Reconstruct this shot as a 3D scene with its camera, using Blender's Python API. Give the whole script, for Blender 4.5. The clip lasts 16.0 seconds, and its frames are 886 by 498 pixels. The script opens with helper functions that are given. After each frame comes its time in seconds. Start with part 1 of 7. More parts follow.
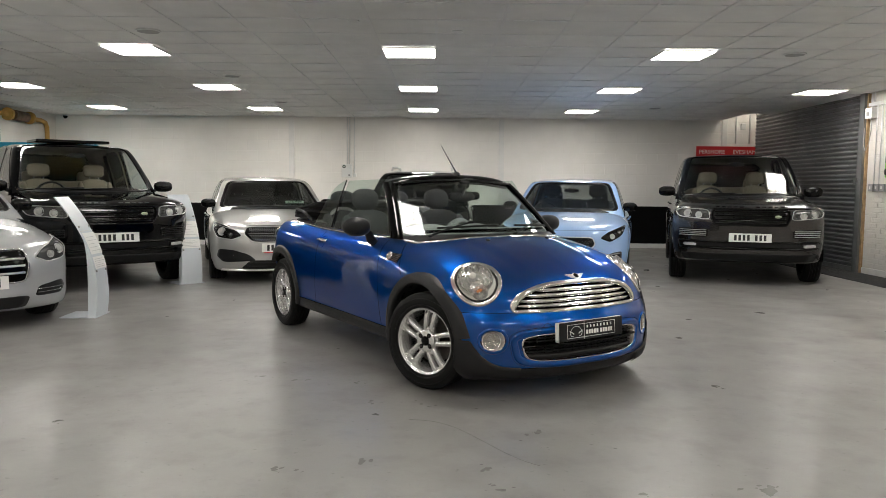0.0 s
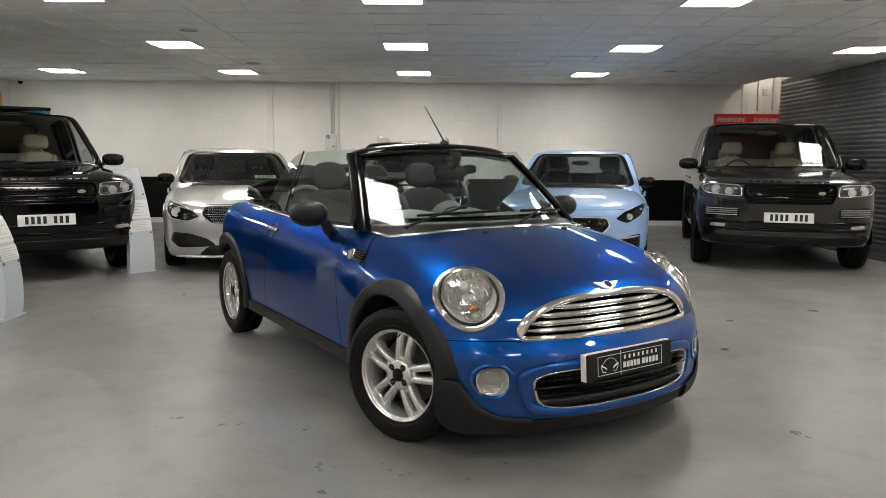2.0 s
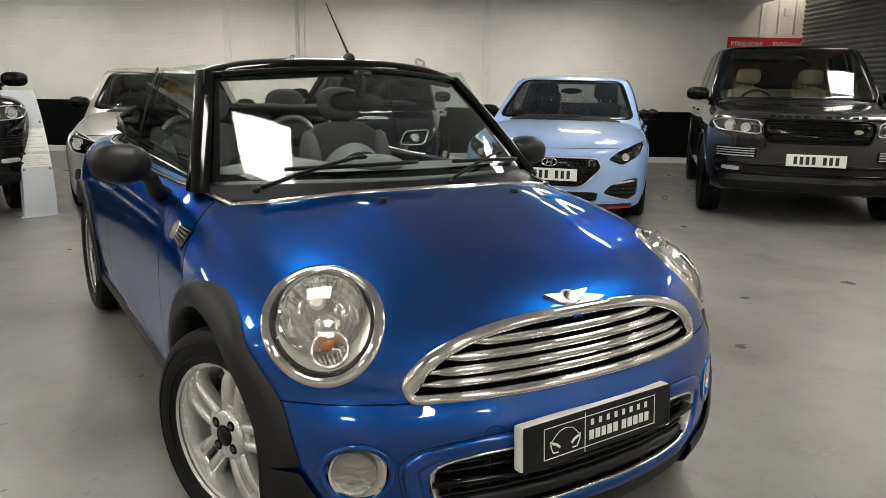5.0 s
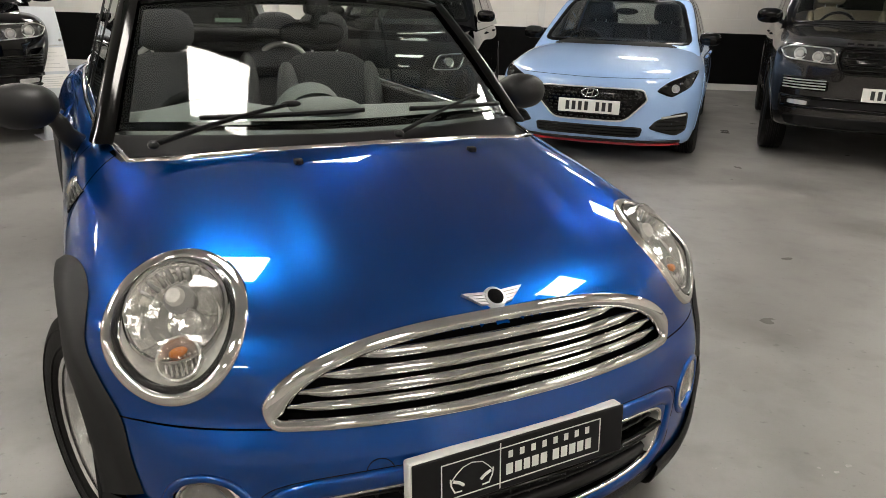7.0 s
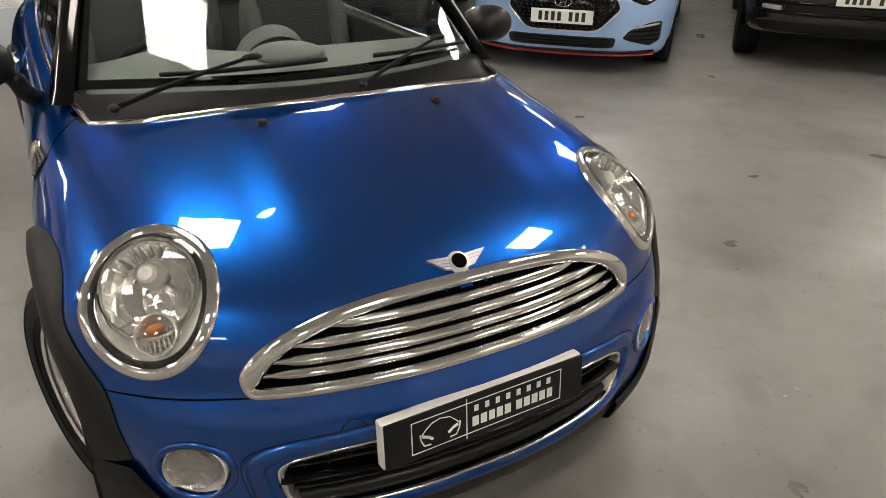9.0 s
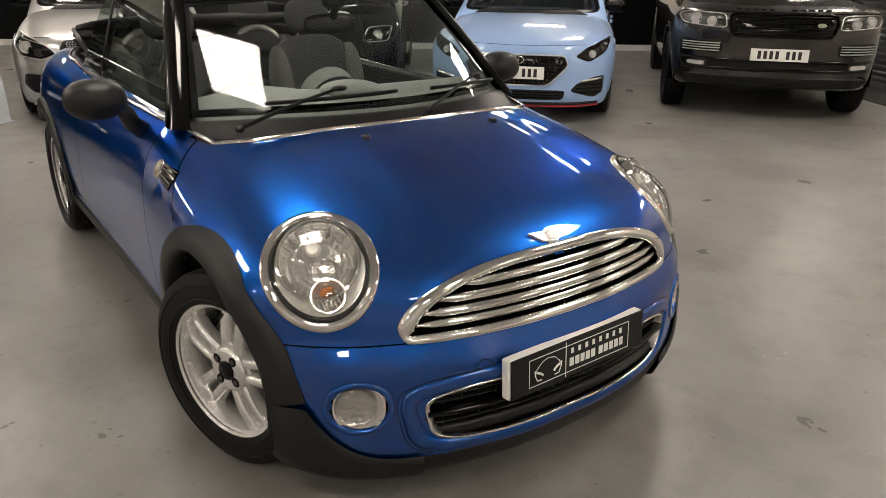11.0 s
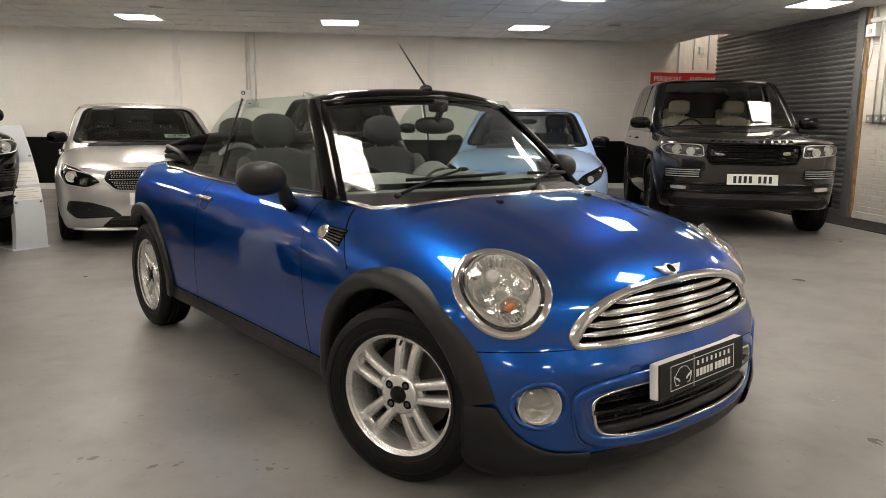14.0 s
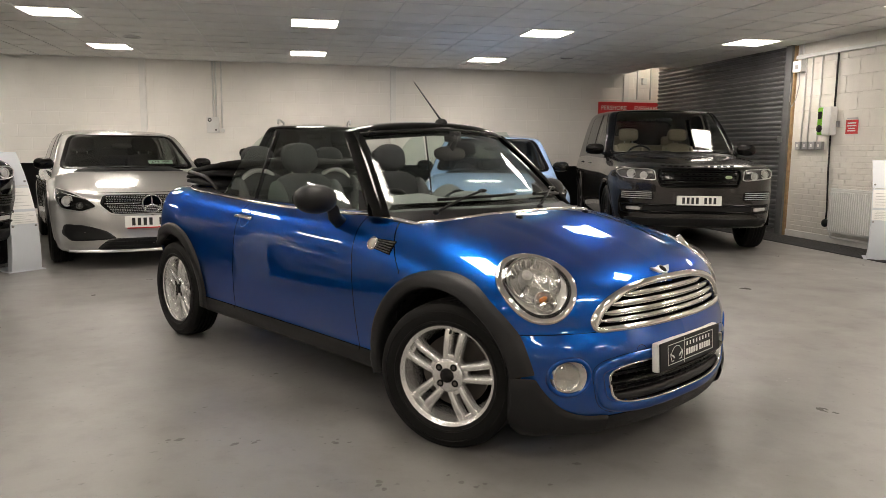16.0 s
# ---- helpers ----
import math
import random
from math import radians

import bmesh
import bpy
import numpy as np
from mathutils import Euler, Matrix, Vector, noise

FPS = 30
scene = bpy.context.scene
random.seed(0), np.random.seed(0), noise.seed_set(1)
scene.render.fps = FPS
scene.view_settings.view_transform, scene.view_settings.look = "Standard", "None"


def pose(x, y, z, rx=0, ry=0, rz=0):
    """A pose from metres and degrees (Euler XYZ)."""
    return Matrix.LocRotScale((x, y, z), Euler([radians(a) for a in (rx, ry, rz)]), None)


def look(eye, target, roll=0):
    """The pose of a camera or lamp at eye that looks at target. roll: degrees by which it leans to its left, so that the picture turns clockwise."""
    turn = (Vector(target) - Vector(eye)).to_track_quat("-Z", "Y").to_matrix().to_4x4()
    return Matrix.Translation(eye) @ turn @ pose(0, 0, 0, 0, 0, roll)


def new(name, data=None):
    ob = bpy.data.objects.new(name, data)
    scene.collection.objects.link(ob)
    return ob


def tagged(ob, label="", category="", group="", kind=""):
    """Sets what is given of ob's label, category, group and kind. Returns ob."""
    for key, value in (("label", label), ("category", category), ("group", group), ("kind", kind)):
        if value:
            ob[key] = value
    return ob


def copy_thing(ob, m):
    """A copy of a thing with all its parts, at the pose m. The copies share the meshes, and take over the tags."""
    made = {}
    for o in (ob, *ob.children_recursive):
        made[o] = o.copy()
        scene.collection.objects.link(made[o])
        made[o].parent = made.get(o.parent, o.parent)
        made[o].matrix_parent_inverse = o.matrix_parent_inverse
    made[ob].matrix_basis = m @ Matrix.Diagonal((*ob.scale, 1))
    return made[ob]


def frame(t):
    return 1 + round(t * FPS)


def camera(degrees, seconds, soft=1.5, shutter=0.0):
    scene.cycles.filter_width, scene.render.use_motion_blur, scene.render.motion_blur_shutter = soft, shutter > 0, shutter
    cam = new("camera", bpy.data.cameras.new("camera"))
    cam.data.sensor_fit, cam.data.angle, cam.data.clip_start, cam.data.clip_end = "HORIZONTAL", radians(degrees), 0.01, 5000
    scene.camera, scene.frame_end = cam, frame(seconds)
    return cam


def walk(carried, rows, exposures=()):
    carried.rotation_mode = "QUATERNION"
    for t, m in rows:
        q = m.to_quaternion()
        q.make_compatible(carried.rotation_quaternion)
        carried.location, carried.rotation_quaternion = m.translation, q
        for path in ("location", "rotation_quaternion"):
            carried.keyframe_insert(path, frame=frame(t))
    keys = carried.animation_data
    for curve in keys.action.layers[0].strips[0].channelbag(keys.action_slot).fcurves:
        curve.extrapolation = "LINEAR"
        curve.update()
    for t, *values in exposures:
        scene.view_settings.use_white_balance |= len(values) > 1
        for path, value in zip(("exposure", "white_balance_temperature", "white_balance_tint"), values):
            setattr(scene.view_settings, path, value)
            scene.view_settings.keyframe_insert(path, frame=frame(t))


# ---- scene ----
cam = camera(61.9, 16.0, 0.8)
EXPOSURE, LAMP = 0.02, 34.0
PATH = [
    (0, (0.116, -4.847, 1.252), (0.12, -2.853, 1.088), 0.5),
    (0.5, (0.148, -4.528, 1.279), (0.15, -2.536, 1.102), 0.6),
    (1, (0.162, -4.189, 1.263), (0.161, -2.199, 1.068), 0.6),
    (1.5, (0.174, -3.874, 1.272), (0.174, -1.885, 1.055), 0.5),
    (2, (0.201, -3.532, 1.261), (0.211, -1.546, 1.022), 0.4),
    (2.5, (0.223, -3.257, 1.259), (0.253, -1.274, 0.997), 0.4),
    (3, (0.249, -2.967, 1.223), (0.297, -0.988, 0.937), 0.5),
    (3.5, (0.303, -2.764, 1.229), (0.363, -0.79, 0.912), 0.7),
    (4, (0.416, -2.548, 1.244), (0.472, -0.58, 0.89), 0.8),
    (6.5, (0.844, -1.855, 1.267), (0.732, 0.058, 0.694), 1.7),
    (7, (0.956, -1.772, 1.318), (0.795, 0.115, 0.674), 1.7),
    (7.5, (1.017, -1.706, 1.369), (0.825, 0.141, 0.626), 1.4),
    (8, (1.045, -1.684, 1.423), (0.858, 0.127, 0.595), 0.9),
    (8.5, (1.037, -1.703, 1.47), (0.888, 0.079, 0.575), 0.7),
    (11, (0.521, -2.222, 1.422), (0.642, -0.362, 0.697), 0.9),
    (11.5, (0.411, -2.33, 1.404), (0.555, -0.443, 0.757), 0.8),
    (12, (0.288, -2.369, 1.373), (0.452, -0.46, 0.801), 0.6),
    (12.5, (0.145, -2.383, 1.327), (0.33, -0.456, 0.824), 0.5),
    (13, (0.035, -2.445, 1.263), (0.239, -0.504, 0.828), 0.4),
    (13.5, (-0.045, -2.544, 1.222), (0.181, -0.594, 0.841), 0.4),
    (14, (-0.136, -2.667, 1.2), (0.114, -0.712, 0.865), 0.6),
    (14.5, (-0.24, -2.778, 1.199), (0.042, -0.822, 0.896), 0.7),
    (15, (-0.367, -2.918, 1.204), (-0.049, -0.965, 0.914), 0.7),
    (15.5, (-0.476, -3.031, 1.209), (-0.113, -1.084, 0.934), 0.6),
    (16, (-0.596, -3.147, 1.214), (-0.19, -1.208, 0.946), 0.6),
]
walk(cam, [(t, look(eye, target, roll)) for t, eye, target, roll in PATH],
     [(0.0, EXPOSURE - 0.05, 6500, 10), (4.0, EXPOSURE, 6560, 10), (7.0, EXPOSURE + 0.05, 6720, 11), (8.5, EXPOSURE - 0.06, 6860, 12), (11.0, EXPOSURE, 7150, 14), (16.0, EXPOSURE - 0.03, 7080, 14)])

# ---------------------------------------------------------------- world, exposure
world = bpy.data.worlds.new("world")
scene.world = world
world.use_nodes = True
world.node_tree.nodes["Background"].inputs[0].default_value = (0.6, 0.65, 0.7, 1)
world.node_tree.nodes["Background"].inputs[1].default_value = 0.02

# ---------------------------------------------------------------- materials


def mat(name, color, rough=0.5, metal=0.0, vary=0.0, scale=8.0, bump=0.0, bscale=60.0, coat=0.0, emit=0.0, spec=0.5,
        stain=None, stain_scale=1.5, stain_amount=0.0, rough_vary=0.0):
    """A principled material whose colour wanders at two sizes, with a fine relief."""
    m = bpy.data.materials.new(name)
    m.use_nodes = True
    nt = m.node_tree
    b = nt.nodes["Principled BSDF"]
    b.inputs["Base Color"].default_value = (*color, 1)
    b.inputs["Roughness"].default_value = rough
    b.inputs["Metallic"].default_value = metal
    b.inputs["Specular IOR Level"].default_value = spec
    b.inputs["Coat Weight"].default_value = coat
    b.inputs["Coat Roughness"].default_value = 0.03
    if emit:
        b.inputs["Emission Color"].default_value = (*color, 1)
        b.inputs["Emission Strength"].default_value = emit
    geo = nt.nodes.new("ShaderNodeNewGeometry")
    if vary or stain_amount:
        n1 = nt.nodes.new("ShaderNodeTexNoise")
        n1.inputs["Scale"].default_value = scale
        n1.inputs["Detail"].default_value = 6
        nt.links.new(geo.outputs["Position"], n1.inputs["Vector"])
        r1 = nt.nodes.new("ShaderNodeMapRange")
        r1.inputs["From Min"].default_value, r1.inputs["From Max"].default_value = 0.3, 0.7
        r1.inputs["To Min"].default_value, r1.inputs["To Max"].default_value = 1 - vary, 1 + vary
        nt.links.new(n1.outputs["Fac"], r1.inputs["Value"])
        mul = nt.nodes.new("ShaderNodeMix")
        mul.data_type, mul.blend_type = "RGBA", "MULTIPLY"
        mul.inputs["Factor"].default_value = 1
        mul.inputs["A"].default_value = (*color, 1)
        nt.links.new(r1.outputs["Result"], mul.inputs["B"])
        out = mul.outputs["Result"]
        if stain_amount:
            n2 = nt.nodes.new("ShaderNodeTexNoise")
            n2.inputs["Scale"].default_value = stain_scale
            n2.inputs["Detail"].default_value = 8
            n2.inputs["Roughness"].default_value = 0.65
            nt.links.new(geo.outputs["Position"], n2.inputs["Vector"])
            r2 = nt.nodes.new("ShaderNodeMapRange")
            r2.inputs["From Min"].default_value, r2.inputs["From Max"].default_value = 0.48, 0.72
            r2.inputs["To Max"].default_value = stain_amount
            nt.links.new(n2.outputs["Fac"], r2.inputs["Value"])
            mx = nt.nodes.new("ShaderNodeMix")
            mx.data_type = "RGBA"
            mx.inputs["B"].default_value = (*stain, 1)
            nt.links.new(r2.outputs["Result"], mx.inputs["Factor"])
            nt.links.new(out, mx.inputs["A"])
            out = mx.outputs["Result"]
        nt.links.new(out, b.inputs["Base Color"])
        if rough_vary:
            r3 = nt.nodes.new("ShaderNodeMapRange")
            r3.inputs["From Min"].default_value, r3.inputs["From Max"].default_value = 0.3, 0.7
            r3.inputs["To Min"].default_value, r3.inputs["To Max"].default_value = rough - rough_vary, rough + rough_vary
            nt.links.new(n1.outputs["Fac"], r3.inputs["Value"])
            nt.links.new(r3.outputs["Result"], b.inputs["Roughness"])
    if bump:
        n3 = nt.nodes.new("ShaderNodeTexNoise")
        n3.inputs["Scale"].default_value = bscale
        n3.inputs["Detail"].default_value = 4
        nt.links.new(geo.outputs["Position"], n3.inputs["Vector"])
        bp = nt.nodes.new("ShaderNodeBump")
        bp.inputs["Strength"].default_value = bump
        bp.inputs["Distance"].default_value = 0.01
        nt.links.new(n3.outputs["Fac"], bp.inputs["Height"])
        nt.links.new(bp.outputs["Normal"], b.inputs["Normal"])
    return m


def block_wall_mat(name, color, axis, width, height, strength=0.35, mortar=0.006):
    """Painted masonry: courses as relief under the paint, faint joints, scuffs."""
    m = mat(name, color, 0.6, vary=0.05, scale=1.3, stain=(color[0] * 0.82, color[1] * 0.8, color[2] * 0.76), stain_scale=2.2, stain_amount=0.10)
    nt = m.node_tree
    b = nt.nodes["Principled BSDF"]
    geo = nt.nodes.new("ShaderNodeNewGeometry")
    sep = nt.nodes.new("ShaderNodeSeparateXYZ")
    com = nt.nodes.new("ShaderNodeCombineXYZ")
    nt.links.new(geo.outputs["Position"], sep.inputs[0])
    nt.links.new(sep.outputs[axis], com.inputs[0])
    nt.links.new(sep.outputs[2], com.inputs[1])
    br = nt.nodes.new("ShaderNodeTexBrick")
    br.inputs["Scale"].default_value = 1
    br.inputs["Brick Width"].default_value, br.inputs["Row Height"].default_value = width, height
    br.inputs["Mortar Size"].default_value, br.inputs["Mortar Smooth"].default_value = mortar, 0.6
    nt.links.new(com.outputs[0], br.inputs["Vector"])
    ns = nt.nodes.new("ShaderNodeTexNoise")
    ns.inputs["Scale"].default_value, ns.inputs["Detail"].default_value = 35, 6
    nt.links.new(geo.outputs["Position"], ns.inputs["Vector"])
    ma = nt.nodes.new("ShaderNodeMath")
    ma.operation = "MULTIPLY_ADD"
    ma.inputs[1].default_value = -1.0
    nt.links.new(br.outputs["Fac"], ma.inputs[0])
    mb = nt.nodes.new("ShaderNodeMath")
    mb.operation = "MULTIPLY"
    mb.inputs[1].default_value = 0.5
    nt.links.new(ns.outputs["Fac"], mb.inputs[0])
    nt.links.new(mb.outputs[0], ma.inputs[2])
    bp = nt.nodes.new("ShaderNodeBump")
    bp.inputs["Strength"].default_value = strength
    bp.inputs["Distance"].default_value = 0.006
    nt.links.new(ma.outputs[0], bp.inputs["Height"])
    nt.links.new(bp.outputs["Normal"], b.inputs["Normal"])
    return m


WHITE_WALL = block_wall_mat("painted_block", (0.85, 0.825, 0.78), 0, 0.45, 0.225, 0.38, 0.007)
RIGHT_WALL = block_wall_mat("painted_brick", (0.72, 0.69, 0.64), 1, 0.45, 0.225, 0.6, 0.010)
BRICK_WALL = mat("painted_small_brick", (0.72, 0.69, 0.64), 0.6, vary=0.05, scale=4, bump=0.3, bscale=40)
FLOOR = mat("grey_floor_paint", (0.226, 0.220, 0.210), 0.36, vary=0.09, scale=2.5, stain=(0.165, 0.155, 0.142), stain_scale=1.1,
            stain_amount=0.85, bump=0.04, bscale=25, rough_vary=0.09, spec=0.5)


def floor_spots(m):
    """Speckles, drips and worn patches in the floor paint, at two sizes."""
    nt = m.node_tree
    b = nt.nodes["Principled BSDF"]
    geo = nt.nodes.new("ShaderNodeNewGeometry")
    src = b.inputs["Base Color"].links[0].from_socket
    for scale, detail, lo, hi, dark in ((0.55, 5, 0.42, 0.66, 0.91), (1.7, 8, 0.50, 0.72, 0.84), (5.5, 10, 0.52, 0.78, 0.78), (24.0, 4, 0.66, 0.74, 0.66), (120.0, 2, 0.66, 0.74, 0.80)):
        n = nt.nodes.new("ShaderNodeTexNoise")
        n.inputs["Scale"].default_value, n.inputs["Detail"].default_value = scale, detail
        r = nt.nodes.new("ShaderNodeMapRange")
        r.inputs["From Min"].default_value, r.inputs["From Max"].default_value = lo, hi
        r.inputs["To Min"].default_value, r.inputs["To Max"].default_value = 1.0, dark
        mx = nt.nodes.new("ShaderNodeMix")
        mx.data_type, mx.blend_type = "RGBA", "MULTIPLY"
        mx.inputs["Factor"].default_value = 1
        nt.links.new(geo.outputs["Position"], n.inputs["Vector"])
        nt.links.new(n.outputs["Fac"], r.inputs["Value"])
        nt.links.new(src, mx.inputs["A"])
        nt.links.new(r.outputs["Result"], mx.inputs["B"])
        src = mx.outputs["Result"]
    nt.links.new(src, b.inputs["Base Color"])


floor_spots(FLOOR)
CEIL_TILE = mat("mineral_tile", (0.82, 0.82, 0.80), 0.85, vary=0.05, scale=3, bump=0.2, bscale=220)
CEIL_BAR = mat("white_tee_bar", (0.78, 0.78, 0.77), 0.4)
PANEL_LIGHT = mat("led_diffuser", (1.0, 0.965, 0.90), 0.4, emit=LAMP)
PANEL_DIM = mat("unlit_diffuser", (0.80, 0.79, 0.76), 0.4, vary=0.03, scale=5)
BLACK_PAINT = mat("black_wall_paint", (0.0035, 0.0035, 0.0036), 0.6, spec=0.12, vary=0.2, scale=3, bump=0.15, bscale=30)
WHITE_PAINT = mat("white_gloss", (0.78, 0.77, 0.74), 0.35, vary=0.04, scale=6)
SHUTTER = mat("grey_shutter", (0.185, 0.190, 0.195), 0.45, 0.3, vary=0.12, scale=2.0, stain=(0.08, 0.075, 0.07), stain_scale=3, stain_amount=0.4)
STEEL = mat("galvanised_steel", (0.30, 0.30, 0.30), 0.4, 0.7, vary=0.15, scale=6)
WOOD = mat("raw_timber", (0.34, 0.215, 0.11), 0.7, vary=0.25, scale=12, bump=0.2)
MAT_RUBBER = mat("dark_entrance_mat", (0.018, 0.018, 0.0185), 0.9, vary=0.25, scale=30, bump=0.6, bscale=300)
PLASTIC_WHITE = mat("white_plastic", (0.75, 0.75, 0.73), 0.35, vary=0.03)
PLASTIC_GREY = mat("grey_plastic", (0.33, 0.33, 0.33), 0.4, vary=0.05)
PLASTIC_BLACK = mat("black_plastic", (0.0055, 0.0055, 0.006), 0.38, spec=0.3, vary=0.1, scale=20)
GREEN = mat("green_plastic", (0.16, 0.45, 0.03), 0.35, vary=0.05)
RED = mat("red_sign", (0.55, 0.02, 0.025), 0.4, vary=0.04)
BLUE_SIGN = mat("blue_banner", (0.01, 0.28, 0.45), 0.45, vary=0.05)
YELLOW = mat("yellow_print", (0.75, 0.5, 0.02), 0.45, vary=0.05)
COPPER = mat("ochre_gas_pipe", (0.48, 0.27, 0.06), 0.5, vary=0.15, scale=9)
RUST = mat("brown_valve", (0.13, 0.08, 0.05), 0.55, 0.2, vary=0.3, scale=14)
PAPER = mat("white_paper", (0.82, 0.82, 0.80), 0.6, vary=0.02)
STAND = mat("pale_grey_stand", (0.58, 0.62, 0.66), 0.35, vary=0.03, scale=3)
GREY_INK = mat("grey_ink", (0.45, 0.45, 0.46), 0.6)
BLACK_INK = mat("black_ink", (0.01, 0.01, 0.01), 0.5)
EXIT_GREEN = mat("exit_green", (0.01, 0.20, 0.09), 0.4)

# ---------------------------------------------------------------- mesh helpers


def finish(name, bm, material, smooth=False, angle=None):
    me = bpy.data.meshes.new(name)
    bm.to_mesh(me)
    bm.free()
    me.materials.append(material)
    if smooth:
        me.shade_smooth()
        if angle:
            me.set_sharp_from_angle(angle=radians(angle))
    return me


def part(name, bm, material, parent=None, label="", smooth=False, angle=None):
    ob = new(name, finish(name, bm, material, smooth, angle))
    ob.parent = parent
    if label:
        tagged(ob, label)
    return ob


def thing(name, label, category, m=None, group="", kind=""):
    ob = new(name)
    ob.empty_display_size = 0.1
    if m is not None:
        ob.matrix_basis = m
    return tagged(ob, label, category, group, kind)


def single(name, bm, material, label, category, group="", kind="", m=None, smooth=False, angle=None):
    ob = part(name, bm, material, None, "", smooth, angle)
    if m is not None:
        ob.matrix_basis = m
    return tagged(ob, label, category, group, kind)


def box(bm, x0, x1, y0, y1, z0, z1, bevel=0.0, m=None):
    made = bmesh.ops.create_cube(bm, size=1)["verts"]
    bmesh.ops.scale(bm, vec=(x1 - x0, y1 - y0, z1 - z0), verts=made)
    bmesh.ops.translate(bm, vec=((x0 + x1) / 2, (y0 + y1) / 2, (z0 + z1) / 2), verts=made)
    if bevel:
        edges = list({e for v in made for e in v.link_edges})
        r = bmesh.ops.bevel(bm, geom=edges, offset=bevel, segments=2, affect="EDGES", profile=0.5)
        made = list({v for f in r["faces"] for v in f.verts} | {v for v in made if v.is_valid})
    if m is not None:
        bmesh.ops.transform(bm, matrix=m, verts=made)
    return bm


def boxes(*args, **kw):
    bm = bmesh.new()
    for a in args:
        box(bm, *a, **kw)
    return bm


def tube(points, radius, segs=10, closed=False, taper=None, flat=1.0):
    """A round bar swept along points."""
    bm = bmesh.new()
    P = [Vector(p) for p in points]
    n = len(P)
    rings = []
    side = None
    for i, p in enumerate(P):
        a = P[(i - 1) % n] if (closed or i) else p
        b = P[(i + 1) % n] if (closed or i < n - 1) else p
        t = (b - a).normalized()
        if side is None:
            side = t.orthogonal().normalized()
        side = (side - t * side.dot(t)).normalized()
        up = t.cross(side)
        r = radius if taper is None else radius + (taper - radius) * i / (n - 1)
        rings.append([bm.verts.new(p + (side * math.cos(k * math.tau / segs) + up * flat * math.sin(k * math.tau / segs)) * r) for k in range(segs)])
    for i in range(n if closed else n - 1):
        A, B = rings[i], rings[(i + 1) % n]
        for k in range(segs):
            bm.faces.new((A[k], A[(k + 1) % segs], B[(k + 1) % segs], B[k]))
    if not closed:
        bm.faces.new(rings[0][::-1])
        bm.faces.new(rings[-1])
    bmesh.ops.recalc_face_normals(bm, faces=bm.faces)
    return bm


def lathe(profile, segs=32, axis="Z", a0=0.0, a1=math.tau):
    """Spins (radius, height) pairs round an axis."""
    bm = bmesh.new()
    whole = abs(a1 - a0 - math.tau) < 1e-6
    cols = []
    for k in range(segs if whole else segs + 1):
        a = a0 + (a1 - a0) * k / segs
        col = []
        for r, h in profile:
            c, s = r * math.cos(a), r * math.sin(a)
            col.append(bm.verts.new({"Z": (c, s, h), "Y": (c, h, s), "X": (h, c, s)}[axis]))
        cols.append(col)
    for k in range(segs):
        A, B = cols[k], cols[(k + 1) % len(cols)]
        for i in range(len(profile) - 1):
            bm.faces.new((A[i], B[i], B[i + 1], A[i + 1]))
    bmesh.ops.remove_doubles(bm, verts=bm.verts, dist=1e-5)
    bmesh.ops.recalc_face_normals(bm, faces=bm.faces)
    return bm


def text_mesh(words, size, depth=0.001, align="CENTER", squash=1.0, offset=0.0):
    """Lettering as a mesh, in the XY plane, height = size."""
    cu = bpy.data.curves.new("words", "FONT")
    cu.body, cu.size, cu.extrude, cu.align_x, cu.align_y = words, size * 1.38, depth, align, "CENTER"
    cu.offset = offset
    cu.resolution_u = 3
    ob = bpy.data.objects.new("words", cu)
    scene.collection.objects.link(ob)
    me = bpy.data.meshes.new_from_object(ob.evaluated_get(bpy.context.evaluated_depsgraph_get()))
    bpy.data.objects.remove(ob)
    bm = bmesh.new()
    bm.from_mesh(me)
    if squash != 1.0:
        bmesh.ops.scale(bm, vec=(squash, 1, 1), verts=bm.verts)
    return bm


def moved(bm, m):
    bmesh.ops.transform(bm, matrix=m, verts=bm.verts)
    return bm


def join(a, b):
    me = bpy.data.meshes.new("tmp")
    b.to_mesh(me)
    b.free()
    a.from_mesh(me)
    bpy.data.meshes.remove(me)
    return a


# ---------------------------------------------------------------- the hall
XL, XR, YF, YB, HC = -8.12, 6.60, -8.6, 11.06, 2.745

single("floor", boxes((XL - 0.3, XR + 1.0, YF - 0.3, YB + 0.3, -0.2, 0.0)), FLOOR,
       "grey painted concrete showroom floor with scuffs and stains", "floor", kind="structure")
single("wall_north", boxes((XL - 0.25, XR + 0.9, YB, YB + 0.25, 0, 3.4)), WHITE_WALL,
       "white painted block wall behind the parked cars", "wall", kind="structure")
single("wall_west", boxes((XL - 0.25, XL, YF, YB, 0, 3.4)), RIGHT_WALL, "white painted block side wall", "wall", kind="structure")
single("wall_south", boxes((XL - 0.25, XR + 0.25, YF - 0.25, YF, 0, 3.4)), WHITE_WALL, "white painted wall closing the hall", "wall", kind="structure")
# side wall with the opening of the roller shutter
SH0, SH1 = 6.62, 10.60
single("wall_east", boxes((XR, XR + 0.3, YF, SH0, 0, 3.4), (XR + 0.6, XR + 0.9, SH1 - 0.1, YB, 0, 3.4), (XR, XR + 0.3, SH0, SH1, 2.80, 3.4), (XR + 0.2, XR + 0.6, SH1 - 0.1, SH1 + 0.0, 0, 3.4)),
       RIGHT_WALL, "white painted brick side wall with pipes and sockets", "wall", kind="structure")

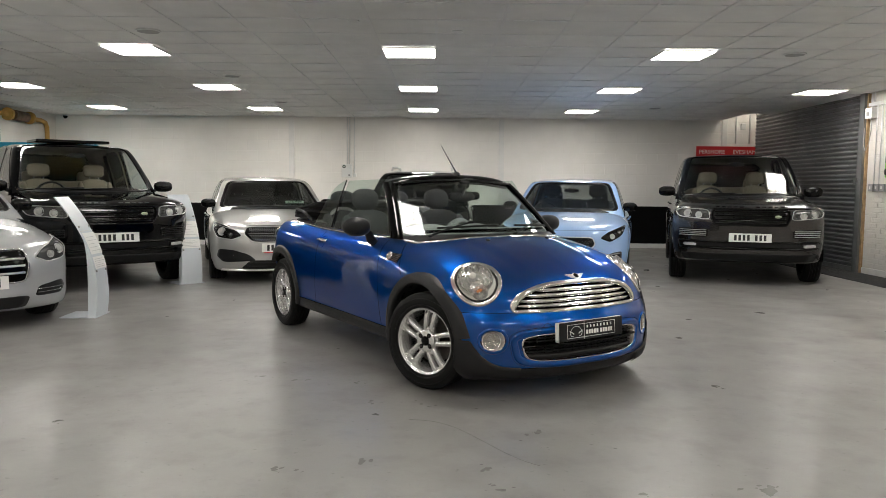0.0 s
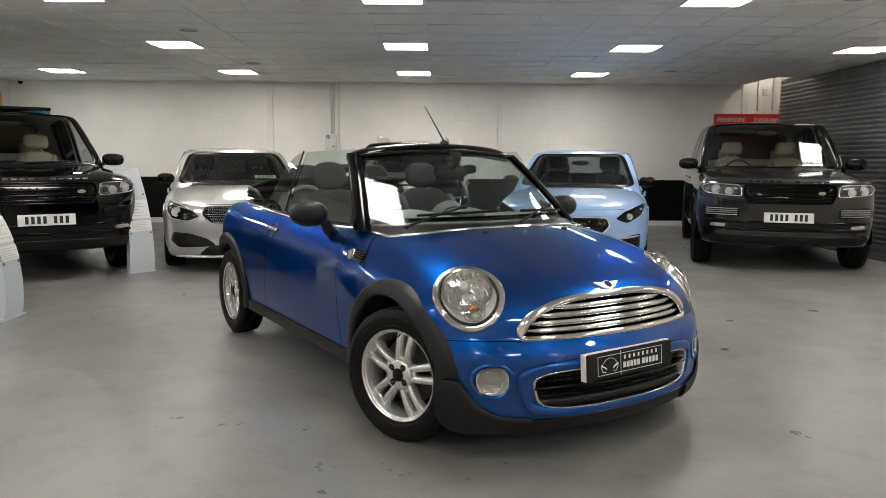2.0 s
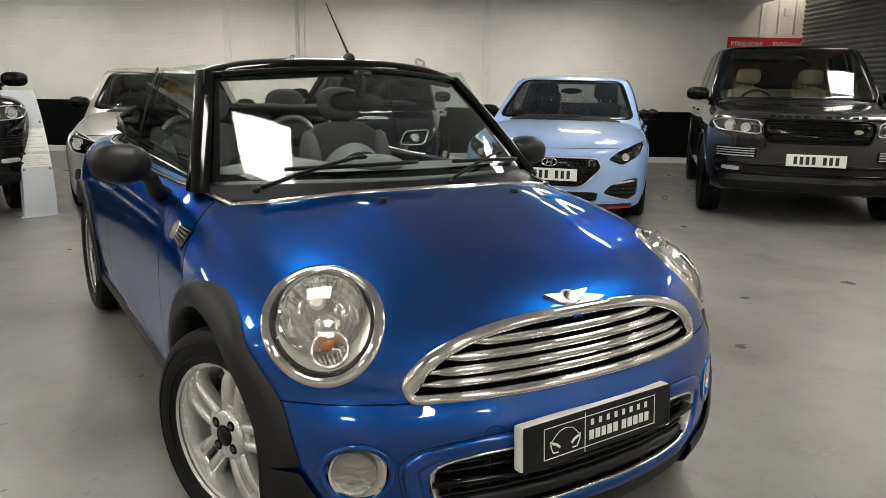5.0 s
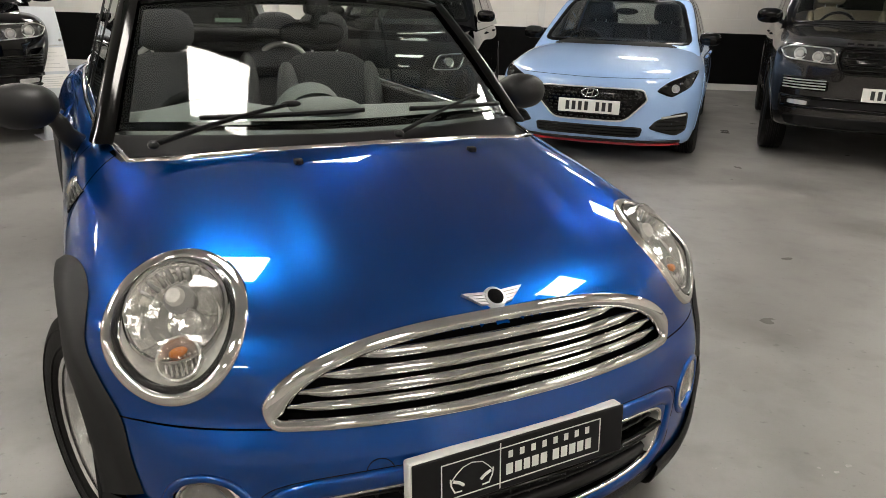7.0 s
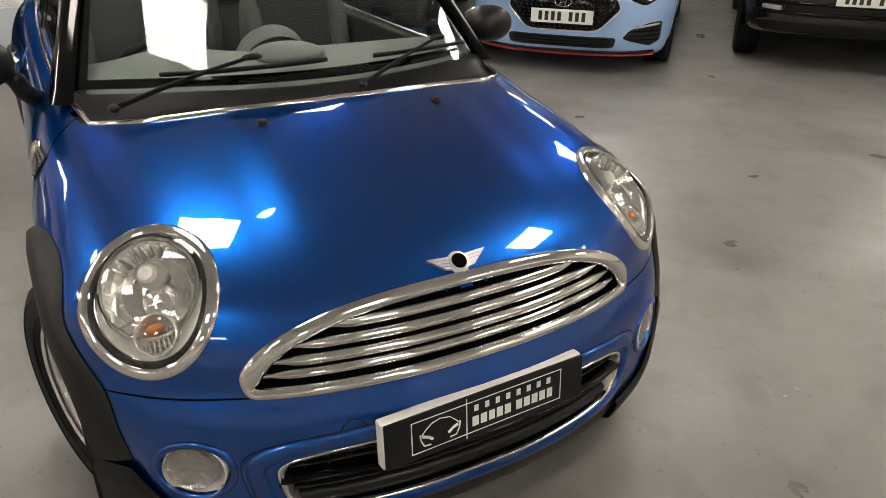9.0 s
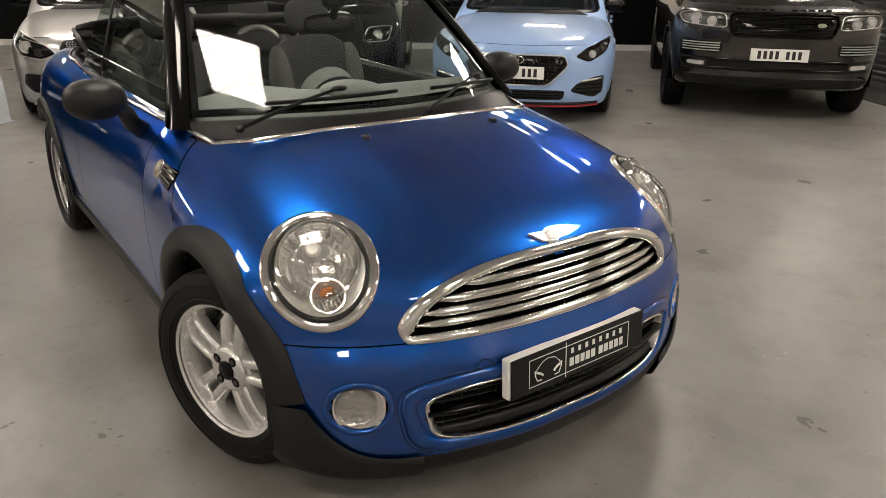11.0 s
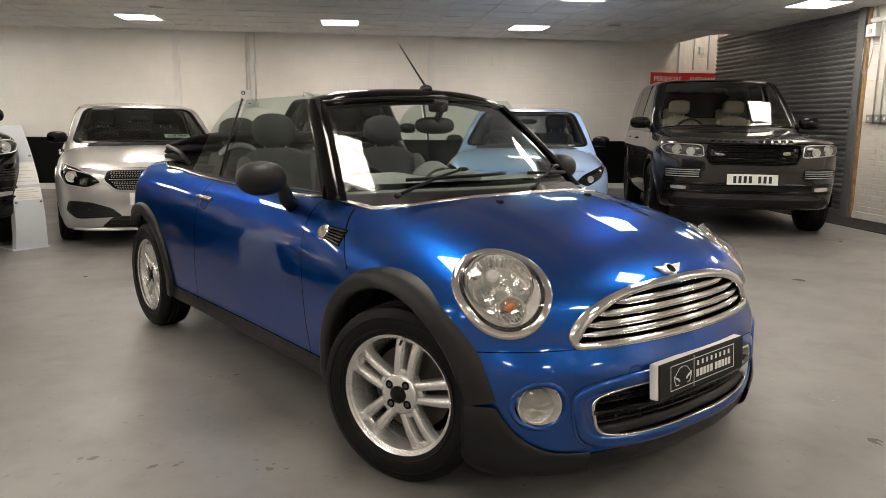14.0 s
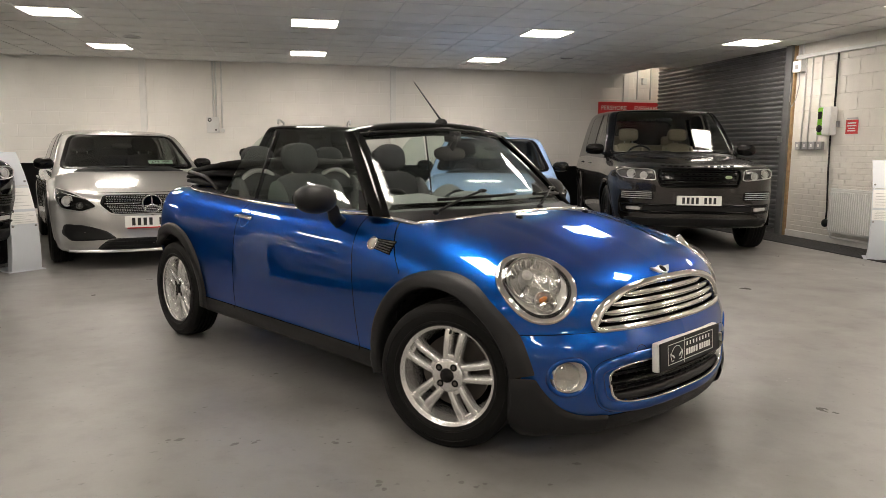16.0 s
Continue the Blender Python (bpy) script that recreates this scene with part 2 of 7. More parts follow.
# black dado and skirting of the rear wall
single("trim_dado", boxes((XL, 6.10, YB - 0.006, YB + 0.02, 0.10, 0.900)), BLACK_PAINT, "black painted lower band of the rear wall", "wall", kind="structure")
single("baseboard", boxes((XL, 6.10, YB - 0.022, YB + 0.02, 0, 0.098), bevel=0.004), WHITE_PAINT, "white skirting board along the rear wall", "baseboard", kind="structure")
# flat pilasters of the rear wall
for px in (-3.10, 1.375, 6.12):
    single("trim_pilaster", boxes((px - 0.055, px + 0.055, YB - 0.05, YB + 0.02, 0.905, HC), bevel=0.004), WHITE_PAINT,
           "white boxed pilaster on the rear wall", "pilaster", group="pilasters", kind="structure")

# suspended ceiling: tiles and tee bars in one mesh, with the open bay in the far corner
TILE, GX, GY = 0.60, -0.55, 9.06
bm = bmesh.new()
kx0, kx1 = math.floor((XL - GX) / TILE), math.ceil((XR - GX) / TILE)
ky0, ky1 = math.floor((YF - GY) / TILE), math.ceil((YB - GY) / TILE)
for kx in range(kx0, kx1):
    for ky in range(ky0, ky1):
        x0, x1 = max(XL, GX + kx * TILE), min(XR, GX + (kx + 1) * TILE)
        y0, y1 = max(YF, GY + ky * TILE), min(YB, GY + (ky + 1) * TILE)
        if x1 - x0 < 0.02 or y1 - y0 < 0.02 or (x0 > 6.0 and y0 > 9.6):
            continue
        z = HC + random.uniform(-0.002, 0.002)
        vs = [bm.verts.new((x + 0, y, z + random.uniform(-0.001, 0.001))) for x, y in ((x0, y0), (x0, y1), (x1, y1), (x1, y0))]
        bm.faces.new(vs)
        top = [bm.verts.new((v.co.x, v.co.y, z + 0.02)) for v in vs]
        bm.faces.new(top[::-1])
ceiling = single("ceiling", bm, CEIL_TILE, "grey-white suspended ceiling of square mineral tiles", "ceiling", kind="structure")
bm = bmesh.new()
for kx in range(kx0, kx1 + 1):
    x = GX + kx * TILE
    if XL < x < XR:
        box(bm, x - 0.012, x + 0.012, YF, YB if x < 6.0 else 9.66, HC - 0.007, HC + 0.01)
for ky in range(ky0, ky1 + 1):
    y = GY + ky * TILE
    if YF < y < YB:
        box(bm, XL, XR if y < 9.6 else 6.05, y - 0.012, y + 0.012, HC - 0.0055, HC + 0.009)
single("trim_ceiling_grid", bm, CEIL_BAR, "white metal tee bars of the ceiling grid", "ceiling grid", kind="structure")
single("ceiling_upper", boxes((XL - 0.2, XR + 0.9, YF - 0.2, YB + 0.2, 3.4, 3.5)), CEIL_TILE, "plain slab above the suspended ceiling", "ceiling", kind="structure")


def ceiling_light(lit=True):
    t = thing("ceiling_light", "square flush LED ceiling panel, " + ("lit warm white" if lit else "switched off"), "ceiling light", group="ceiling panels")
    bm = bmesh.new()
    for a in ((-0.288, 0.288, -0.288, -0.274), (-0.288, 0.288, 0.274, 0.288), (-0.288, -0.274, -0.274, 0.274), (0.274, 0.288, -0.274, 0.274)):
        box(bm, *a, -0.012, 0.004)
    part("frame", bm, CEIL_BAR, t)
    part("diffuser", boxes((-0.274, 0.274, -0.274, 0.274, -0.010, -0.004)), PANEL_LIGHT if lit else PANEL_DIM, t, "glowing white diffuser" if lit else "grey unlit diffuser")
    return t


lamp = None
for ix, x in enumerate((-6.25, -3.25, -0.25, 2.75, 5.75)):
    for iy, y in enumerate((9.36, 6.36, 3.42, 0.36, -2.64, -5.64)):
        if ix == 4 and iy == 0:
            off = ceiling_light(False)
            off.matrix_basis = pose(x, y, HC - 0.008)
        elif lamp is None:
            lamp = ceiling_light()
            lamp.matrix_basis = pose(x, y, HC - 0.008)
        else:
            copy_thing(lamp, pose(x, y, HC - 0.008))

# ---------------------------------------------------------------- materials of the cars


def car_paint(name, color, metal=0.6, rough=0.34, flake=0.06, spec=0.5, ior=1.5, edge=None):
    m = mat(name, color, rough, metal, coat=1.0, vary=flake, scale=900, spec=spec)
    m.node_tree.nodes["Principled BSDF"].inputs["Coat IOR"].default_value = ior
    if edge:
        m.node_tree.nodes["Principled BSDF"].inputs["Specular Tint"].default_value = (*edge, 1)
    m.node_tree.nodes["Principled BSDF"].inputs["Coat Roughness"].default_value = 0.015
    return m


def glass_mat(name, tint, film=0.055):
    """Thin glass: tinted see-through with a mirror film."""
    m = bpy.data.materials.new(name)
    m.use_nodes = True
    nt = m.node_tree
    nt.nodes.remove(nt.nodes["Principled BSDF"])
    tr, gl, mx, lw, pw, mr = (nt.nodes.new("ShaderNode" + k) for k in ("BsdfTransparent", "BsdfGlossy", "MixShader", "LayerWeight", "Math", "MapRange"))
    tr.inputs[0].default_value = (*tint, 1)
    gl.inputs["Roughness"].default_value = 0.0
    lw.inputs["Blend"].default_value = 0.5
    pw.operation = "POWER"
    pw.inputs[1].default_value = 4.0
    mr.inputs["To Min"].default_value, mr.inputs["To Max"].default_value = film, 1.0
    nt.links.new(lw.outputs["Facing"], pw.inputs[0])
    nt.links.new(pw.outputs[0], mr.inputs["Value"])
    nt.links.new(mr.outputs["Result"], mx.inputs[0])
    nt.links.new(tr.outputs[0], mx.inputs[1])
    nt.links.new(gl.outputs[0], mx.inputs[2])
    nt.links.new(mx.outputs[0], nt.nodes["Material Output"].inputs[0])
    return m


BLUE = car_paint("blue_metallic_paint", (0.0003, 0.064, 0.308), 0.97, 0.32, 0.10, 0.0, 1.52, (0.05, 0.42, 0.70))
SILVER = car_paint("silver_paint", (0.47, 0.465, 0.45), 0.72, 0.34, spec=0.2)
SILVER2 = car_paint("bright_silver_paint", (0.45, 0.46, 0.47), 0.45, 0.36, spec=0.2)
ICE_BLUE = car_paint("pale_blue_paint", (0.27, 0.42, 0.69), 0.0, 0.4, 0.02)
BLACK_CAR = car_paint("black_paint", (0.0008, 0.0008, 0.0012), 0.0, 0.4, spec=0.0, ior=1.40)
GREY_CAR = car_paint("dark_grey_paint", (0.046, 0.0415, 0.040), 0.85, 0.27, spec=0.1, ior=1.50)
CHROME = mat("chrome", (0.72, 0.715, 0.70), 0.06, 1.0)
SATIN = mat("satin_silver", (0.62, 0.62, 0.61), 0.3, 0.9, vary=0.04, scale=30)
ALLOY = mat("silver_alloy", (0.74, 0.735, 0.72), 0.27, 0.78, vary=0.06, scale=25)
DARK_ALLOY = mat("black_alloy", (0.02, 0.02, 0.02), 0.3, 0.4)
CLADDING = mat("black_grained_plastic", (0.0058, 0.0060, 0.0066), 0.46, vary=0.10, scale=9, bump=0.10, bscale=700, spec=0.34)
GLOSS_BLACK = mat("gloss_black", (0.0012, 0.0012, 0.0012), 0.10, spec=0.26)
RUBBER = mat("tyre_rubber", (0.0042, 0.0041, 0.0040), 0.55, vary=0.25, scale=18, bump=0.12, bscale=120, spec=0.22)
# near-black, also stands in for the shade behind the wheel spokes
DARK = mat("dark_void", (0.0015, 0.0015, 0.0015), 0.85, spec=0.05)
TRIM_DARK = mat("charcoal_trim", (0.010, 0.0105, 0.011), 0.6, vary=0.12, scale=15, bump=0.1, bscale=300, spec=0.2)
DASH = mat("grey_green_dash", (0.150, 0.166, 0.158), 0.6, vary=0.1, scale=12, bump=0.1, bscale=400)
CLOTH = mat("charcoal_seat_cloth", (0.028, 0.029, 0.031), 0.85, vary=0.2, scale=40, bump=0.35, bscale=350)
CLOTH_GREY = mat("grey_seat_cloth", (0.075, 0.078, 0.078), 0.85, vary=0.15, scale=40, bump=0.3, bscale=350)
CREAM = mat("cream_leather", (0.27, 0.228, 0.165), 0.5, vary=0.06, scale=12, bump=0.1, bscale=120)
CANVAS = mat("black_canvas_hood", (0.0055, 0.0055, 0.006), 0.85, vary=0.3, scale=14, bump=0.4, bscale=260)
GLASS = glass_mat("clear_glass", (0.86, 0.90, 0.88), 0.042)
SIDE_GLASS = glass_mat("green_tinted_glass", (0.70, 0.80, 0.75))
DARK_GLASS = glass_mat("smoked_glass", (0.50, 0.53, 0.51), 0.06)
LENS_GLASS = glass_mat("lamp_lens", (0.93, 0.93, 0.92), 0.05)
REFLECTOR = mat("lamp_reflector", (0.74, 0.73, 0.71), 0.12, 0.62, vary=0.10, scale=40, bump=0.22, bscale=55)
HEAD_REFLECTOR = mat("faceted_reflector", (0.80, 0.79, 0.77), 0.10, 0.86, vary=0.05, scale=40, bump=0.18, bscale=70)
FOG_REFLECTOR = mat("fog_reflector", (0.50, 0.49, 0.46), 0.16, 0.85, vary=0.12, scale=60, bump=0.7, bscale=65)
DARK_CHROME = mat("dark_chrome", (0.42, 0.42, 0.41), 0.32, 0.35, vary=0.1, scale=30)
ORANGE = mat("orange_bulb", (0.70, 0.24, 0.07), 0.25)
PLATE_WHITE = mat("white_number_plate", (0.78, 0.78, 0.74), 0.35)
DISC = mat("brake_disc", (0.06, 0.052, 0.046), 0.5, 0.5, vary=0.2, scale=12)

VENT_GREY = mat("grey_gills", (0.09, 0.09, 0.088), 0.35, 0.3)
FOG_SILVER = mat("fog_dish_silver", (0.74, 0.73, 0.70), 0.30, 0.35, vary=0.1, scale=60)
REAR_GLASS = glass_mat("privacy_glass", (0.03, 0.032, 0.03))
LINING = mat("cream_roof_lining", (0.50, 0.47, 0.40), 0.9, vary=0.05, scale=30)
LINING_DARK = mat("dark_roof_lining", (0.02, 0.02, 0.02), 0.9, vary=0.1, scale=30)
LAMP_GREY = mat("lamp_inner_grey", (0.065, 0.065, 0.064), 0.15, 0.5, vary=0.15, scale=60, bump=0.2, bscale=90)

# ---------------------------------------------------------------- shapes from soft-edged solids


def curve(*keys):
    """A smooth function through (x, value) keys."""
    X = np.array([k[0] for k in keys], float)
    Y = np.array([k[1] for k in keys], float)
    d = np.diff(Y) / np.diff(X)
    T = np.r_[d[0], (d[:-1] * np.diff(X)[1:] + d[1:] * np.diff(X)[:-1]) / (X[2:] - X[:-2]), d[-1]] if len(X) > 2 else np.r_[d[0], d[0]]

    def f(x):
        x = np.clip(np.asarray(x, float), X[0], X[-1])
        i = np.clip(np.searchsorted(X, x) - 1, 0, len(X) - 2)
        h = X[i + 1] - X[i]
        t = (x - X[i]) / h
        return ((2 * t ** 3 - 3 * t ** 2 + 1) * Y[i] + (t ** 3 - 2 * t ** 2 + t) * h * T[i]
                + (-2 * t ** 3 + 3 * t ** 2) * Y[i + 1] + (t ** 3 - t ** 2) * h * T[i + 1])
    return f


def smax(k, *vals):
    m = np.maximum.reduce(vals)
    return m + k * np.log(sum(np.exp((v - m) / k) for v in vals))


def shell(f, x0, x1, zc, nx, nr, ncap, reach=4.0):
    """A closed skin of the solid f < 0, cast out from a spine."""
    rows = []
    for j in range(ncap):
        a = -math.pi / 2 + (j + 0.5) / ncap * math.pi / 2
        rows.append((x0, math.sin(a), math.cos(a)))
    rows += [(x0 + (x1 - x0) * j / nx, 0.0, 1.0) for j in range(nx + 1)]
    for j in range(ncap):
        a = (j + 0.5) / ncap * math.pi / 2
        rows.append((x1, math.sin(a), math.cos(a)))
    th = np.arange(nr) / nr * math.tau
    R = np.array(rows)
    D = np.stack([np.broadcast_to(R[:, 1:2], (len(R), nr)), R[:, 2:3] * np.cos(th), R[:, 2:3] * np.sin(th)], -1)
    O = np.zeros_like(D)
    O[..., 0], O[..., 2] = R[:, 0:1], zc
    lo, hi = np.zeros(D.shape[:2]), np.full(D.shape[:2], reach)
    for _ in range(34):
        mid = (lo + hi) / 2
        inside = f(*np.moveaxis(O + D * mid[..., None], -1, 0)) < 0
        lo, hi = np.where(inside, mid, lo), np.where(inside, hi, mid)
    P = (O + D * lo[..., None]).reshape(-1, 3)
    n = len(R)
    i, k = np.meshgrid(np.arange(n - 1), np.arange(nr), indexing="ij")
    a, b = i * nr + k, i * nr + (k + 1) % nr
    Q = np.stack([a, b, b + nr, a + nr], -1).reshape(-1, 4)
    return P, Q


def mesh_bm(P, Q, keep=None):
    """A bmesh of the quads Q whose centres pass keep(x, y, z)."""
    if keep is not None:
        C = P[Q].mean(1)
        Q = Q[keep(C[:, 0], C[:, 1], C[:, 2])]
    used, inv = np.unique(Q, return_inverse=True)
    me = bpy.data.meshes.new("tmp")
    me.from_pydata(P[used].tolist(), [], inv.reshape(-1, 4).tolist())
    bm = bmesh.new()
    bm.from_mesh(me)
    bpy.data.meshes.remove(me)
    return bm


def cast(f, P, D, far=1.5):
    """Moves points along the directions D to the skin of f, coming from outside."""
    P, D = np.atleast_2d(np.asarray(P, float)), np.asarray(D, float)
    D = np.broadcast_to(D / np.linalg.norm(D, axis=-1, keepdims=True), P.shape)
    ts = np.linspace(0, far, 120)
    V = f(*np.moveaxis(P[:, None] + D[:, None] * ts[None, :, None], -1, 0)) < 0
    i = np.argmax(V, 1)
    lo, hi = ts[np.maximum(i - 1, 0)], ts[i]
    for _ in range(24):
        mid = (lo + hi) / 2
        ins = f(*np.moveaxis(P + D * mid[:, None], -1, 0)) < 0
        hi, lo = np.where(ins, mid, hi), np.where(ins, lo, mid)
    return P + D * hi[:, None]


def normals(f, P, e=0.004):
    g = np.stack([f(*(P + np.eye(3)[k] * e).T) - f(*(P - np.eye(3)[k] * e).T) for k in range(3)], -1)
    return g / np.linalg.norm(g, axis=1, keepdims=True)


def band(P, N, width, height, closed=True, shift=0.0, sink=0.006, segs=6, square=0.5):
    """A domed strip that follows points P on a skin with normals N."""
    P, N = np.asarray(P, float), np.asarray(N, float)
    n = len(P)
    T = (np.roll(P, -1, 0) - np.roll(P, 1, 0)) if closed else np.gradient(P, axis=0)
    T /= np.linalg.norm(T, axis=1, keepdims=True)
    S = np.cross(N, T)
    width = np.broadcast_to(np.asarray(width, float), (n,))
    bm = bmesh.new()
    rows = []
    for i in range(n):
        row = []
        for j in range(segs + 3):
            if j in (0, segs + 2):
                u, h = (-1 if j == 0 else 1), -sink
            else:
                u = -1 + 2 * (j - 1) / segs
                h = height * (max(0.0, 1 - u * u)) ** square
            row.append(bm.verts.new(P[i] + S[i] * (u * width[i] / 2 + shift) + N[i] * h))
        rows.append(row)
    for i in range(n if closed else n - 1):
        A, B = rows[i], rows[(i + 1) % n]
        for j in range(segs + 2):
            bm.faces.new((A[j], B[j], B[j + 1], A[j + 1]))
    if not closed:
        bm.faces.new(rows[0])
        bm.faces.new(rows[-1][::-1])
    bmesh.ops.recalc_face_normals(bm, faces=bm.faces)
    return bm


def patch(P, shape, close_u=False):
    """A sheet from a grid of points."""
    nu, nv = shape
    bm = bmesh.new()
    vs = [bm.verts.new(p) for p in np.asarray(P).reshape(-1, 3)]
    for i in range(nu if close_u else nu - 1):
        for j in range(nv - 1):
            i2 = (i + 1) % nu
            bm.faces.new((vs[i * nv + j], vs[i2 * nv + j], vs[i2 * nv + j + 1], vs[i * nv + j + 1]))
    return bm


def thick(bm, t):
    bmesh.ops.recalc_face_normals(bm, faces=bm.faces)
    bmesh.ops.solidify(bm, geom=bm.faces[:], thickness=t)
    return bm


def gap(bm, co, no, width, want):
    """A shut line: cuts the skin along a plane and takes out a narrow strip."""
    no = Vector(no).normalized()
    for s in (-0.5, 0.5):
        geom = [f for f in bm.faces if want(f.calc_center_median())]
        geom += list({e for f in geom for e in f.edges}) + list({v for f in geom for v in f.verts})
        bmesh.ops.bisect_plane(bm, geom=geom, plane_co=Vector(co) + no * width * s, plane_no=no, dist=1e-5)
    dead = [f for f in bm.faces if want(f.calc_center_median()) and abs((f.calc_center_median() - Vector(co)).dot(no)) < width * 0.5]
    bmesh.ops.delete(bm, geom=dead, context="FACES")


def take(bm, want):
    """Splits the faces that pass want(centre) off into a bmesh of their own."""
    other = bm.copy()
    flags = [want(f.calc_center_median()) for f in bm.faces]
    bm.faces.ensure_lookup_table()
    other.faces.ensure_lookup_table()
    bmesh.ops.delete(other, geom=[f for f, w in zip(other.faces[:], flags) if not w], context="FACES")
    bmesh.ops.delete(bm, geom=[f for f, w in zip(bm.faces[:], flags) if w], context="FACES")
    return other


def egg(rx, ry, rz, m=None, u=28, v=18, power=2.0):
    bm = bmesh.new()
    bmesh.ops.create_uvsphere(bm, u_segments=u, v_segments=v, radius=1)
    for vert in bm.verts:
        c = vert.co
        n = (abs(c.x) ** power + abs(c.y) ** power + abs(c.z) ** power) ** (1 / power)
        vert.co = Vector((c.x * rx, c.y * ry, c.z * rz)) / max(n, 1e-6)
    return moved(bm, m) if m is not None else bm


def cushion(x0, x1, y0, y1, z0, z1, m=None, power=5.0):
    return egg((x1 - x0) / 2, (y1 - y0) / 2, (z1 - z0) / 2,
               (m if m is not None else Matrix()) @ Matrix.Translation(((x0 + x1) / 2, (y0 + y1) / 2, (z0 + z1) / 2)), 24, 16, power)


def wheel(parent, m, tyre_r, width, rim_r, style, material, cap=True, detail=True):
    """Tyre, rim barrel, spokes, hub, bolts and brake disc; the outer face looks to -Y."""
    hub = new("wheel")
    hub.parent = parent
    hub.matrix_basis = m
    w = width / 2
    prof = [(rim_r - 0.004, -w * 0.80), (rim_r + 0.012, -w * 0.93), (rim_r + (tyre_r - rim_r) * 0.5, -w), (tyre_r - 0.022, -w * 0.93), (tyre_r - 0.006, -w * 0.80)]
    for g in (-0.45, -0.15, 0.15, 0.45):
        prof += [(tyre_r, w * (g - 0.11)), (tyre_r - 0.008, w * (g - 0.09)), (tyre_r - 0.008, w * (g + 0.01)), (tyre_r, w * (g + 0.03))]
    prof += [(tyre_r - 0.006, w * 0.8), (tyre_r - 0.022, w * 0.93), (rim_r + (tyre_r - rim_r) * 0.5, w), (rim_r + 0.012, w * 0.93), (rim_r - 0.004, w * 0.8)]
    tyre = part("tyre", lathe(prof, 72, "Y"), RUBBER, hub, smooth=True, angle=35)
    if detail:
        # raised rings on the sidewall
        for rr, hh in ((rim_r + 0.020, 0.0035), (rim_r + 0.060, 0.0022)):
            ring = [(rr * math.cos(a), -w * (0.955 if rr < rim_r + 0.03 else 0.985), rr * math.sin(a)) for a in np.linspace(0, math.tau, 72, endpoint=False)]
            part("sidewall_ring", tube(ring, hh, 6, closed=True), RUBBER, tyre, smooth=True)
        part("tyre_valve", tube([(0.02, -w * 0.80, rim_r - 0.014), (0.02, -w * 0.95, rim_r - 0.026)], 0.0045, 8), PLASTIC_BLACK, hub)
    lip = -w * 0.86
    part("rim", lathe([(rim_r - 0.006, lip + 0.006), (rim_r + 0.010, lip - 0.004), (rim_r + 0.010, lip + 0.002), (rim_r - 0.004, lip + 0.012),
                       (rim_r - 0.012, lip + 0.016), (rim_r - 0.022, lip + 0.05), (rim_r - 0.035, w * 0.5), (rim_r - 0.02, w * 0.8)], 72, "Y"), material, hub, smooth=True, angle=40)
    part("brake_disc", lathe([(0.0, 0.02), (rim_r * 0.72, 0.02), (rim_r * 0.72, 0.035), (0.0, 0.035)], 40, "Y"), DISC, hub, smooth=True, angle=30)
    # added flat black disc: the shade seen between the spokes, put in as colour
    part("spoke_shade_disc", lathe([(0.0, 0.045), (rim_r - 0.024, 0.045)], 32, "Y"), DARK, hub)
    face = lip + 0.022
    if style == "twin":
        count, kinds, r0, flat = 5, (-0.0285, 0.0285), 0.058, 0.0
    else:
        count, kinds, r0, flat = (5, (-0.036, 0.036), 0.056, 0.3) if style == "split" else (10, (0.0,), 0.056, 0.0)
    if not detail:
        count, kinds = 8, (0.0,)
    for s in range(count):
        bm = bmesh.new()
        for off in kinds:
            n = 11
            rows = []
            for i in range(n):
                t = i / (n - 1)
                r = r0 + (rim_r - 0.010 - r0) * t
                half = 0.0160 + 0.0045 * t * t if style == "twin" else 0.019
                c = off * (0.80 + 0.36 * t) * (1 + flat * t)
                dep = face - 0.004 * math.sin(t * math.pi) + 0.010 * t ** 3
                rows.append([bm.verts.new((c + a * half, dep + b, r)) for a, b in
                             ((-1, 0.040), (-1, 0.015), (-0.80, 0.006), (-0.42, 0.001), (0.0, 0.0), (0.42, 0.001), (0.80, 0.006), (1, 0.015), (1, 0.040))])
            for i in range(n - 1):
                for j in range(9):
                    bm.faces.new((rows[i][j], rows[i + 1][j], rows[i + 1][(j + 1) % 9], rows[i][(j + 1) % 9]))
        if len(kinds) > 1:
            # web that closes the slot towards the hub and at the rim
            for w0, w1, dz in ((r0, r0 + 0.030, 0.004), (rim_r - 0.030, rim_r - 0.012, 0.016)):
                box(bm, kinds[0] * 0.9, kinds[1] * 0.9, face + dz, face + 0.040, w0, w1, 0.006)
        bmesh.ops.recalc_face_normals(bm, faces=bm.faces)
        part("spoke", moved(bm, Matrix.Rotation(math.tau * s / count + 0.15, 4, "Y")), material, hub, smooth=True, angle=50)
    part("hub", lathe([(0.0, face - 0.009), (0.058, face - 0.009), (0.0665, face - 0.006), (0.073, face + 0.004), (0.076, face + 0.04), (0.0, face + 0.05)], 32, "Y"), material, hub, smooth=True, angle=40)
    cf = face - 0.007
    if cap:
        part("centre_cap", lathe([(0.0, cf - 0.010), (0.025, cf - 0.009), (0.030, cf - 0.005), (0.031, cf + 0.002)], 28, "Y"), GLOSS_BLACK, hub, "black round centre cap", smooth=True, angle=40)
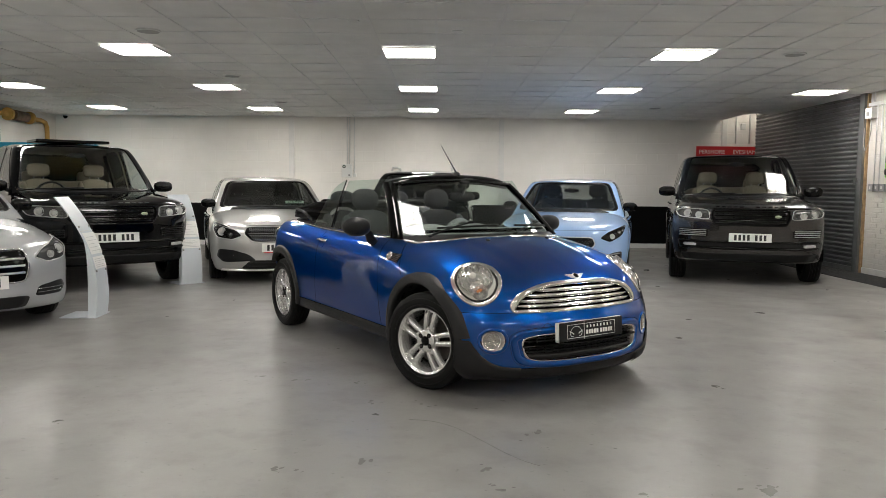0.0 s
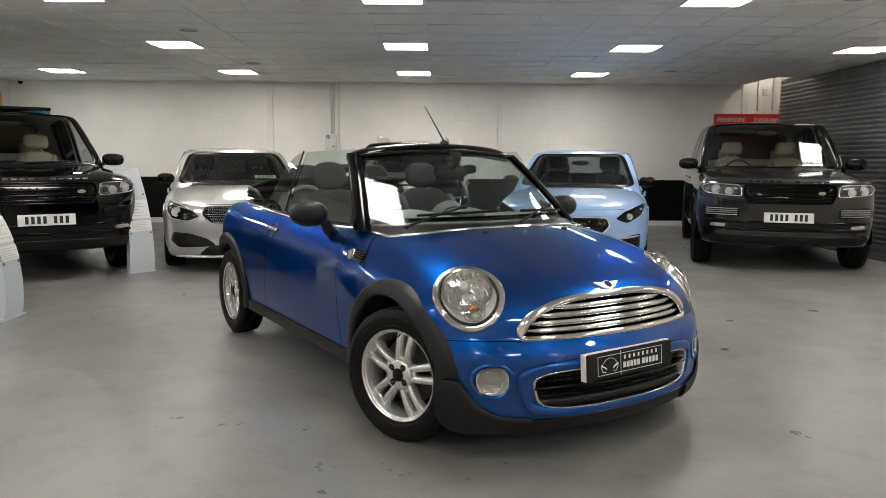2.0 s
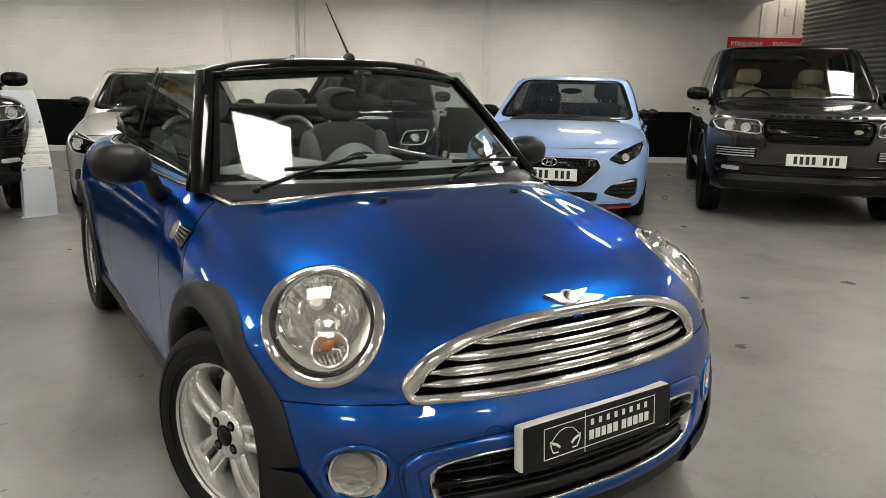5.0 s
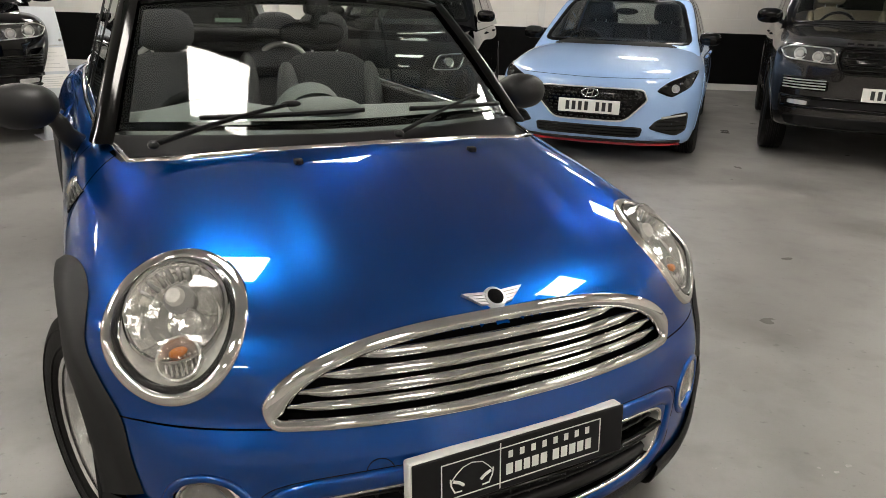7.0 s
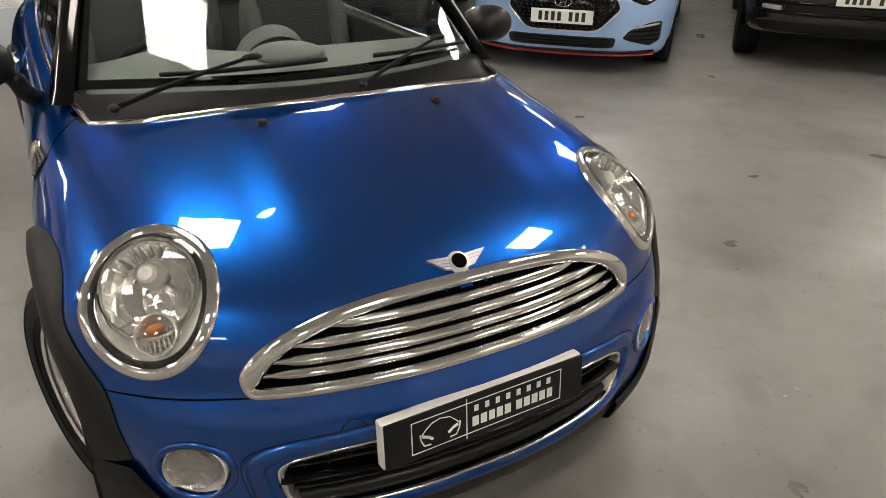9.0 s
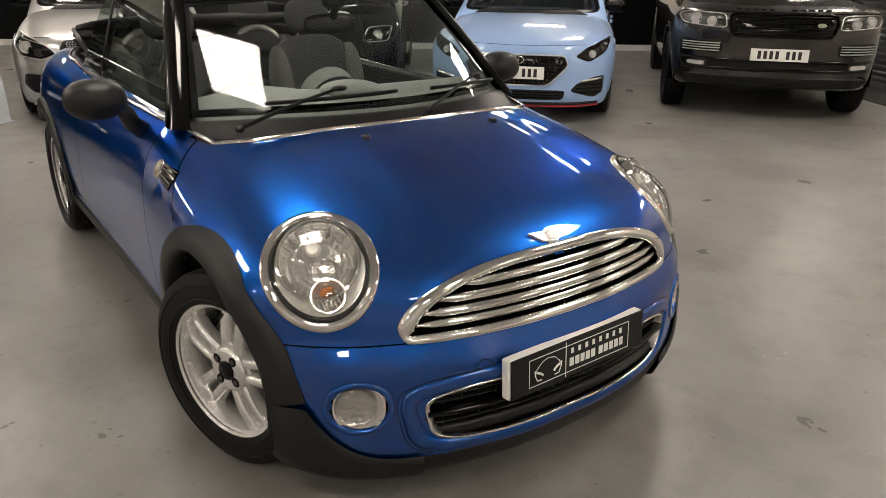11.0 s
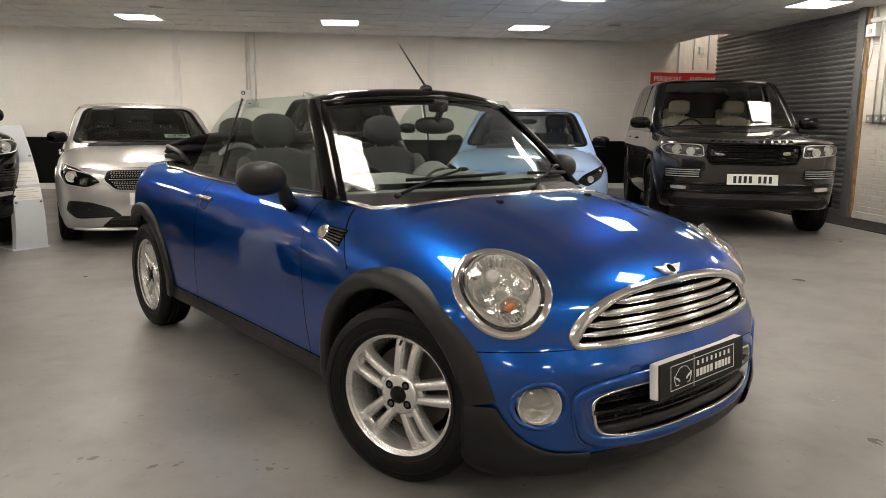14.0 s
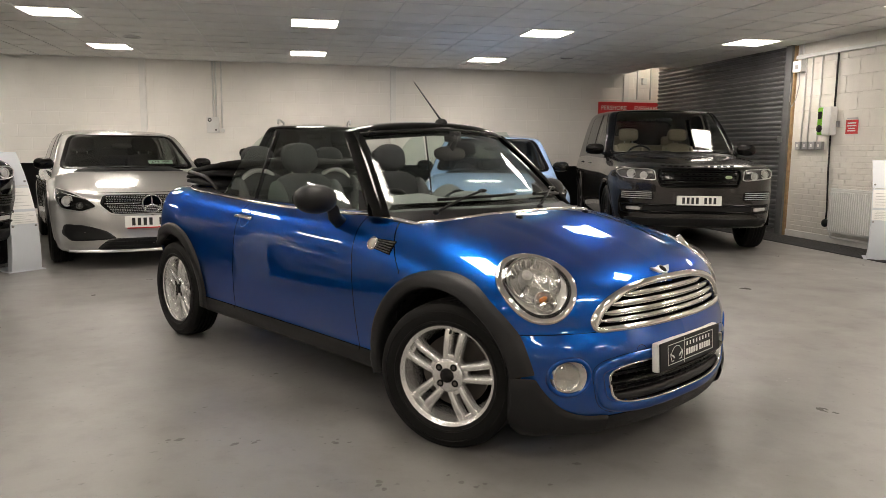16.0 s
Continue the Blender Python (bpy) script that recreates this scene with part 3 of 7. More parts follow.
    if detail:
        for k in range(4):
            a = math.tau * (k + 0.5) / 4 + 0.1
            at = Matrix.Translation((0.046 * math.cos(a), 0, 0.046 * math.sin(a)))
            pocket = part("bolt_pocket", moved(lathe([(0.0, cf - 0.0028), (0.0145, cf - 0.0028), (0.0155, cf - 0.001)], 16, "Y"), at), DARK, hub)
            part("wheel_bolt", moved(lathe([(0.0, cf - 0.006), (0.0075, cf - 0.006), (0.0085, cf - 0.002)], 6, "Y"), at), DISC, pocket)
    return hub


def bars(parent, text_lengths, size, thickness, m, material, name="plate_mark"):
    """Unreadable or withheld lettering: plain bars of its size."""
    space = 0.30 * size
    total = sum(abs(w) for w in text_lengths) + space * (len(text_lengths) - 1)
    x = -total / 2
    for w in text_lengths:
        if w > 0:
            part(name, moved(boxes((x, x + w, -thickness, 0, -size / 2, size / 2)), m), material, parent)
        x += abs(w) + space


def number_plate(parent, m):
    """UK plate facing +X of its own frame; characters left as bars."""
    p = part("number_plate", moved(boxes((-0.004, 0.006, -0.26, 0.26, -0.056, 0.056), bevel=0.0025), m), PLATE_WHITE, parent, "white reflective plate with black edging")
    rot = m @ Matrix.Translation((0.0065, 0, 0)) @ Matrix.Rotation(radians(90), 4, "Z")
    c = 0.031
    bars(p, [c, c, c, c, -0.02, c, c, c], 0.074, 0.0015, rot, BLACK_INK)
    return p

# ---------------------------------------------------------------- the blue convertible
# its own frame: x ahead of the front axle, y to its left, z up
mini = thing("convertible_car", "blue metallic two-door convertible with its black roof folded down", "car", pose(0.672, 0.122, 0, 0, 0, -58.0))

m_nose = curve((0.05, 0.56), (0.12, 0.616), (0.17, 0.634), (0.22, 0.641), (0.30, 0.643), (0.40, 0.642), (0.46, 0.636), (0.51, 0.618), (0.535, 0.611), (0.60, 0.597), (0.66, 0.572), (0.72, 0.520), (0.80, 0.38), (0.90, 0.10))
m_plan = curve((0.0, 0.0), (0.15, 0.006), (0.26, 0.020), (0.40, 0.052), (0.52, 0.100), (0.60, 0.140), (0.70, 0.212), (0.76, 0.270), (0.80, 0.33), (0.86, 0.46), (1.0, 0.9))
m_top = curve((-3.2, 0.93), (-2.7, 0.955), (-2.2, 0.955), (-1.6, 0.942), (-0.8, 0.935), (-0.45, 0.938), (-0.17, 0.922), (0.0, 0.893), (0.2, 0.845), (0.40, 0.778), (0.50, 0.729), (0.56, 0.690), (0.62, 0.63), (0.70, 0.5))
m_crown = curve((0.0, 0.0), (0.27, 0.008), (0.45, 0.022), (0.60, 0.052), (0.68, 0.085), (0.75, 0.135), (0.82, 0.21), (0.95, 0.45))
m_crown_rear = curve((0.0, 0.0), (0.5, 0.004), (0.62, 0.012), (0.70, 0.04), (0.76, 0.09), (0.9, 0.4))
m_wide = curve((-3.2, 0.70), (-2.95, 0.765), (-2.75, 0.80), (-2.467, 0.822), (-2.1, 0.816), (-1.6, 0.812), (-1.0, 0.812), (-0.5, 0.818), (-0.2, 0.822), (0.0, 0.822), (0.25, 0.812), (0.45, 0.79), (0.7, 0.75))
m_tumble = curve((0.0, 0.06), (0.15, 0.035), (0.25, 0.022), (0.33, 0.010), (0.45, 0.0), (0.62, 0.0), (0.72, 0.008), (0.80, 0.022), (0.86, 0.045), (0.92, 0.092), (1.0, 0.17))
m_tail = curve((0.0, -2.88), (0.2, -2.96), (0.4, -3.025), (0.7, -3.03), (0.85, -3.0), (1.0, -2.93))
m_tail_plan = curve((0.0, 0.0), (0.3, 0.015), (0.5, 0.06), (0.65, 0.15), (0.75, 0.26), (0.85, 0.42), (1.0, 0.7))


def step(x, a, b):
    t = np.clip((x - a) / (b - a), 0, 1)
    return t * t * (3 - 2 * t)


def mini_body(x, y, z):
    a = np.abs(y)
    rear = step(-x, 0.15, 0.7)
    dome = 0.012 * step(0.39 + 0.10 * np.clip(-x + 0.1, 0, 1) - a, 0.0, 0.120) * step(x, -0.35, 0.05) * step(-x, -0.62, -0.40)
    top = m_top(x) - m_crown(a) * (1 - rear) - m_crown_rear(a) * rear + dome
    front = x - (m_nose(z) - m_plan(a))
    ledge = (0.004 + 0.010 * step(a, 0.3, 0.7)) * step(z, 0.10, 0.24) * step(-z, -0.550, -0.490) * (1 - step(a, 0.66, 0.775))
    front = front - ledge
    scoop = 0.010 * np.exp(-((x + 0.46) / 0.10) ** 2 - ((z - 0.79) / 0.07) ** 2)
    side = a - (m_wide(x) - m_tumble(z) - scoop)
    side = side - 0.010 * step(-z, -0.321, -0.301) * step(-x, 0.25, 0.5) + 0.07 * np.clip((0.255 - z) / 0.1, 0, 1) ** 1.5
    back = (m_tail(z) + m_tail_plan(a)) - x
    return smax(0.016, front, side, z - top, back, 0.128 + 0.087 * step(-x, -0.25, 0.25) - z)


def mini_hood_edge(y):
    """x of the rear edge of the bonnet."""
    a = np.abs(y)
    return -0.168 - 0.10 * (a / 0.56) ** 2 - 0.9 * np.clip(a - 0.52, 0, 1) ** 1.35


def arch(x, z, ax, r):
    return (x - ax) ** 2 + (z - 0.295) ** 2 < r * r


WB = 2.467
GR_W, GR_Z0, GR_Z1 = 0.490, 0.540, 0.692


def grille_top(y):
    return GR_Z0 + (GR_Z1 - GR_Z0) * np.clip(1 - (np.abs(y) / GR_W) ** 3.0, 0, 1) ** 0.5


def in_grille(y, z, pad=0.0):
    return (z > GR_Z0 - 0.008 - pad) & (z < grille_top(y) - 0.010 + pad) & (np.abs(y) < GR_W - 0.015 + pad)


IN_Z, IN_H = 0.322, 0.082


def intake_half(z):
    """Half width of the lower intake at a height: a rounded, slightly tapered rectangle."""
    u = np.clip(np.abs((np.asarray(z, float) - IN_Z) / IN_H), 0, 1)
    return (0.452 + 0.22 * (np.asarray(z, float) - IN_Z)) * (1 - u ** 4.5) ** (1 / 4.5)


def in_intake(y, z, pad=0.0):
    return (np.abs(z - IN_Z) < IN_H + pad) & (np.abs(y) < intake_half(z) + pad)


FOG = (0.612, 0.372)
# lamp frame: centre on the wing, up along the slope, outward normal
HL_C = np.array([0.334, 0.620, 0.698])
HL_U = np.array([-0.70, 0.06, 0.71])
HL_U /= np.linalg.norm(HL_U)
HL_N = np.array([0.62, 0.42, 0.60])
HL_N -= HL_U * HL_N.dot(HL_U)
HL_N /= np.linalg.norm(HL_N)
HL_R = np.cross(HL_U, HL_N)
HL_A, HL_B = 0.157, 0.135


def mirror_y(v, s):
    return np.array([v[0], v[1] * s, v[2]])


def in_lamp(x, y, z, k=0.93):
    d = np.stack([x, np.abs(y), z], -1) - HL_C
    return ((d @ HL_U / HL_A) ** 2 + (d @ HL_R / HL_B) ** 2 < k * k) & (np.abs(d @ HL_N) < 0.14)


P, Q = shell(mini_body, -2.35, -0.25, 0.605, 150, 300, 80)


def keep_skin(x, y, z):
    a = np.abs(y)
    keep = ~((a > 0.35) & (arch(x, z, 0, 0.385) | arch(x, z, -WB, 0.385)) & (z < 0.72))
    keep &= ~((x > 0.3) & in_grille(y, z)) & ~((x > 0.4) & in_intake(y, z)) & ~in_lamp(x, y, z)
    keep &= ~((x > 0.3) & ((a - FOG[0]) ** 2 + (z - FOG[1]) ** 2 < 0.064 ** 2))
    keep &= ~((z > 0.80) & (a < 0.665) & (x < mini_hood_edge(y)) & (x > -2.42 - 0.25 * np.sqrt(np.clip(1 - (a / 0.66) ** 2, 0, 1))))
    return keep & (z > np.where((x < -0.3) & (x > -2.2), 0.222, 0.132))


skin = mesh_bm(P, Q, keep_skin)
# shut lines
gap(skin, (0, 0, 0.530), (0, 0, 1), 0.0035, lambda c: c.x > 0.22)
gap(skin, (-0.30, 0, 0.76), (0.74, 0, 0.67), 0.005, lambda c: -0.52 < c.x < -0.20 and c.z > 0.70)
gap(skin, (-0.57, 0, 0.62), (0.989, 0, 0.146), 0.0055, lambda c: -0.75 < c.x < -0.45 and c.z > 0.312)
gap(skin, (-1.685, 0, 0.62), (1, 0, -0.03), 0.0055, lambda c: -1.8 < c.x < -1.55 and c.z > 0.312)
gap(skin, (0, 0, 0.318), (0, 0, 1), 0.004, lambda c: -2.2 < c.x < -0.3)
gap(skin, (0.4, 0, 0.205), (0.0, 0, 1), 0.004, lambda c: c.x > 0.2)
nb = Vector((0.74, 0, 0.67)).normalized()
nd = Vector((0.989, 0, 0.146)).normalized()
lip = take(skin, lambda c: c.x > 0.2 and c.z < 0.205)
bumper = take(skin, lambda c: c.x > 0.22 and c.z < 0.530)
sill_l = take(skin, lambda c: -2.2 < c.x < -0.3 and c.z < 0.318 and c.y > 0)
sill_r = take(skin, lambda c: -2.2 < c.x < -0.3 and c.z < 0.318 and c.y <= 0)
bonnet = take(skin, lambda c: ((c - Vector((-0.30, 0, 0.76))).dot(nb) > 0 or abs(c.y) < 0.66) and c.x > -0.60 and c.z > 0.5)
door_l = take(skin, lambda c: -1.685 < c.x and (c - Vector((-0.57, 0, 0.62))).dot(nd) < 0 and c.z > 0.317 and c.y > 0)
door_r = take(skin, lambda c: -1.685 < c.x and (c - Vector((-0.57, 0, 0.62))).dot(nd) < 0 and c.z > 0.317 and c.y <= 0)
wing_l = take(skin, lambda c: c.x > -0.75 and c.y > 0)
wing_r = take(skin, lambda c: c.x > -0.75 and c.y <= 0)
part("bonnet", bonnet, BLUE, mini, "blue clamshell bonnet with round lamp openings", smooth=True)
part("front_bumper", bumper, BLUE, mini, "blue front bumper", smooth=True)
part("bumper_lip", lip, CLADDING, mini, "black plastic lower lip", smooth=True)
for s, d, w, si in ((1, door_l, wing_l, sill_l), (-1, door_r, wing_r, sill_r)):
    corner = take(w, lambda c: c.x > 0.15)
    islands, seen = [], set()
    for f0 in w.faces:
        if f0 in seen:
            continue
        stack_f, isl = [f0], []
        seen.add(f0)
        while stack_f:
            f1 = stack_f.pop()
            isl.append(f1)
            for e in f1.edges:
                for f2 in e.link_faces:
                    if f2 not in seen:
                        seen.add(f2)
                        stack_f.append(f2)
        islands.append(isl)
    islands.sort(key=lambda isl: min(f1.calc_center_median().x for f1 in isl))
    rest = {tuple(round(q, 5) for q in f1.calc_center_median()) for isl in islands[1:] for f1 in isl}
    if rest:
        part("wing_edge", take(w, lambda c: tuple(round(q, 5) for q in c) in rest), BLUE, mini, smooth=True)
    part("wing", w, BLUE, mini, smooth=True)
    part("bumper_side", corner, BLUE, mini, smooth=True)
    door = part("door", d, BLUE, mini, smooth=True)
    part("sill", si, CLADDING, mini, "black plastic sill", smooth=True)
    # handle: chrome bar over a dished cup
    hp = cast(mini_body, [(-1.60, s * 1.2, 0.823)], (0, -s, 0))[0]
    xs = np.linspace(-0.088, 0.088, 15)
    pts = cast(mini_body, np.stack([hp[0] + xs, np.full(15, s * 1.2), np.full(15, 0.822)], -1), (0, -s, 0))
    pts += normals(mini_body, pts) * (0.016 + 0.016 * np.cos(xs / 0.088 * math.pi / 2))[:, None]
    part("handle", tube(pts, 0.011, 10, flat=1.0), CHROME, door, "chrome pull handle", smooth=True)
    ring = [cast(mini_body, [(hp[0] - 0.01 + 0.048 * math.cos(a), s * 1.2, 0.818 + 0.044 * math.sin(a))], (0, -s, 0))[0] for a in np.linspace(0, math.tau, 24, endpoint=False)]
    part("handle_cup", band(ring, normals(mini_body, np.array(ring)), 0.010, 0.003), BLUE, door, smooth=True)
part("rear_body", skin, BLUE, mini, "blue rear quarters and tail", smooth=True)
Pl, Ql = shell(lambda x, y, z: mini_body(x, y, z) + 0.032, -2.35, -0.25, 0.52, 60, 110, 26)
liner = mesh_bm(Pl, Ql, lambda x, y, z: ~((np.abs(y) > 0.45) & (arch(x, z, 0, 0.36) | arch(x, z, -WB, 0.36)))
                & ~((z > 0.72) & (np.abs(y) < 0.66) & (x < mini_hood_edge(y) - 0.03) & (x > -2.45)) & ~in_lamp(x, y, z, 1.0))
part("liner", liner, DARK, mini)
# wheel houses
for ax in (0, -WB):
    for s in (1, -1):
        pr = lathe([(0.372, 0.0), (0.372, 0.30)], 40, "Y", -0.15, math.pi + 0.15 if ax == 0 else 2.35)
        join(pr, lathe([(0.0, 0.30), (0.372, 0.30)], 24, "Y", -0.15, math.pi + 0.15))
        part("wheel_arch_liner", moved(pr, Matrix.Translation((ax, s * 0.80 if s < 0 else 0.50, 0.295))), TRIM_DARK, mini)

# wheel arch cladding
for ax, a0, a1 in ((0, 12, 190), (-WB, -6, 132)):
    for s in (1, -1):
        nu, nv = 56, 9
        ang = np.radians(np.linspace(a0, a1, nu))
        G = []
        for a in ang:
            spread = 0.066 + 0.005 * max(0.0, math.sin(a))
            for j in range(nv):
                t = j / (nv - 1)
                r = 0.366 + spread * t
                G.append((ax + r * math.cos(a) * 1.0, r * math.sin(a) + 0.295, t))
        G = np.array(G)
        pts = cast(mini_body, np.stack([G[:, 0], np.full(len(G), s * 1.3), np.maximum(G[:, 1], 0.17)], -1), (0, -s, 0))
        pts[:, 2] = G[:, 1]
        ycast = np.where(np.abs(pts[:, 1]) > 1.2, 0, np.abs(pts[:, 1])).reshape(nu, nv)
        yraw = ycast.ravel().copy()
        for _ in range(3):
            pad = np.concatenate([ycast[:1]] * 4 + [ycast] + [ycast[-1:]] * 4)
            ycast = np.maximum(np.mean([pad[k:k + nu] for k in range(9)], 0), ycast)
        lift = 0.016 * np.sqrt(np.clip(1 - (2 * G[:, 2] - 1) ** 4, 0, 1)) + 0.002
        base = m_wide(ax) - 0.012
        along = np.repeat(np.abs(np.cos(ang)) ** 2, nv)
        full = smax(0.014, ycast.ravel(), base - (0.03 + 0.17 * G[:, 2]) * along)
        hug = np.where((yraw > 0.5) & (G[:, 1] > 0.33), G[:, 2] ** 1.1, 0.0)
        pts[:, 1] = s * (full * (1 - hug) + np.maximum(yraw, 0.5) * hug) + s * lift + s * 0.001
        bm = patch(pts, (nu, nv))
        # inner return of the lip
        inner = [pts[i * nv] for i in range(nu)]
        ret = []
        for p in inner:
            ret += [p, (p[0], p[1] - s * 0.04, p[2]), (p[0], p[1] - s * 0.10, p[2])]
        join(bm, patch(np.array(ret), (nu, 3)))
        bmesh.ops.remove_doubles(bm, verts=bm.verts, dist=0.0005)
        bmesh.ops.recalc_face_normals(bm, faces=bm.faces)
        part("wheel_arch_trim", bm, CLADDING, mini, "black plastic wheel arch trim", smooth=True, angle=50)

# lower corner pieces that carry the arch trim into the lip
for s in (1, -1):
    nu, nv = 40, 9
    G, D = [], []
    for i in range(nu):
        t = i / (nu - 1)
        a = radians(83 - 66 * t)
        hi = 0.236 - 0.022 * t + 0.140 * (1 - max(0.0, t - 0.20) / 0.80) ** 4.0
        for j in range(nv):
            G.append((0.30 + 1.0 * math.cos(a), s * (0.38 + 1.0 * math.sin(a)), 0.138 + (hi - 0.138) * j / (nv - 1)))
            D.append((-math.cos(a), -s * math.sin(a), 0))
    pts = cast(mini_body, np.array(G), np.array(D))
    edge = np.clip(np.minimum(np.arange(nv), (nv - 1 - np.arange(nv)) + 0.7) / 1.5, 0, 1)
    pts += normals(mini_body, pts) * ((0.002 + 0.014 * np.tile(edge, nu)) + 0.014 * np.repeat(np.clip(1 - np.linspace(0, 1, nu) / 0.3, 0, 1), nv))[:, None]
    bm = patch(pts, (nu, nv))
    # return towards the tyre
    join(bm, patch(np.stack([pts[:nv], pts[:nv] - np.array([0.004, s * 0.05, 0]), pts[:nv] - np.array([0.004, s * 0.11, 0])], 1), (nv, 3)))
    bmesh.ops.remove_doubles(bm, verts=bm.verts, dist=0.0005)
    bmesh.ops.recalc_face_normals(bm, faces=bm.faces)
    part("bumper_corner", bm, CLADDING, mini, "black plastic bumper corner", smooth=True, angle=50)

# wheels
for ax, turn in ((0, 21), (-WB, 0)):
    for s in (1, -1):
        wheel(mini, pose(ax, s * 0.725, 0.304, 0, 0, (180 if s > 0 else 0) + turn), 0.304, 0.178, 0.207, "twin", ALLOY)

# chrome grille
ys = GR_W * np.sin(np.linspace(-math.pi / 2, math.pi / 2, 240))
loop = np.concatenate([np.stack([ys, grille_top(ys)], -1), np.stack([ys[::-1], np.full(240, GR_Z0 - 0.004)], -1)])
run = np.concatenate([[0], np.cumsum(np.linalg.norm(np.diff(np.concatenate([loop, loop[:1]]), axis=0), axis=1))])
even = np.linspace(0, run[-1], 220, endpoint=False)
loop = np.stack([np.interp(even, run, np.append(loop[:, k], loop[0, k])) for k in (0, 1)], -1)
loop = (np.roll(loop, 2, 0) + np.roll(loop, 1, 0) + loop + np.roll(loop, -1, 0) + np.roll(loop, -2, 0)) / 5
ends = np.clip(np.abs(loop[:, 0]) / GR_W, 0, 1) ** 6
lower = step(-loop[:, 1], -GR_Z0 - 0.03, -GR_Z0 - 0.005)
rim = cast(mini_body, np.stack([np.full(220, 1.2), loop[:, 0], loop[:, 1]], -1), (-1, 0, 0))
grille = part("grille", band(rim, normals(mini_body, rim), (0.032 + 0.018 * ends) * (1 - lower) + 0.026 * lower, 0.011, square=0.35), CHROME, mini, "chrome radiator grille with horizontal slats", smooth=True, angle=60)
for i, z in enumerate((0.563, 0.592, 0.622, 0.652)):
    half = GR_W * (1 - min(1.0, (z + 0.010 - GR_Z0) / (GR_Z1 - GR_Z0)) ** 2) ** (1 / 3.0) - 0.030
    yy = np.linspace(-half, half, 60)
    bar = cast(mini_body, np.stack([np.full(60, 1.2), yy, np.full(60, z)], -1), (-1, 0, 0)) - np.array([0.020, 0, 0])
    nn = normals(mini_body, bar)
    nn = nn * 0.85 + np.array([0, 0, 0.45])
    nn /= np.linalg.norm(nn, axis=1, keepdims=True)
    tip = np.clip((half - np.abs(yy)) / 0.05, 0.3, 1) ** 0.5
    part("slat", band(bar, nn, 0.0245 * tip, 0.010, closed=False, sink=0.006), CHROME, grille, smooth=True, angle=60)

# winged badge as a plain shape
bp = cast(mini_body, [(0.513, 0.0, 1.2)], (0, 0, -1))[0]
bn = normals(mini_body, bp[None])[0]
badge_u = Vector((0, 1, 0))
badge_z = Vector(bn)
badge_v = badge_z.cross(badge_u)
BM = Matrix((badge_u, badge_v, badge_z)).transposed().to_4x4()
BM.translation = bp
badge = part("bonnet_badge", moved(lathe([(0.0, 0.008), (0.019, 0.009), (0.023, 0.0085), (0.026, 0.005), (0.027, -0.006)], 28), BM), SATIN, mini, "chrome winged badge", smooth=True, angle=40)
part("badge_disc", moved(lathe([(0.0, 0.0105), (0.018, 0.0100), (0.0195, 0.006)], 24), BM), GLOSS_BLACK, badge, smooth=True, angle=40)
for s in (1, -1):
    for k in range(4):
        y0, y1 = -0.016 + 0.0080 * k, -0.0095 + 0.0080 * k
        x1 = 0.038 + 0.0095 * k
        a = [(s * 0.018, y0), (s * x1, y0 + 0.0035), (s * (x1 + 0.007), y1 + 0.004), (s * 0.018, y1)]
        bm = bmesh.new()
        lo = [bm.verts.new((p[0], p[1], -0.006)) for p in a]
        hi = [bm.verts.new((p[0], p[1], 0.0060 + 0.0006 * k)) for p in a]
        bm.faces.new(hi)
        for i in range(4):
            bm.faces.new((lo[i], lo[(i + 1) % 4], hi[(i + 1) % 4], hi[i]))
        bmesh.ops.recalc_face_normals(bm, faces=bm.faces)
        part("badge_feather", moved(bm, BM), SATIN, badge)

# washer jets on the bonnet
for y in (-0.252, 0.252):
    jp = cast(mini_body, [(-0.063, y, 1.2)], (0, 0, -1))[0]
    part("washer_jet", moved(cushion(-0.016, 0.012, -0.011, 0.011, -0.004, 0.012), Matrix.Translation(jp)), PLASTIC_BLACK, mini, smooth=True)

# lower intake
ths = np.linspace(0, math.tau, 110, endpoint=False)
out = []
for a in ths:
    c, s_ = math.cos(a), math.sin(a)
    z = IN_Z + IN_H * math.copysign(abs(s_) ** (2 / 4.5), s_)
    out.append((1.2, (0.452 + 0.22 * (z - IN_Z)) * math.copysign(abs(c) ** (2 / 4.5), c), z))
loop = cast(mini_body, out, (-1, 0, 0))
intake = part("lower_intake", band(loop, normals(mini_body, loop), 0.009, 0.004), CHROME, mini, "thin chrome frame of the lower intake", smooth=True, angle=60)
for z, wide, proud, back, mt in ((0.266, 0.040, 0.012, 0.022, PLASTIC_BLACK), (0.296, 0.008, 0.009, 0.026, PLASTIC_BLACK), (0.314, 0.008, 0.009, 0.026, PLASTIC_BLACK),
                                 (0.336, 0.022, 0.022, 0.014, GLOSS_BLACK), (0.358, 0.008, 0.009, 0.026, PLASTIC_BLACK), (0.376, 0.008, 0.009, 0.026, PLASTIC_BLACK), (0.392, 0.008, 0.009, 0.026, PLASTIC_BLACK)):
    half = float(intake_half(np.array(z))) - 0.004
    yy = np.linspace(-half, half, 40)
    bar = cast(mini_body, np.stack([np.full(40, 1.2), yy, np.full(40, z)], -1), (-1, 0, 0)) - np.array([back, 0, 0])
    part("slat", band(bar, normals(mini_body, bar), wide, proud, closed=False, sink=0.02), mt, intake, smooth=True, angle=50)
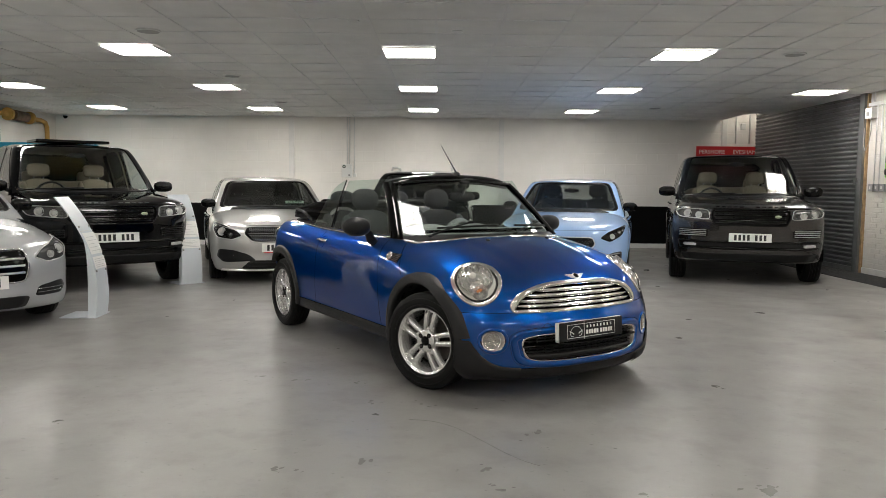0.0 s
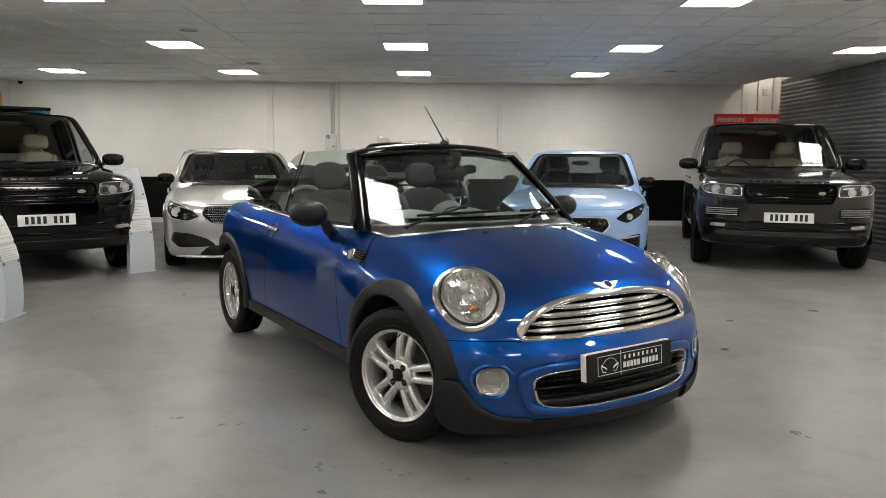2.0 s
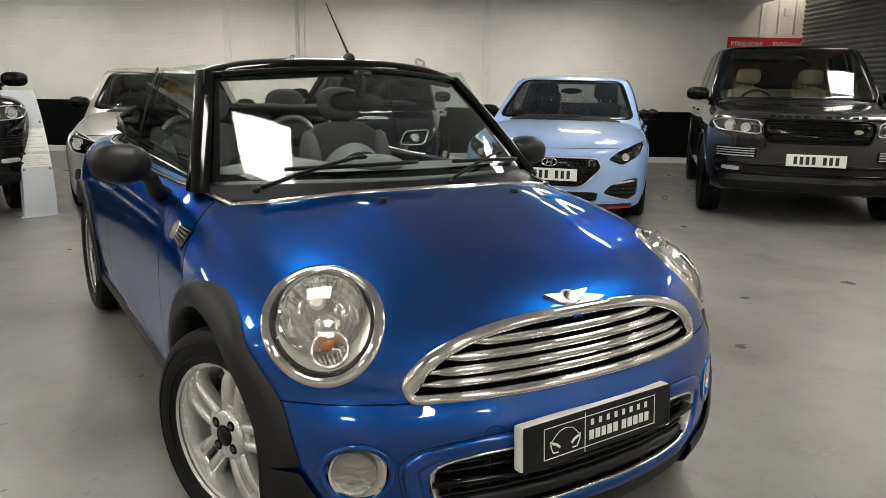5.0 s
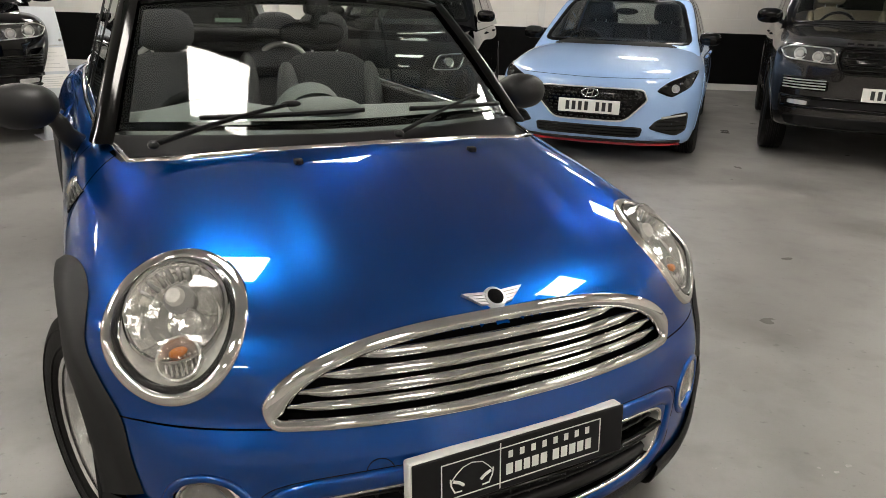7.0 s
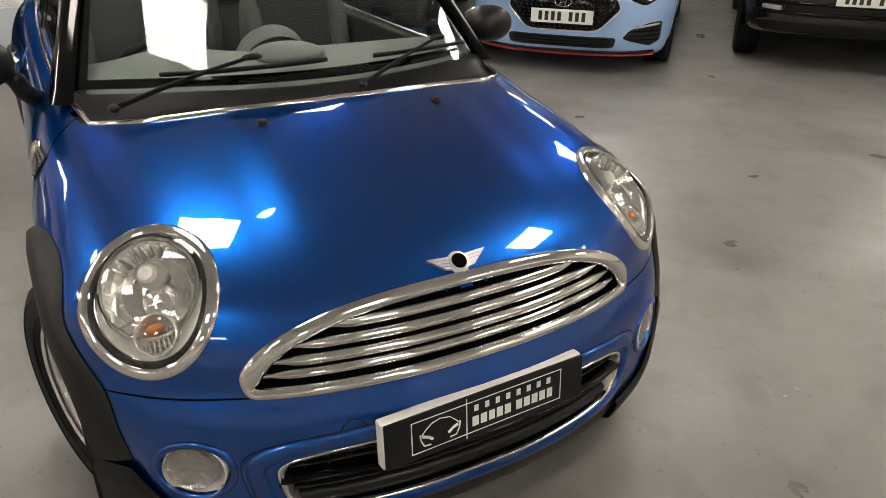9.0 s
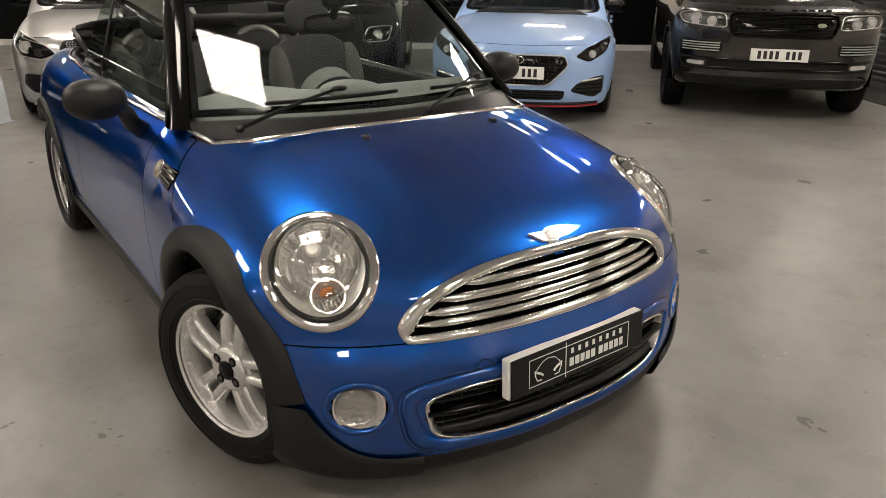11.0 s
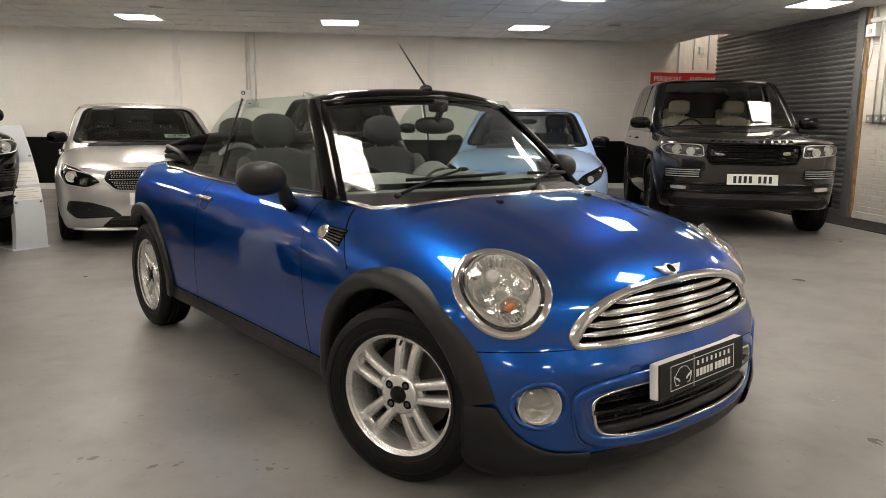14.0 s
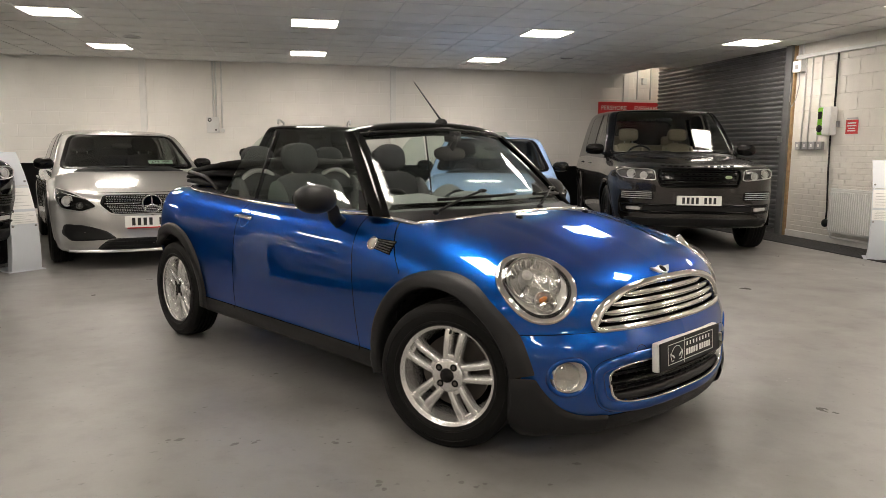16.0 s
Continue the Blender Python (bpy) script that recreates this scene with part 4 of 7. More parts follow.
# raised blue frame round the intake
out = []
for a in ths:
    c, s_ = math.cos(a), math.sin(a)
    z = IN_Z + (IN_H + 0.020) * math.copysign(abs(s_) ** (2 / 4.5), s_)
    out.append((1.2, (0.452 + 0.22 * (z - IN_Z) + 0.042) * math.copysign(abs(c) ** (2 / 4.5), c), max(z, 0.214)))
loop = cast(mini_body, out, (-1, 0, 0))
ln = normals(mini_body, loop)
part("intake_surround", band(loop, ln, 0.042, 0.007, square=0.6), BLUE, mini, "raised blue moulding round the lower intake", smooth=True)
loop2 = cast(mini_body, [(1.2, p[1] * 1.055, IN_Z + (p[2] - IN_Z) * 1.22) for p in out if p[2] > 0.235], (-1, 0, 0))
part("surround_gap", band(loop2, normals(mini_body, loop2), 0.0022, 0.0007, closed=False), DARK, mini)
for y in np.linspace(-0.40, 0.40, 17):
    zz = np.linspace(0.250, 0.398, 6)
    bar = cast(mini_body, np.stack([np.full(6, 1.2), np.full(6, y), zz], -1), (-1, 0, 0)) - np.array([0.026, 0, 0])
    part("upright", band(bar, normals(mini_body, bar), 0.006, 0.004, closed=False, sink=0.02), PLASTIC_BLACK, intake)
for s in (1, -1):
    zz = np.linspace(0.268, 0.378, 14)
    hh = intake_half(zz) - 0.004
    o = cast(mini_body, np.stack([np.full(14, 1.2), s * hh, zz], -1), (-1, 0, 0))
    G = np.stack([o, o + np.array([-0.030, -s * 0.022, 0]), o + np.array([-0.075, -s * 0.03, 0])], 1)
    bm = thick(patch(G, (14, 3)), 0.003)
    part("side_wall", bm, SATIN, intake, "satin silver return of the frame", smooth=True, angle=50)
# tow-eye cover
ring = np.array([(1.2, -0.30 + 0.028 * math.cos(a), 0.437 + 0.028 * math.sin(a)) for a in np.linspace(0, math.tau, 32, endpoint=False)])
ring = cast(mini_body, ring, (-1, 0, 0))
part("tow_cover_gap", band(ring, normals(mini_body, ring), 0.0022, 0.0006), DARK, mini)

# fog lamps
for s in (1, -1):
    out = np.array([(1.2, s * (FOG[0] + 0.072 * math.cos(a)), FOG[1] + 0.069 * math.sin(a)) for a in np.linspace(0, math.tau, 48, endpoint=False)])
    loop = cast(mini_body, out, (-1, 0, 0))
    fog = part("fog_lamp", band(loop, normals(mini_body, loop), 0.018, 0.006), BLUE, mini, "round clear fog lamp in a blue surround", smooth=True)
    c = loop.mean(0)
    n = Vector(normals(mini_body, loop).mean(0)).normalized()
    FM = Matrix.Translation(c) @ n.to_track_quat("Z", "Y").to_matrix().to_4x4() @ Matrix.Diagonal((1.16, 1.16, 1, 1))
    edge = part("surround_edge", moved(lathe([(0.0565, 0.004), (0.0580, 0.0035), (0.057, -0.03)], 40), FM), FOG_SILVER, fog, smooth=True)
    part("chrome_dish", moved(lathe([(0.0, -0.034), (0.034, -0.032), (0.050, -0.018), (0.0575, 0.002)], 40), FM), FOG_SILVER, fog, "satin silver crescent", smooth=True)
    out_dir = Vector((0, s, 0)) - n * n.y * s
    OM = Matrix.Translation(out_dir.normalized() * 0.009) @ FM
    part("lens", moved(lathe([(0.0, 0.008), (0.02, 0.006), (0.036, 0.0), (0.046, -0.012)], 36), OM), LENS_GLASS, fog, smooth=True)
    part("reflector", moved(lathe([(0.0, -0.013), (0.02, -0.012), (0.036, -0.010), (0.043, -0.005), (0.046, -0.003), (0.047, -0.04)], 36), OM), FOG_REFLECTOR, fog, smooth=True, angle=50)


# headlamps
for s in (1, -1):
    C, U, N, R = (mirror_y(v, s) for v in (HL_C, HL_U, HL_N, HL_R))
    ang = np.linspace(0, math.tau, 96, endpoint=False)
    loop = cast(mini_body, C + N * 0.25 + np.cos(ang)[:, None] * U * HL_A + np.sin(ang)[:, None] * R * HL_B, -N, 0.6)
    nn = normals(mini_body, loop)
    lamp_h = part("headlamp", band(loop, nn, 0.029, 0.008, square=0.22), CHROME, mini, "round headlamp in a chrome ring", smooth=True, angle=60)
    rings = []
    for rho in (0.0, 0.25, 0.5, 0.7, 0.84, 0.93):
        p = C + N * 0.25 + rho * (np.cos(ang)[:, None] * U * HL_A + np.sin(ang)[:, None] * R * HL_B)
        rings.append(cast(mini_body, p, -N, 0.6) + N * (0.004 + 0.012 * (1 - rho ** 2)))
    rings = np.array(rings)
    bm = patch(np.swapaxes(rings, 0, 1), (96, 6), True)
    bmesh.ops.remove_doubles(bm, verts=bm.verts, dist=0.0004)
    bmesh.ops.recalc_face_normals(bm, faces=bm.faces)
    part("lens", bm, LENS_GLASS, lamp_h, smooth=True)
    inner = cast(mini_body, C + N * 0.25 + 0.90 * (np.cos(ang)[:, None] * U * HL_A + np.sin(ang)[:, None] * R * HL_B), -N, 0.6)
    part("seal", band(inner, normals(mini_body, inner), 0.016, 0.003), PLASTIC_BLACK, lamp_h, smooth=True)
    bowl = []
    mid = inner.mean(0)
    for k, (rho, dep) in enumerate(((0.99, 0.002), (0.95, 0.008), (0.86, 0.015), (0.66, 0.022), (0.60, 0.074), (0.02, 0.076))):
        bowl.append(mid + (inner - mid) * rho - N * dep)
    bm = patch(np.swapaxes(np.array(bowl), 0, 1), (96, 6), True)
    bmesh.ops.recalc_face_normals(bm, faces=bm.faces)
    part("lamp_housing", bm, FOG_SILVER, lamp_h, "satin silver housing", smooth=True)
    inr = mid + (inner - mid) * 0.955 - N * 0.006
    part("inner_bezel", band(inr, np.tile(N, (96, 1)), 0.011, 0.004, square=0.4), CHROME, lamp_h, smooth=True, angle=60)
    LM = Matrix((Vector(R), Vector(U), Vector(N))).transposed().to_4x4()
    LM.translation = Vector(mid)
    DM = LM @ Matrix.Translation((-0.004, 0.020, 0.004)) @ Matrix.Diagonal((1.06, 1.07, 1, 1))
    part("main_reflector", moved(lathe([(0.0, -0.058), (0.016, -0.057), (0.034, -0.053), (0.052, -0.045), (0.068, -0.033), (0.082, -0.017), (0.093, 0.0)], 22), DM), HEAD_REFLECTOR, lamp_h, "bright faceted bowl of the main beam")
    part("reflector_rim", moved(lathe([(0.092, -0.002), (0.096, 0.003), (0.101, 0.001), (0.103, -0.02)], 56), DM), CHROME, lamp_h, smooth=True, angle=50)
    part("bulb_cap", moved(lathe([(0.0, 0.004), (0.014, 0.003), (0.019, -0.004), (0.020, -0.05)], 24), DM @ Matrix.Translation((0.0, 0.034, -0.012))), FOG_SILVER, lamp_h, "satin bulb shield", smooth=True, angle=40)
    part("bulb_holder", moved(lathe([(0.017, -0.020), (0.026, -0.028), (0.030, -0.046)], 20), DM @ Matrix.Translation((0.0, 0.034, 0.0))), DARK_CHROME, lamp_h, smooth=True, angle=40)
    part("dip_bowl", moved(lathe([(0.0, -0.012), (0.018, -0.010), (0.030, -0.002), (0.034, 0.004), (0.036, -0.012)], 14), DM @ Matrix.Translation((0.0, -0.022, -0.040))), HEAD_REFLECTOR, lamp_h)
    for k in range(7):
        a = math.pi / 2 + (k - 3) * 0.24
        tip, root = DM @ Vector((0.086 * math.cos(a), 0.086 * math.sin(a), -0.008)), DM @ Vector((0.066 * math.cos(a), 0.066 * math.sin(a), -0.030))
        part("flute", tube([root, tip], 0.0045, 6), DARK_CHROME if k % 2 else REFLECTOR, lamp_h, smooth=True)
    IM = LM @ Matrix.Translation((0.010, -0.078, 0.016))
    part("indicator_lens", moved(lathe([(0.0, 0.010), (0.02, 0.007), (0.034, 0.0), (0.042, -0.010), (0.043, -0.05)], 36), IM), LENS_GLASS, lamp_h, smooth=True)
    ind = part("indicator", moved(lathe([(0.0, -0.042), (0.020, -0.034), (0.036, -0.014), (0.041, -0.006), (0.045, -0.006), (0.046, -0.05)], 36), IM), REFLECTOR, lamp_h, smooth=True, angle=40)
    part("indicator_bulb", moved(egg(0.019, 0.010, 0.010), IM @ Matrix.Translation((0.0, 0.014, -0.014))), ORANGE, ind, "orange bulb", smooth=True)
    for k in range(7):
        px = -0.030 + 0.010 * k
        hh = math.sqrt(max(0.0, 0.036 ** 2 - px ** 2))
        part("flute", tube([IM @ Vector((px, -hh, -0.012)), IM @ Vector((px, hh * 0.2, -0.018))], 0.0028, 6), REFLECTOR, ind, smooth=True)

# plate of the dealer: dark panel on a white base, marks as plain shapes
PM = pose(0.658, 0.004, 0.412, 0, -4, 2.0)
plate = part("front_plate", moved(boxes((-0.03, 0.0, -0.266, 0.266, -0.058, 0.058), bevel=0.006), PM), PLATE_WHITE, mini, "white plate base with a black show panel")
part("show_panel", moved(boxes((0.0, 0.006, -0.262, 0.266, -0.057, 0.057), bevel=0.003), PM), mat("show_panel_black", (0.006, 0.006, 0.007), 0.45, spec=0.25), plate, "black panel with white frame, car mark and lettering bars")
bm = bmesh.new()
for y0, y1, z0, z1 in ((-0.20, 0.20, 0.0385, 0.041), (-0.20, 0.20, -0.041, -0.0385), (-0.20, -0.1975, -0.0385, 0.0385), (0.1975, 0.20, -0.0385, 0.0385), (-0.063, -0.0605, -0.052, 0.052)):
    box(bm, 0.006, 0.0066, y0, y1, z0, z1)
for i in range(8):
    box(bm, 0.006, 0.0066, -0.042 + i * 0.0285, -0.031 + i * 0.0285, 0.013, 0.029)
y = -0.047
for w in (0.0165, 0.0165, 0.0155, 0.0165, 0.0165, -0.004, 0.0165, 0.0165, 0.0165, 0.0165, 0.0155):
    if w > 0:
        box(bm, 0.006, 0.0066, y, y + w, -0.025, 0.000)
    y += abs(w) + 0.0055
part("lettering_bar", moved(bm, PM), PLATE_WHITE, plate, "white bars in place of lettering")
bm = tube([(0.0063, -0.180, -0.004), (0.0063, -0.165, 0.012), (0.0063, -0.15, 0.024), (0.0063, -0.13, 0.029), (0.0063, -0.105, 0.024), (0.0063, -0.092, 0.012), (0.0063, -0.078, -0.004)], 0.0012, 6)
for s in (1, -1):
    join(bm, tube([(0.0063, -0.129 + s * 0.050, 0.004), (0.0063, -0.129 + s * 0.048, -0.012), (0.0063, -0.129 + s * 0.040, -0.028), (0.0063, -0.129 + s * 0.024, -0.029)], 0.0018, 6))
    join(bm, tube([(0.0063, -0.129 + s * 0.044, -0.002), (0.0063, -0.129 + s * 0.030, -0.008), (0.0063, -0.129 + s * 0.020, -0.016)], 0.0035, 6))
part("car_mark", moved(bm, PM), PLATE_WHITE, plate)

# ---- windscreen, header, pillars
ss = np.linspace(-1, 1, 33)
WSW = 0.690


def ws_point(s, t):
    """s across, t from the scuttle (0) to the header (1)."""
    b = np.stack([-0.285 - 0.250 * s ** 2, WSW * s, 0.932 - 0.016 * s ** 4], -1)
    h = np.stack([-0.815 - 0.110 * s ** 2, 0.548 * s, 1.328 - 0.034 * s ** 2], -1)
    bulge = 0.011 * np.sin(np.pi * t)
    return b + (h - b) * t + np.array([0.6, 0, 0.75]) * bulge


ws = part("windscreen", patch(np.array([ws_point(ss * 0.985, t) for t in np.linspace(0.0, 1.0, 14)]), (14, 33)), GLASS, mini, "clear raked windscreen glass", smooth=True, angle=60)
# dark printed border of the glass
bm = bmesh.new()
edge = [ws_point(np.array([-0.97]), t)[0] for t in np.linspace(0.04, 0.95, 16)] + [ws_point(np.array([x]), 0.95)[0] for x in np.linspace(-0.95, 0.95, 24)] \
    + [ws_point(np.array([0.97]), t)[0] for t in np.linspace(0.95, 0.04, 16)] + [ws_point(np.array([x]), 0.05)[0] for x in np.linspace(0.93, -0.93, 24)]
edge = np.array(edge) + np.array([-0.6, 0, -0.75]) * 0.008
inner = []
for i, p in enumerate(edge):
    if i >= 56:
        inner.append(ws_point(np.array([np.clip(p[1] / WSW, -0.90, 0.90)]), 0.100)[0] + np.array([-0.6, 0, -0.75]) * 0.008)
    elif 16 <= i < 40:
        inner.append(ws_point(np.array([np.clip(p[1] / 0.57, -0.88, 0.88)]), 0.90)[0] + np.array([-0.6, 0, -0.75]) * 0.008)
    else:
        t = (i / 15 if i < 16 else (55 - i) / 15)
        sg = -1 if i < 16 else 1
        inner.append(ws_point(np.array([sg * 0.905]), 0.100 + (0.90 - 0.100) * t)[0] + np.array([-0.6, 0, -0.75]) * 0.008)
G = np.stack([edge, np.array(inner)], 1)
part("glass_border", thick(patch(G, (len(edge), 2), True), 0.003), GLOSS_BLACK, ws, "black printed border")
# header rail
hs = np.linspace(-1.0, 1.0, 41)
prof = ((0.030, -0.030), (0.034, -0.004), (0.018, 0.016), (-0.03, 0.027), (-0.10, 0.030), (-0.155, 0.020), (-0.170, 0.002), (-0.16, -0.02), (-0.08, -0.035))
rows = []
for s in hs:
    b = ws_point(np.array([s]), 1.0)[0]
    drop = 0.02 * abs(s) ** 6
    for dx, dz in prof:
        rows.append((b[0] + dx * (1 - (0.55 * s ** 4 if dx < 0 else 0)), b[1] * 1.012, b[2] + dz * (1 - 0.25 * s ** 4) - drop))
bm = patch(np.array(rows), (41, 9))
vs = list(bm.verts)
bmesh.ops.holes_fill(bm, edges=[e for e in bm.edges if e.is_boundary])
bmesh.ops.recalc_face_normals(bm, faces=bm.faces)
header = part("windscreen_header", bm, GLOSS_BLACK, mini, "gloss black windscreen header rail", smooth=True, angle=50)
line = np.array([ws_point(np.array([s]), 1.0)[0] + np.array([0.033, 0, -0.010]) for s in hs])
part("header_trim", tube(line, 0.005, 8), PLASTIC_BLACK, header, smooth=True)
for s in (1, -1):
    A0, A1 = ws_point(np.array([s * 1.0]), -0.04)[0], ws_point(np.array([s * 1.0]), 1.0)[0]
    rows = []
    for t in np.linspace(0, 1, 12):
        c = ws_point(np.array([s * 1.0]), t * 1.03 - 0.03)[0]
        w = 0.86 - 0.10 * t
        for dx, dy in ((0.045, -0.040), (0.052, -0.005), (0.030, 0.020), (-0.02, 0.030), (-0.065, 0.022), (-0.075, -0.01), (-0.03, -0.05)):
            rows.append((c[0] + dx * w, c[1] + s * dy * w, c[2] + 0.002))
    bm = patch(np.array(rows).reshape(12, 7, 3)[:, [0, 1, 2, 3, 4, 5, 6, 0]], (12, 8))
    bmesh.ops.remove_doubles(bm, verts=bm.verts, dist=1e-5)
    bmesh.ops.recalc_face_normals(bm, faces=bm.faces)
    part("windscreen_pillar", bm, GLOSS_BLACK, mini, "gloss black windscreen pillar", smooth=True, angle=45)
# scuttle between bonnet and glass
yy = np.linspace(-0.66, 0.66, 45)
front = np.stack([mini_hood_edge(yy), yy, np.zeros(45)], -1)
front[:, 2] = cast(mini_body, np.stack([front[:, 0], yy, np.full(45, 1.3)], -1), (0, 0, -1))[:, 2]
rear = ws_point(yy / WSW, 0.02)
G = []
for i in range(45):
    for t in (0.0, 0.15, 0.5, 0.85, 1.0):
        p = front[i] * (1 - t) + rear[i] * t
        G.append((p[0], p[1], p[2] - 0.014 * math.sin(math.pi * min(1, t * 1.2)) - 0.004))
part("scuttle", thick(patch(np.array(G), (45, 5)), 0.01), PLASTIC_BLACK, mini, "black scuttle panel below the glass", smooth=True, angle=40)

# chrome belt line: round the scuttle and back along the doors
belt_y = curve((-2.75, 0.45), (-2.66, 0.57), (-2.5, 0.645), (-2.2, 0.672), (-1.6, 0.690), (-1.0, 0.688), (-0.62, 0.676), (-0.48, 0.655))
for s in (1, -1):
    xs = np.linspace(-2.72, -0.49, 70)
    b = cast(mini_body, np.stack([xs, s * belt_y(xs), np.full(70, 1.3)], -1), (0, 0, -1))
    a = np.linspace(0.655, 0.0, 30)
    f = cast(mini_body, np.stack([mini_hood_edge(a) + 0.004, s * a, np.full(30, 1.3)], -1), (0, 0, -1))
    pts = np.concatenate([b, f[1:]])
    part("belt_trim", band(pts, normals(mini_body, pts), 0.019, 0.008, closed=False), CHROME, mini, "chrome belt moulding", smooth=True, angle=60)
    inner = b.copy()
    inner[:, 1] -= s * 0.024
    inner[:, 2] += 0.002
    part("window_seal", band(inner, np.tile((0, 0, 1.0), (70, 1)), 0.030, 0.007, closed=False, sink=0.03), PLASTIC_BLACK, mini, smooth=True)

# wipers
for pv, arm_end, arm_t, b0, t0, b1, t1 in (((-0.272, -0.575), -0.19, 0.145, -0.44, 0.085, 0.03, 0.115), ((-0.232, 0.100), 0.475, 0.135, 0.19, 0.105, 0.605, 0.085)):
    base = np.array([pv[0], pv[1], 0.936])
    lift = np.array([0.010, 0, 0.014])
    end = ws_point(np.array([arm_end / WSW]), arm_t)[0] + lift * 1.7
    pts = [base * (1 - t) + end * t + np.array([0.006, 0, 0.008]) * math.sin(math.pi * t) for t in np.linspace(0, 1, 12)]
    wiper = part("wiper_arm", tube(pts, 0.0110, 10, taper=0.0075, flat=0.55), TRIM_DARK, mini, "dark wiper arm with rubber blade", smooth=True)
    blade = [ws_point(np.array([(b0 + (b1 - b0) * t) / WSW]), t0 + (t1 - t0) * t)[0] + lift for t in np.linspace(0, 1, 18)]
    part("wiper_blade", tube(blade, 0.0085, 8, flat=0.8), PLASTIC_BLACK, wiper, smooth=True)
    part("joint", moved(egg(0.011, 0.03, 0.010), Matrix.Translation(end)), PLASTIC_BLACK, wiper, smooth=True)
    part("pivot", moved(egg(0.017, 0.015, 0.012), Matrix.Translation(base)), PLASTIC_BLACK, wiper, smooth=True)

# antenna on the header
part("antenna_base", egg(0.045, 0.017, 0.022, Matrix.Translation((-0.866, 0.015, 1.357))), PLASTIC_BLACK, mini, smooth=True)
ap = [np.array([-0.860, 0.015, 1.363]) + np.array([-0.228, 0.0, 0.222]) * t for t in np.linspace(0, 1, 8)]
part("antenna", tube(ap, 0.0055, 8, taper=0.0022), PLASTIC_BLACK, mini, "thin black raked antenna", smooth=True)

# door mirrors
for s in (1, -1):
    c = Vector((-0.760, -0.880, 0.980)) if s < 0 else Vector((-0.770, 0.858, 0.976))
    mir = part("door_mirror", egg(0.082, 0.099, 0.067, Matrix.Translation(c) @ Matrix.Rotation(radians(s * 12), 4, "Z"), 36, 24, 2.25), CLADDING, mini, "egg-shaped matt black door mirror", smooth=True)
    part("mirror_glass", moved(lathe([(0.0, 0.0), (0.9, 0.001), (1.0, 0.004)], 28), Matrix.Translation(c + Vector((-0.066, 0, 0))) @ Matrix.Rotation(radians(-90), 4, "Y") @ Matrix.Diagonal((0.053, 0.080, 1, 1))), CHROME, mir, smooth=True)
    stalk = [c + Vector((0.01, -s * 0.065, -0.025)), c + Vector((0.012, -s * 0.09, -0.052)), Vector((c.x + 0.004, s * 0.776, 0.893)), Vector((c.x + 0.004, s * 0.742, 0.862))]
    part("mirror_stalk", tube(stalk, 0.027, 14, taper=0.034, flat=0.75), CLADDING, mir, smooth=True)

# side repeaters with gilled vents
for s in (1, -1):
    bp = cast(mini_body, [(-0.468, s * 1.2, 0.796)], (0, -s, 0))[0]
    n = Vector(normals(mini_body, bp[None])[0])
    FM = Matrix.Translation(bp) @ n.to_track_quat("Z", "Y").to_matrix().to_4x4()
    rep = part("side_repeater", moved(lathe([(0.0, 0.012), (0.02, 0.010), (0.026, 0.004), (0.027, -0.004)], 28), FM), mat("clear_repeater", (0.40, 0.385, 0.33), 0.2, 0.5, vary=0.15, scale=60), mini, "round clear side repeater", smooth=True)
    part("repeater_ring", moved(lathe([(0.026, 0.006), (0.030, 0.006), (0.032, 0.0)], 28), FM), CHROME, rep, smooth=True)
    G = []
    for i in range(12):
        t = i / 11
        x = -0.444 + 0.112 * t
        z1, z0 = 0.817 - 0.004 * t, 0.774 - 0.016 * t
        for j in range(4):
            G.append((x, s * 1.2, z0 + (z1 - z0) * j / 3))
    pts = cast(mini_body, G, (0, -s, 0))
    pts += normals(mini_body, pts) * 0.004
    vent = part("vent", thick(patch(pts, (12, 4)), 0.006), GLOSS_BLACK, mini, "black gilled side vent", smooth=True, angle=40)
    for k in range(5):
        t = np.linspace(0.08, 0.95, 8)
        x = -0.444 + 0.112 * t
        z1, z0 = 0.817 - 0.004 * t, 0.774 - 0.016 * t
        line = cast(mini_body, np.stack([x, np.full(8, s * 1.2), z0 + (z1 - z0) * (0.12 + 0.19 * k)], -1), (0, -s, 0))
        part("gill", band(line, normals(mini_body, line), 0.006, 0.009, closed=False), VENT_GREY, vent, smooth=True)

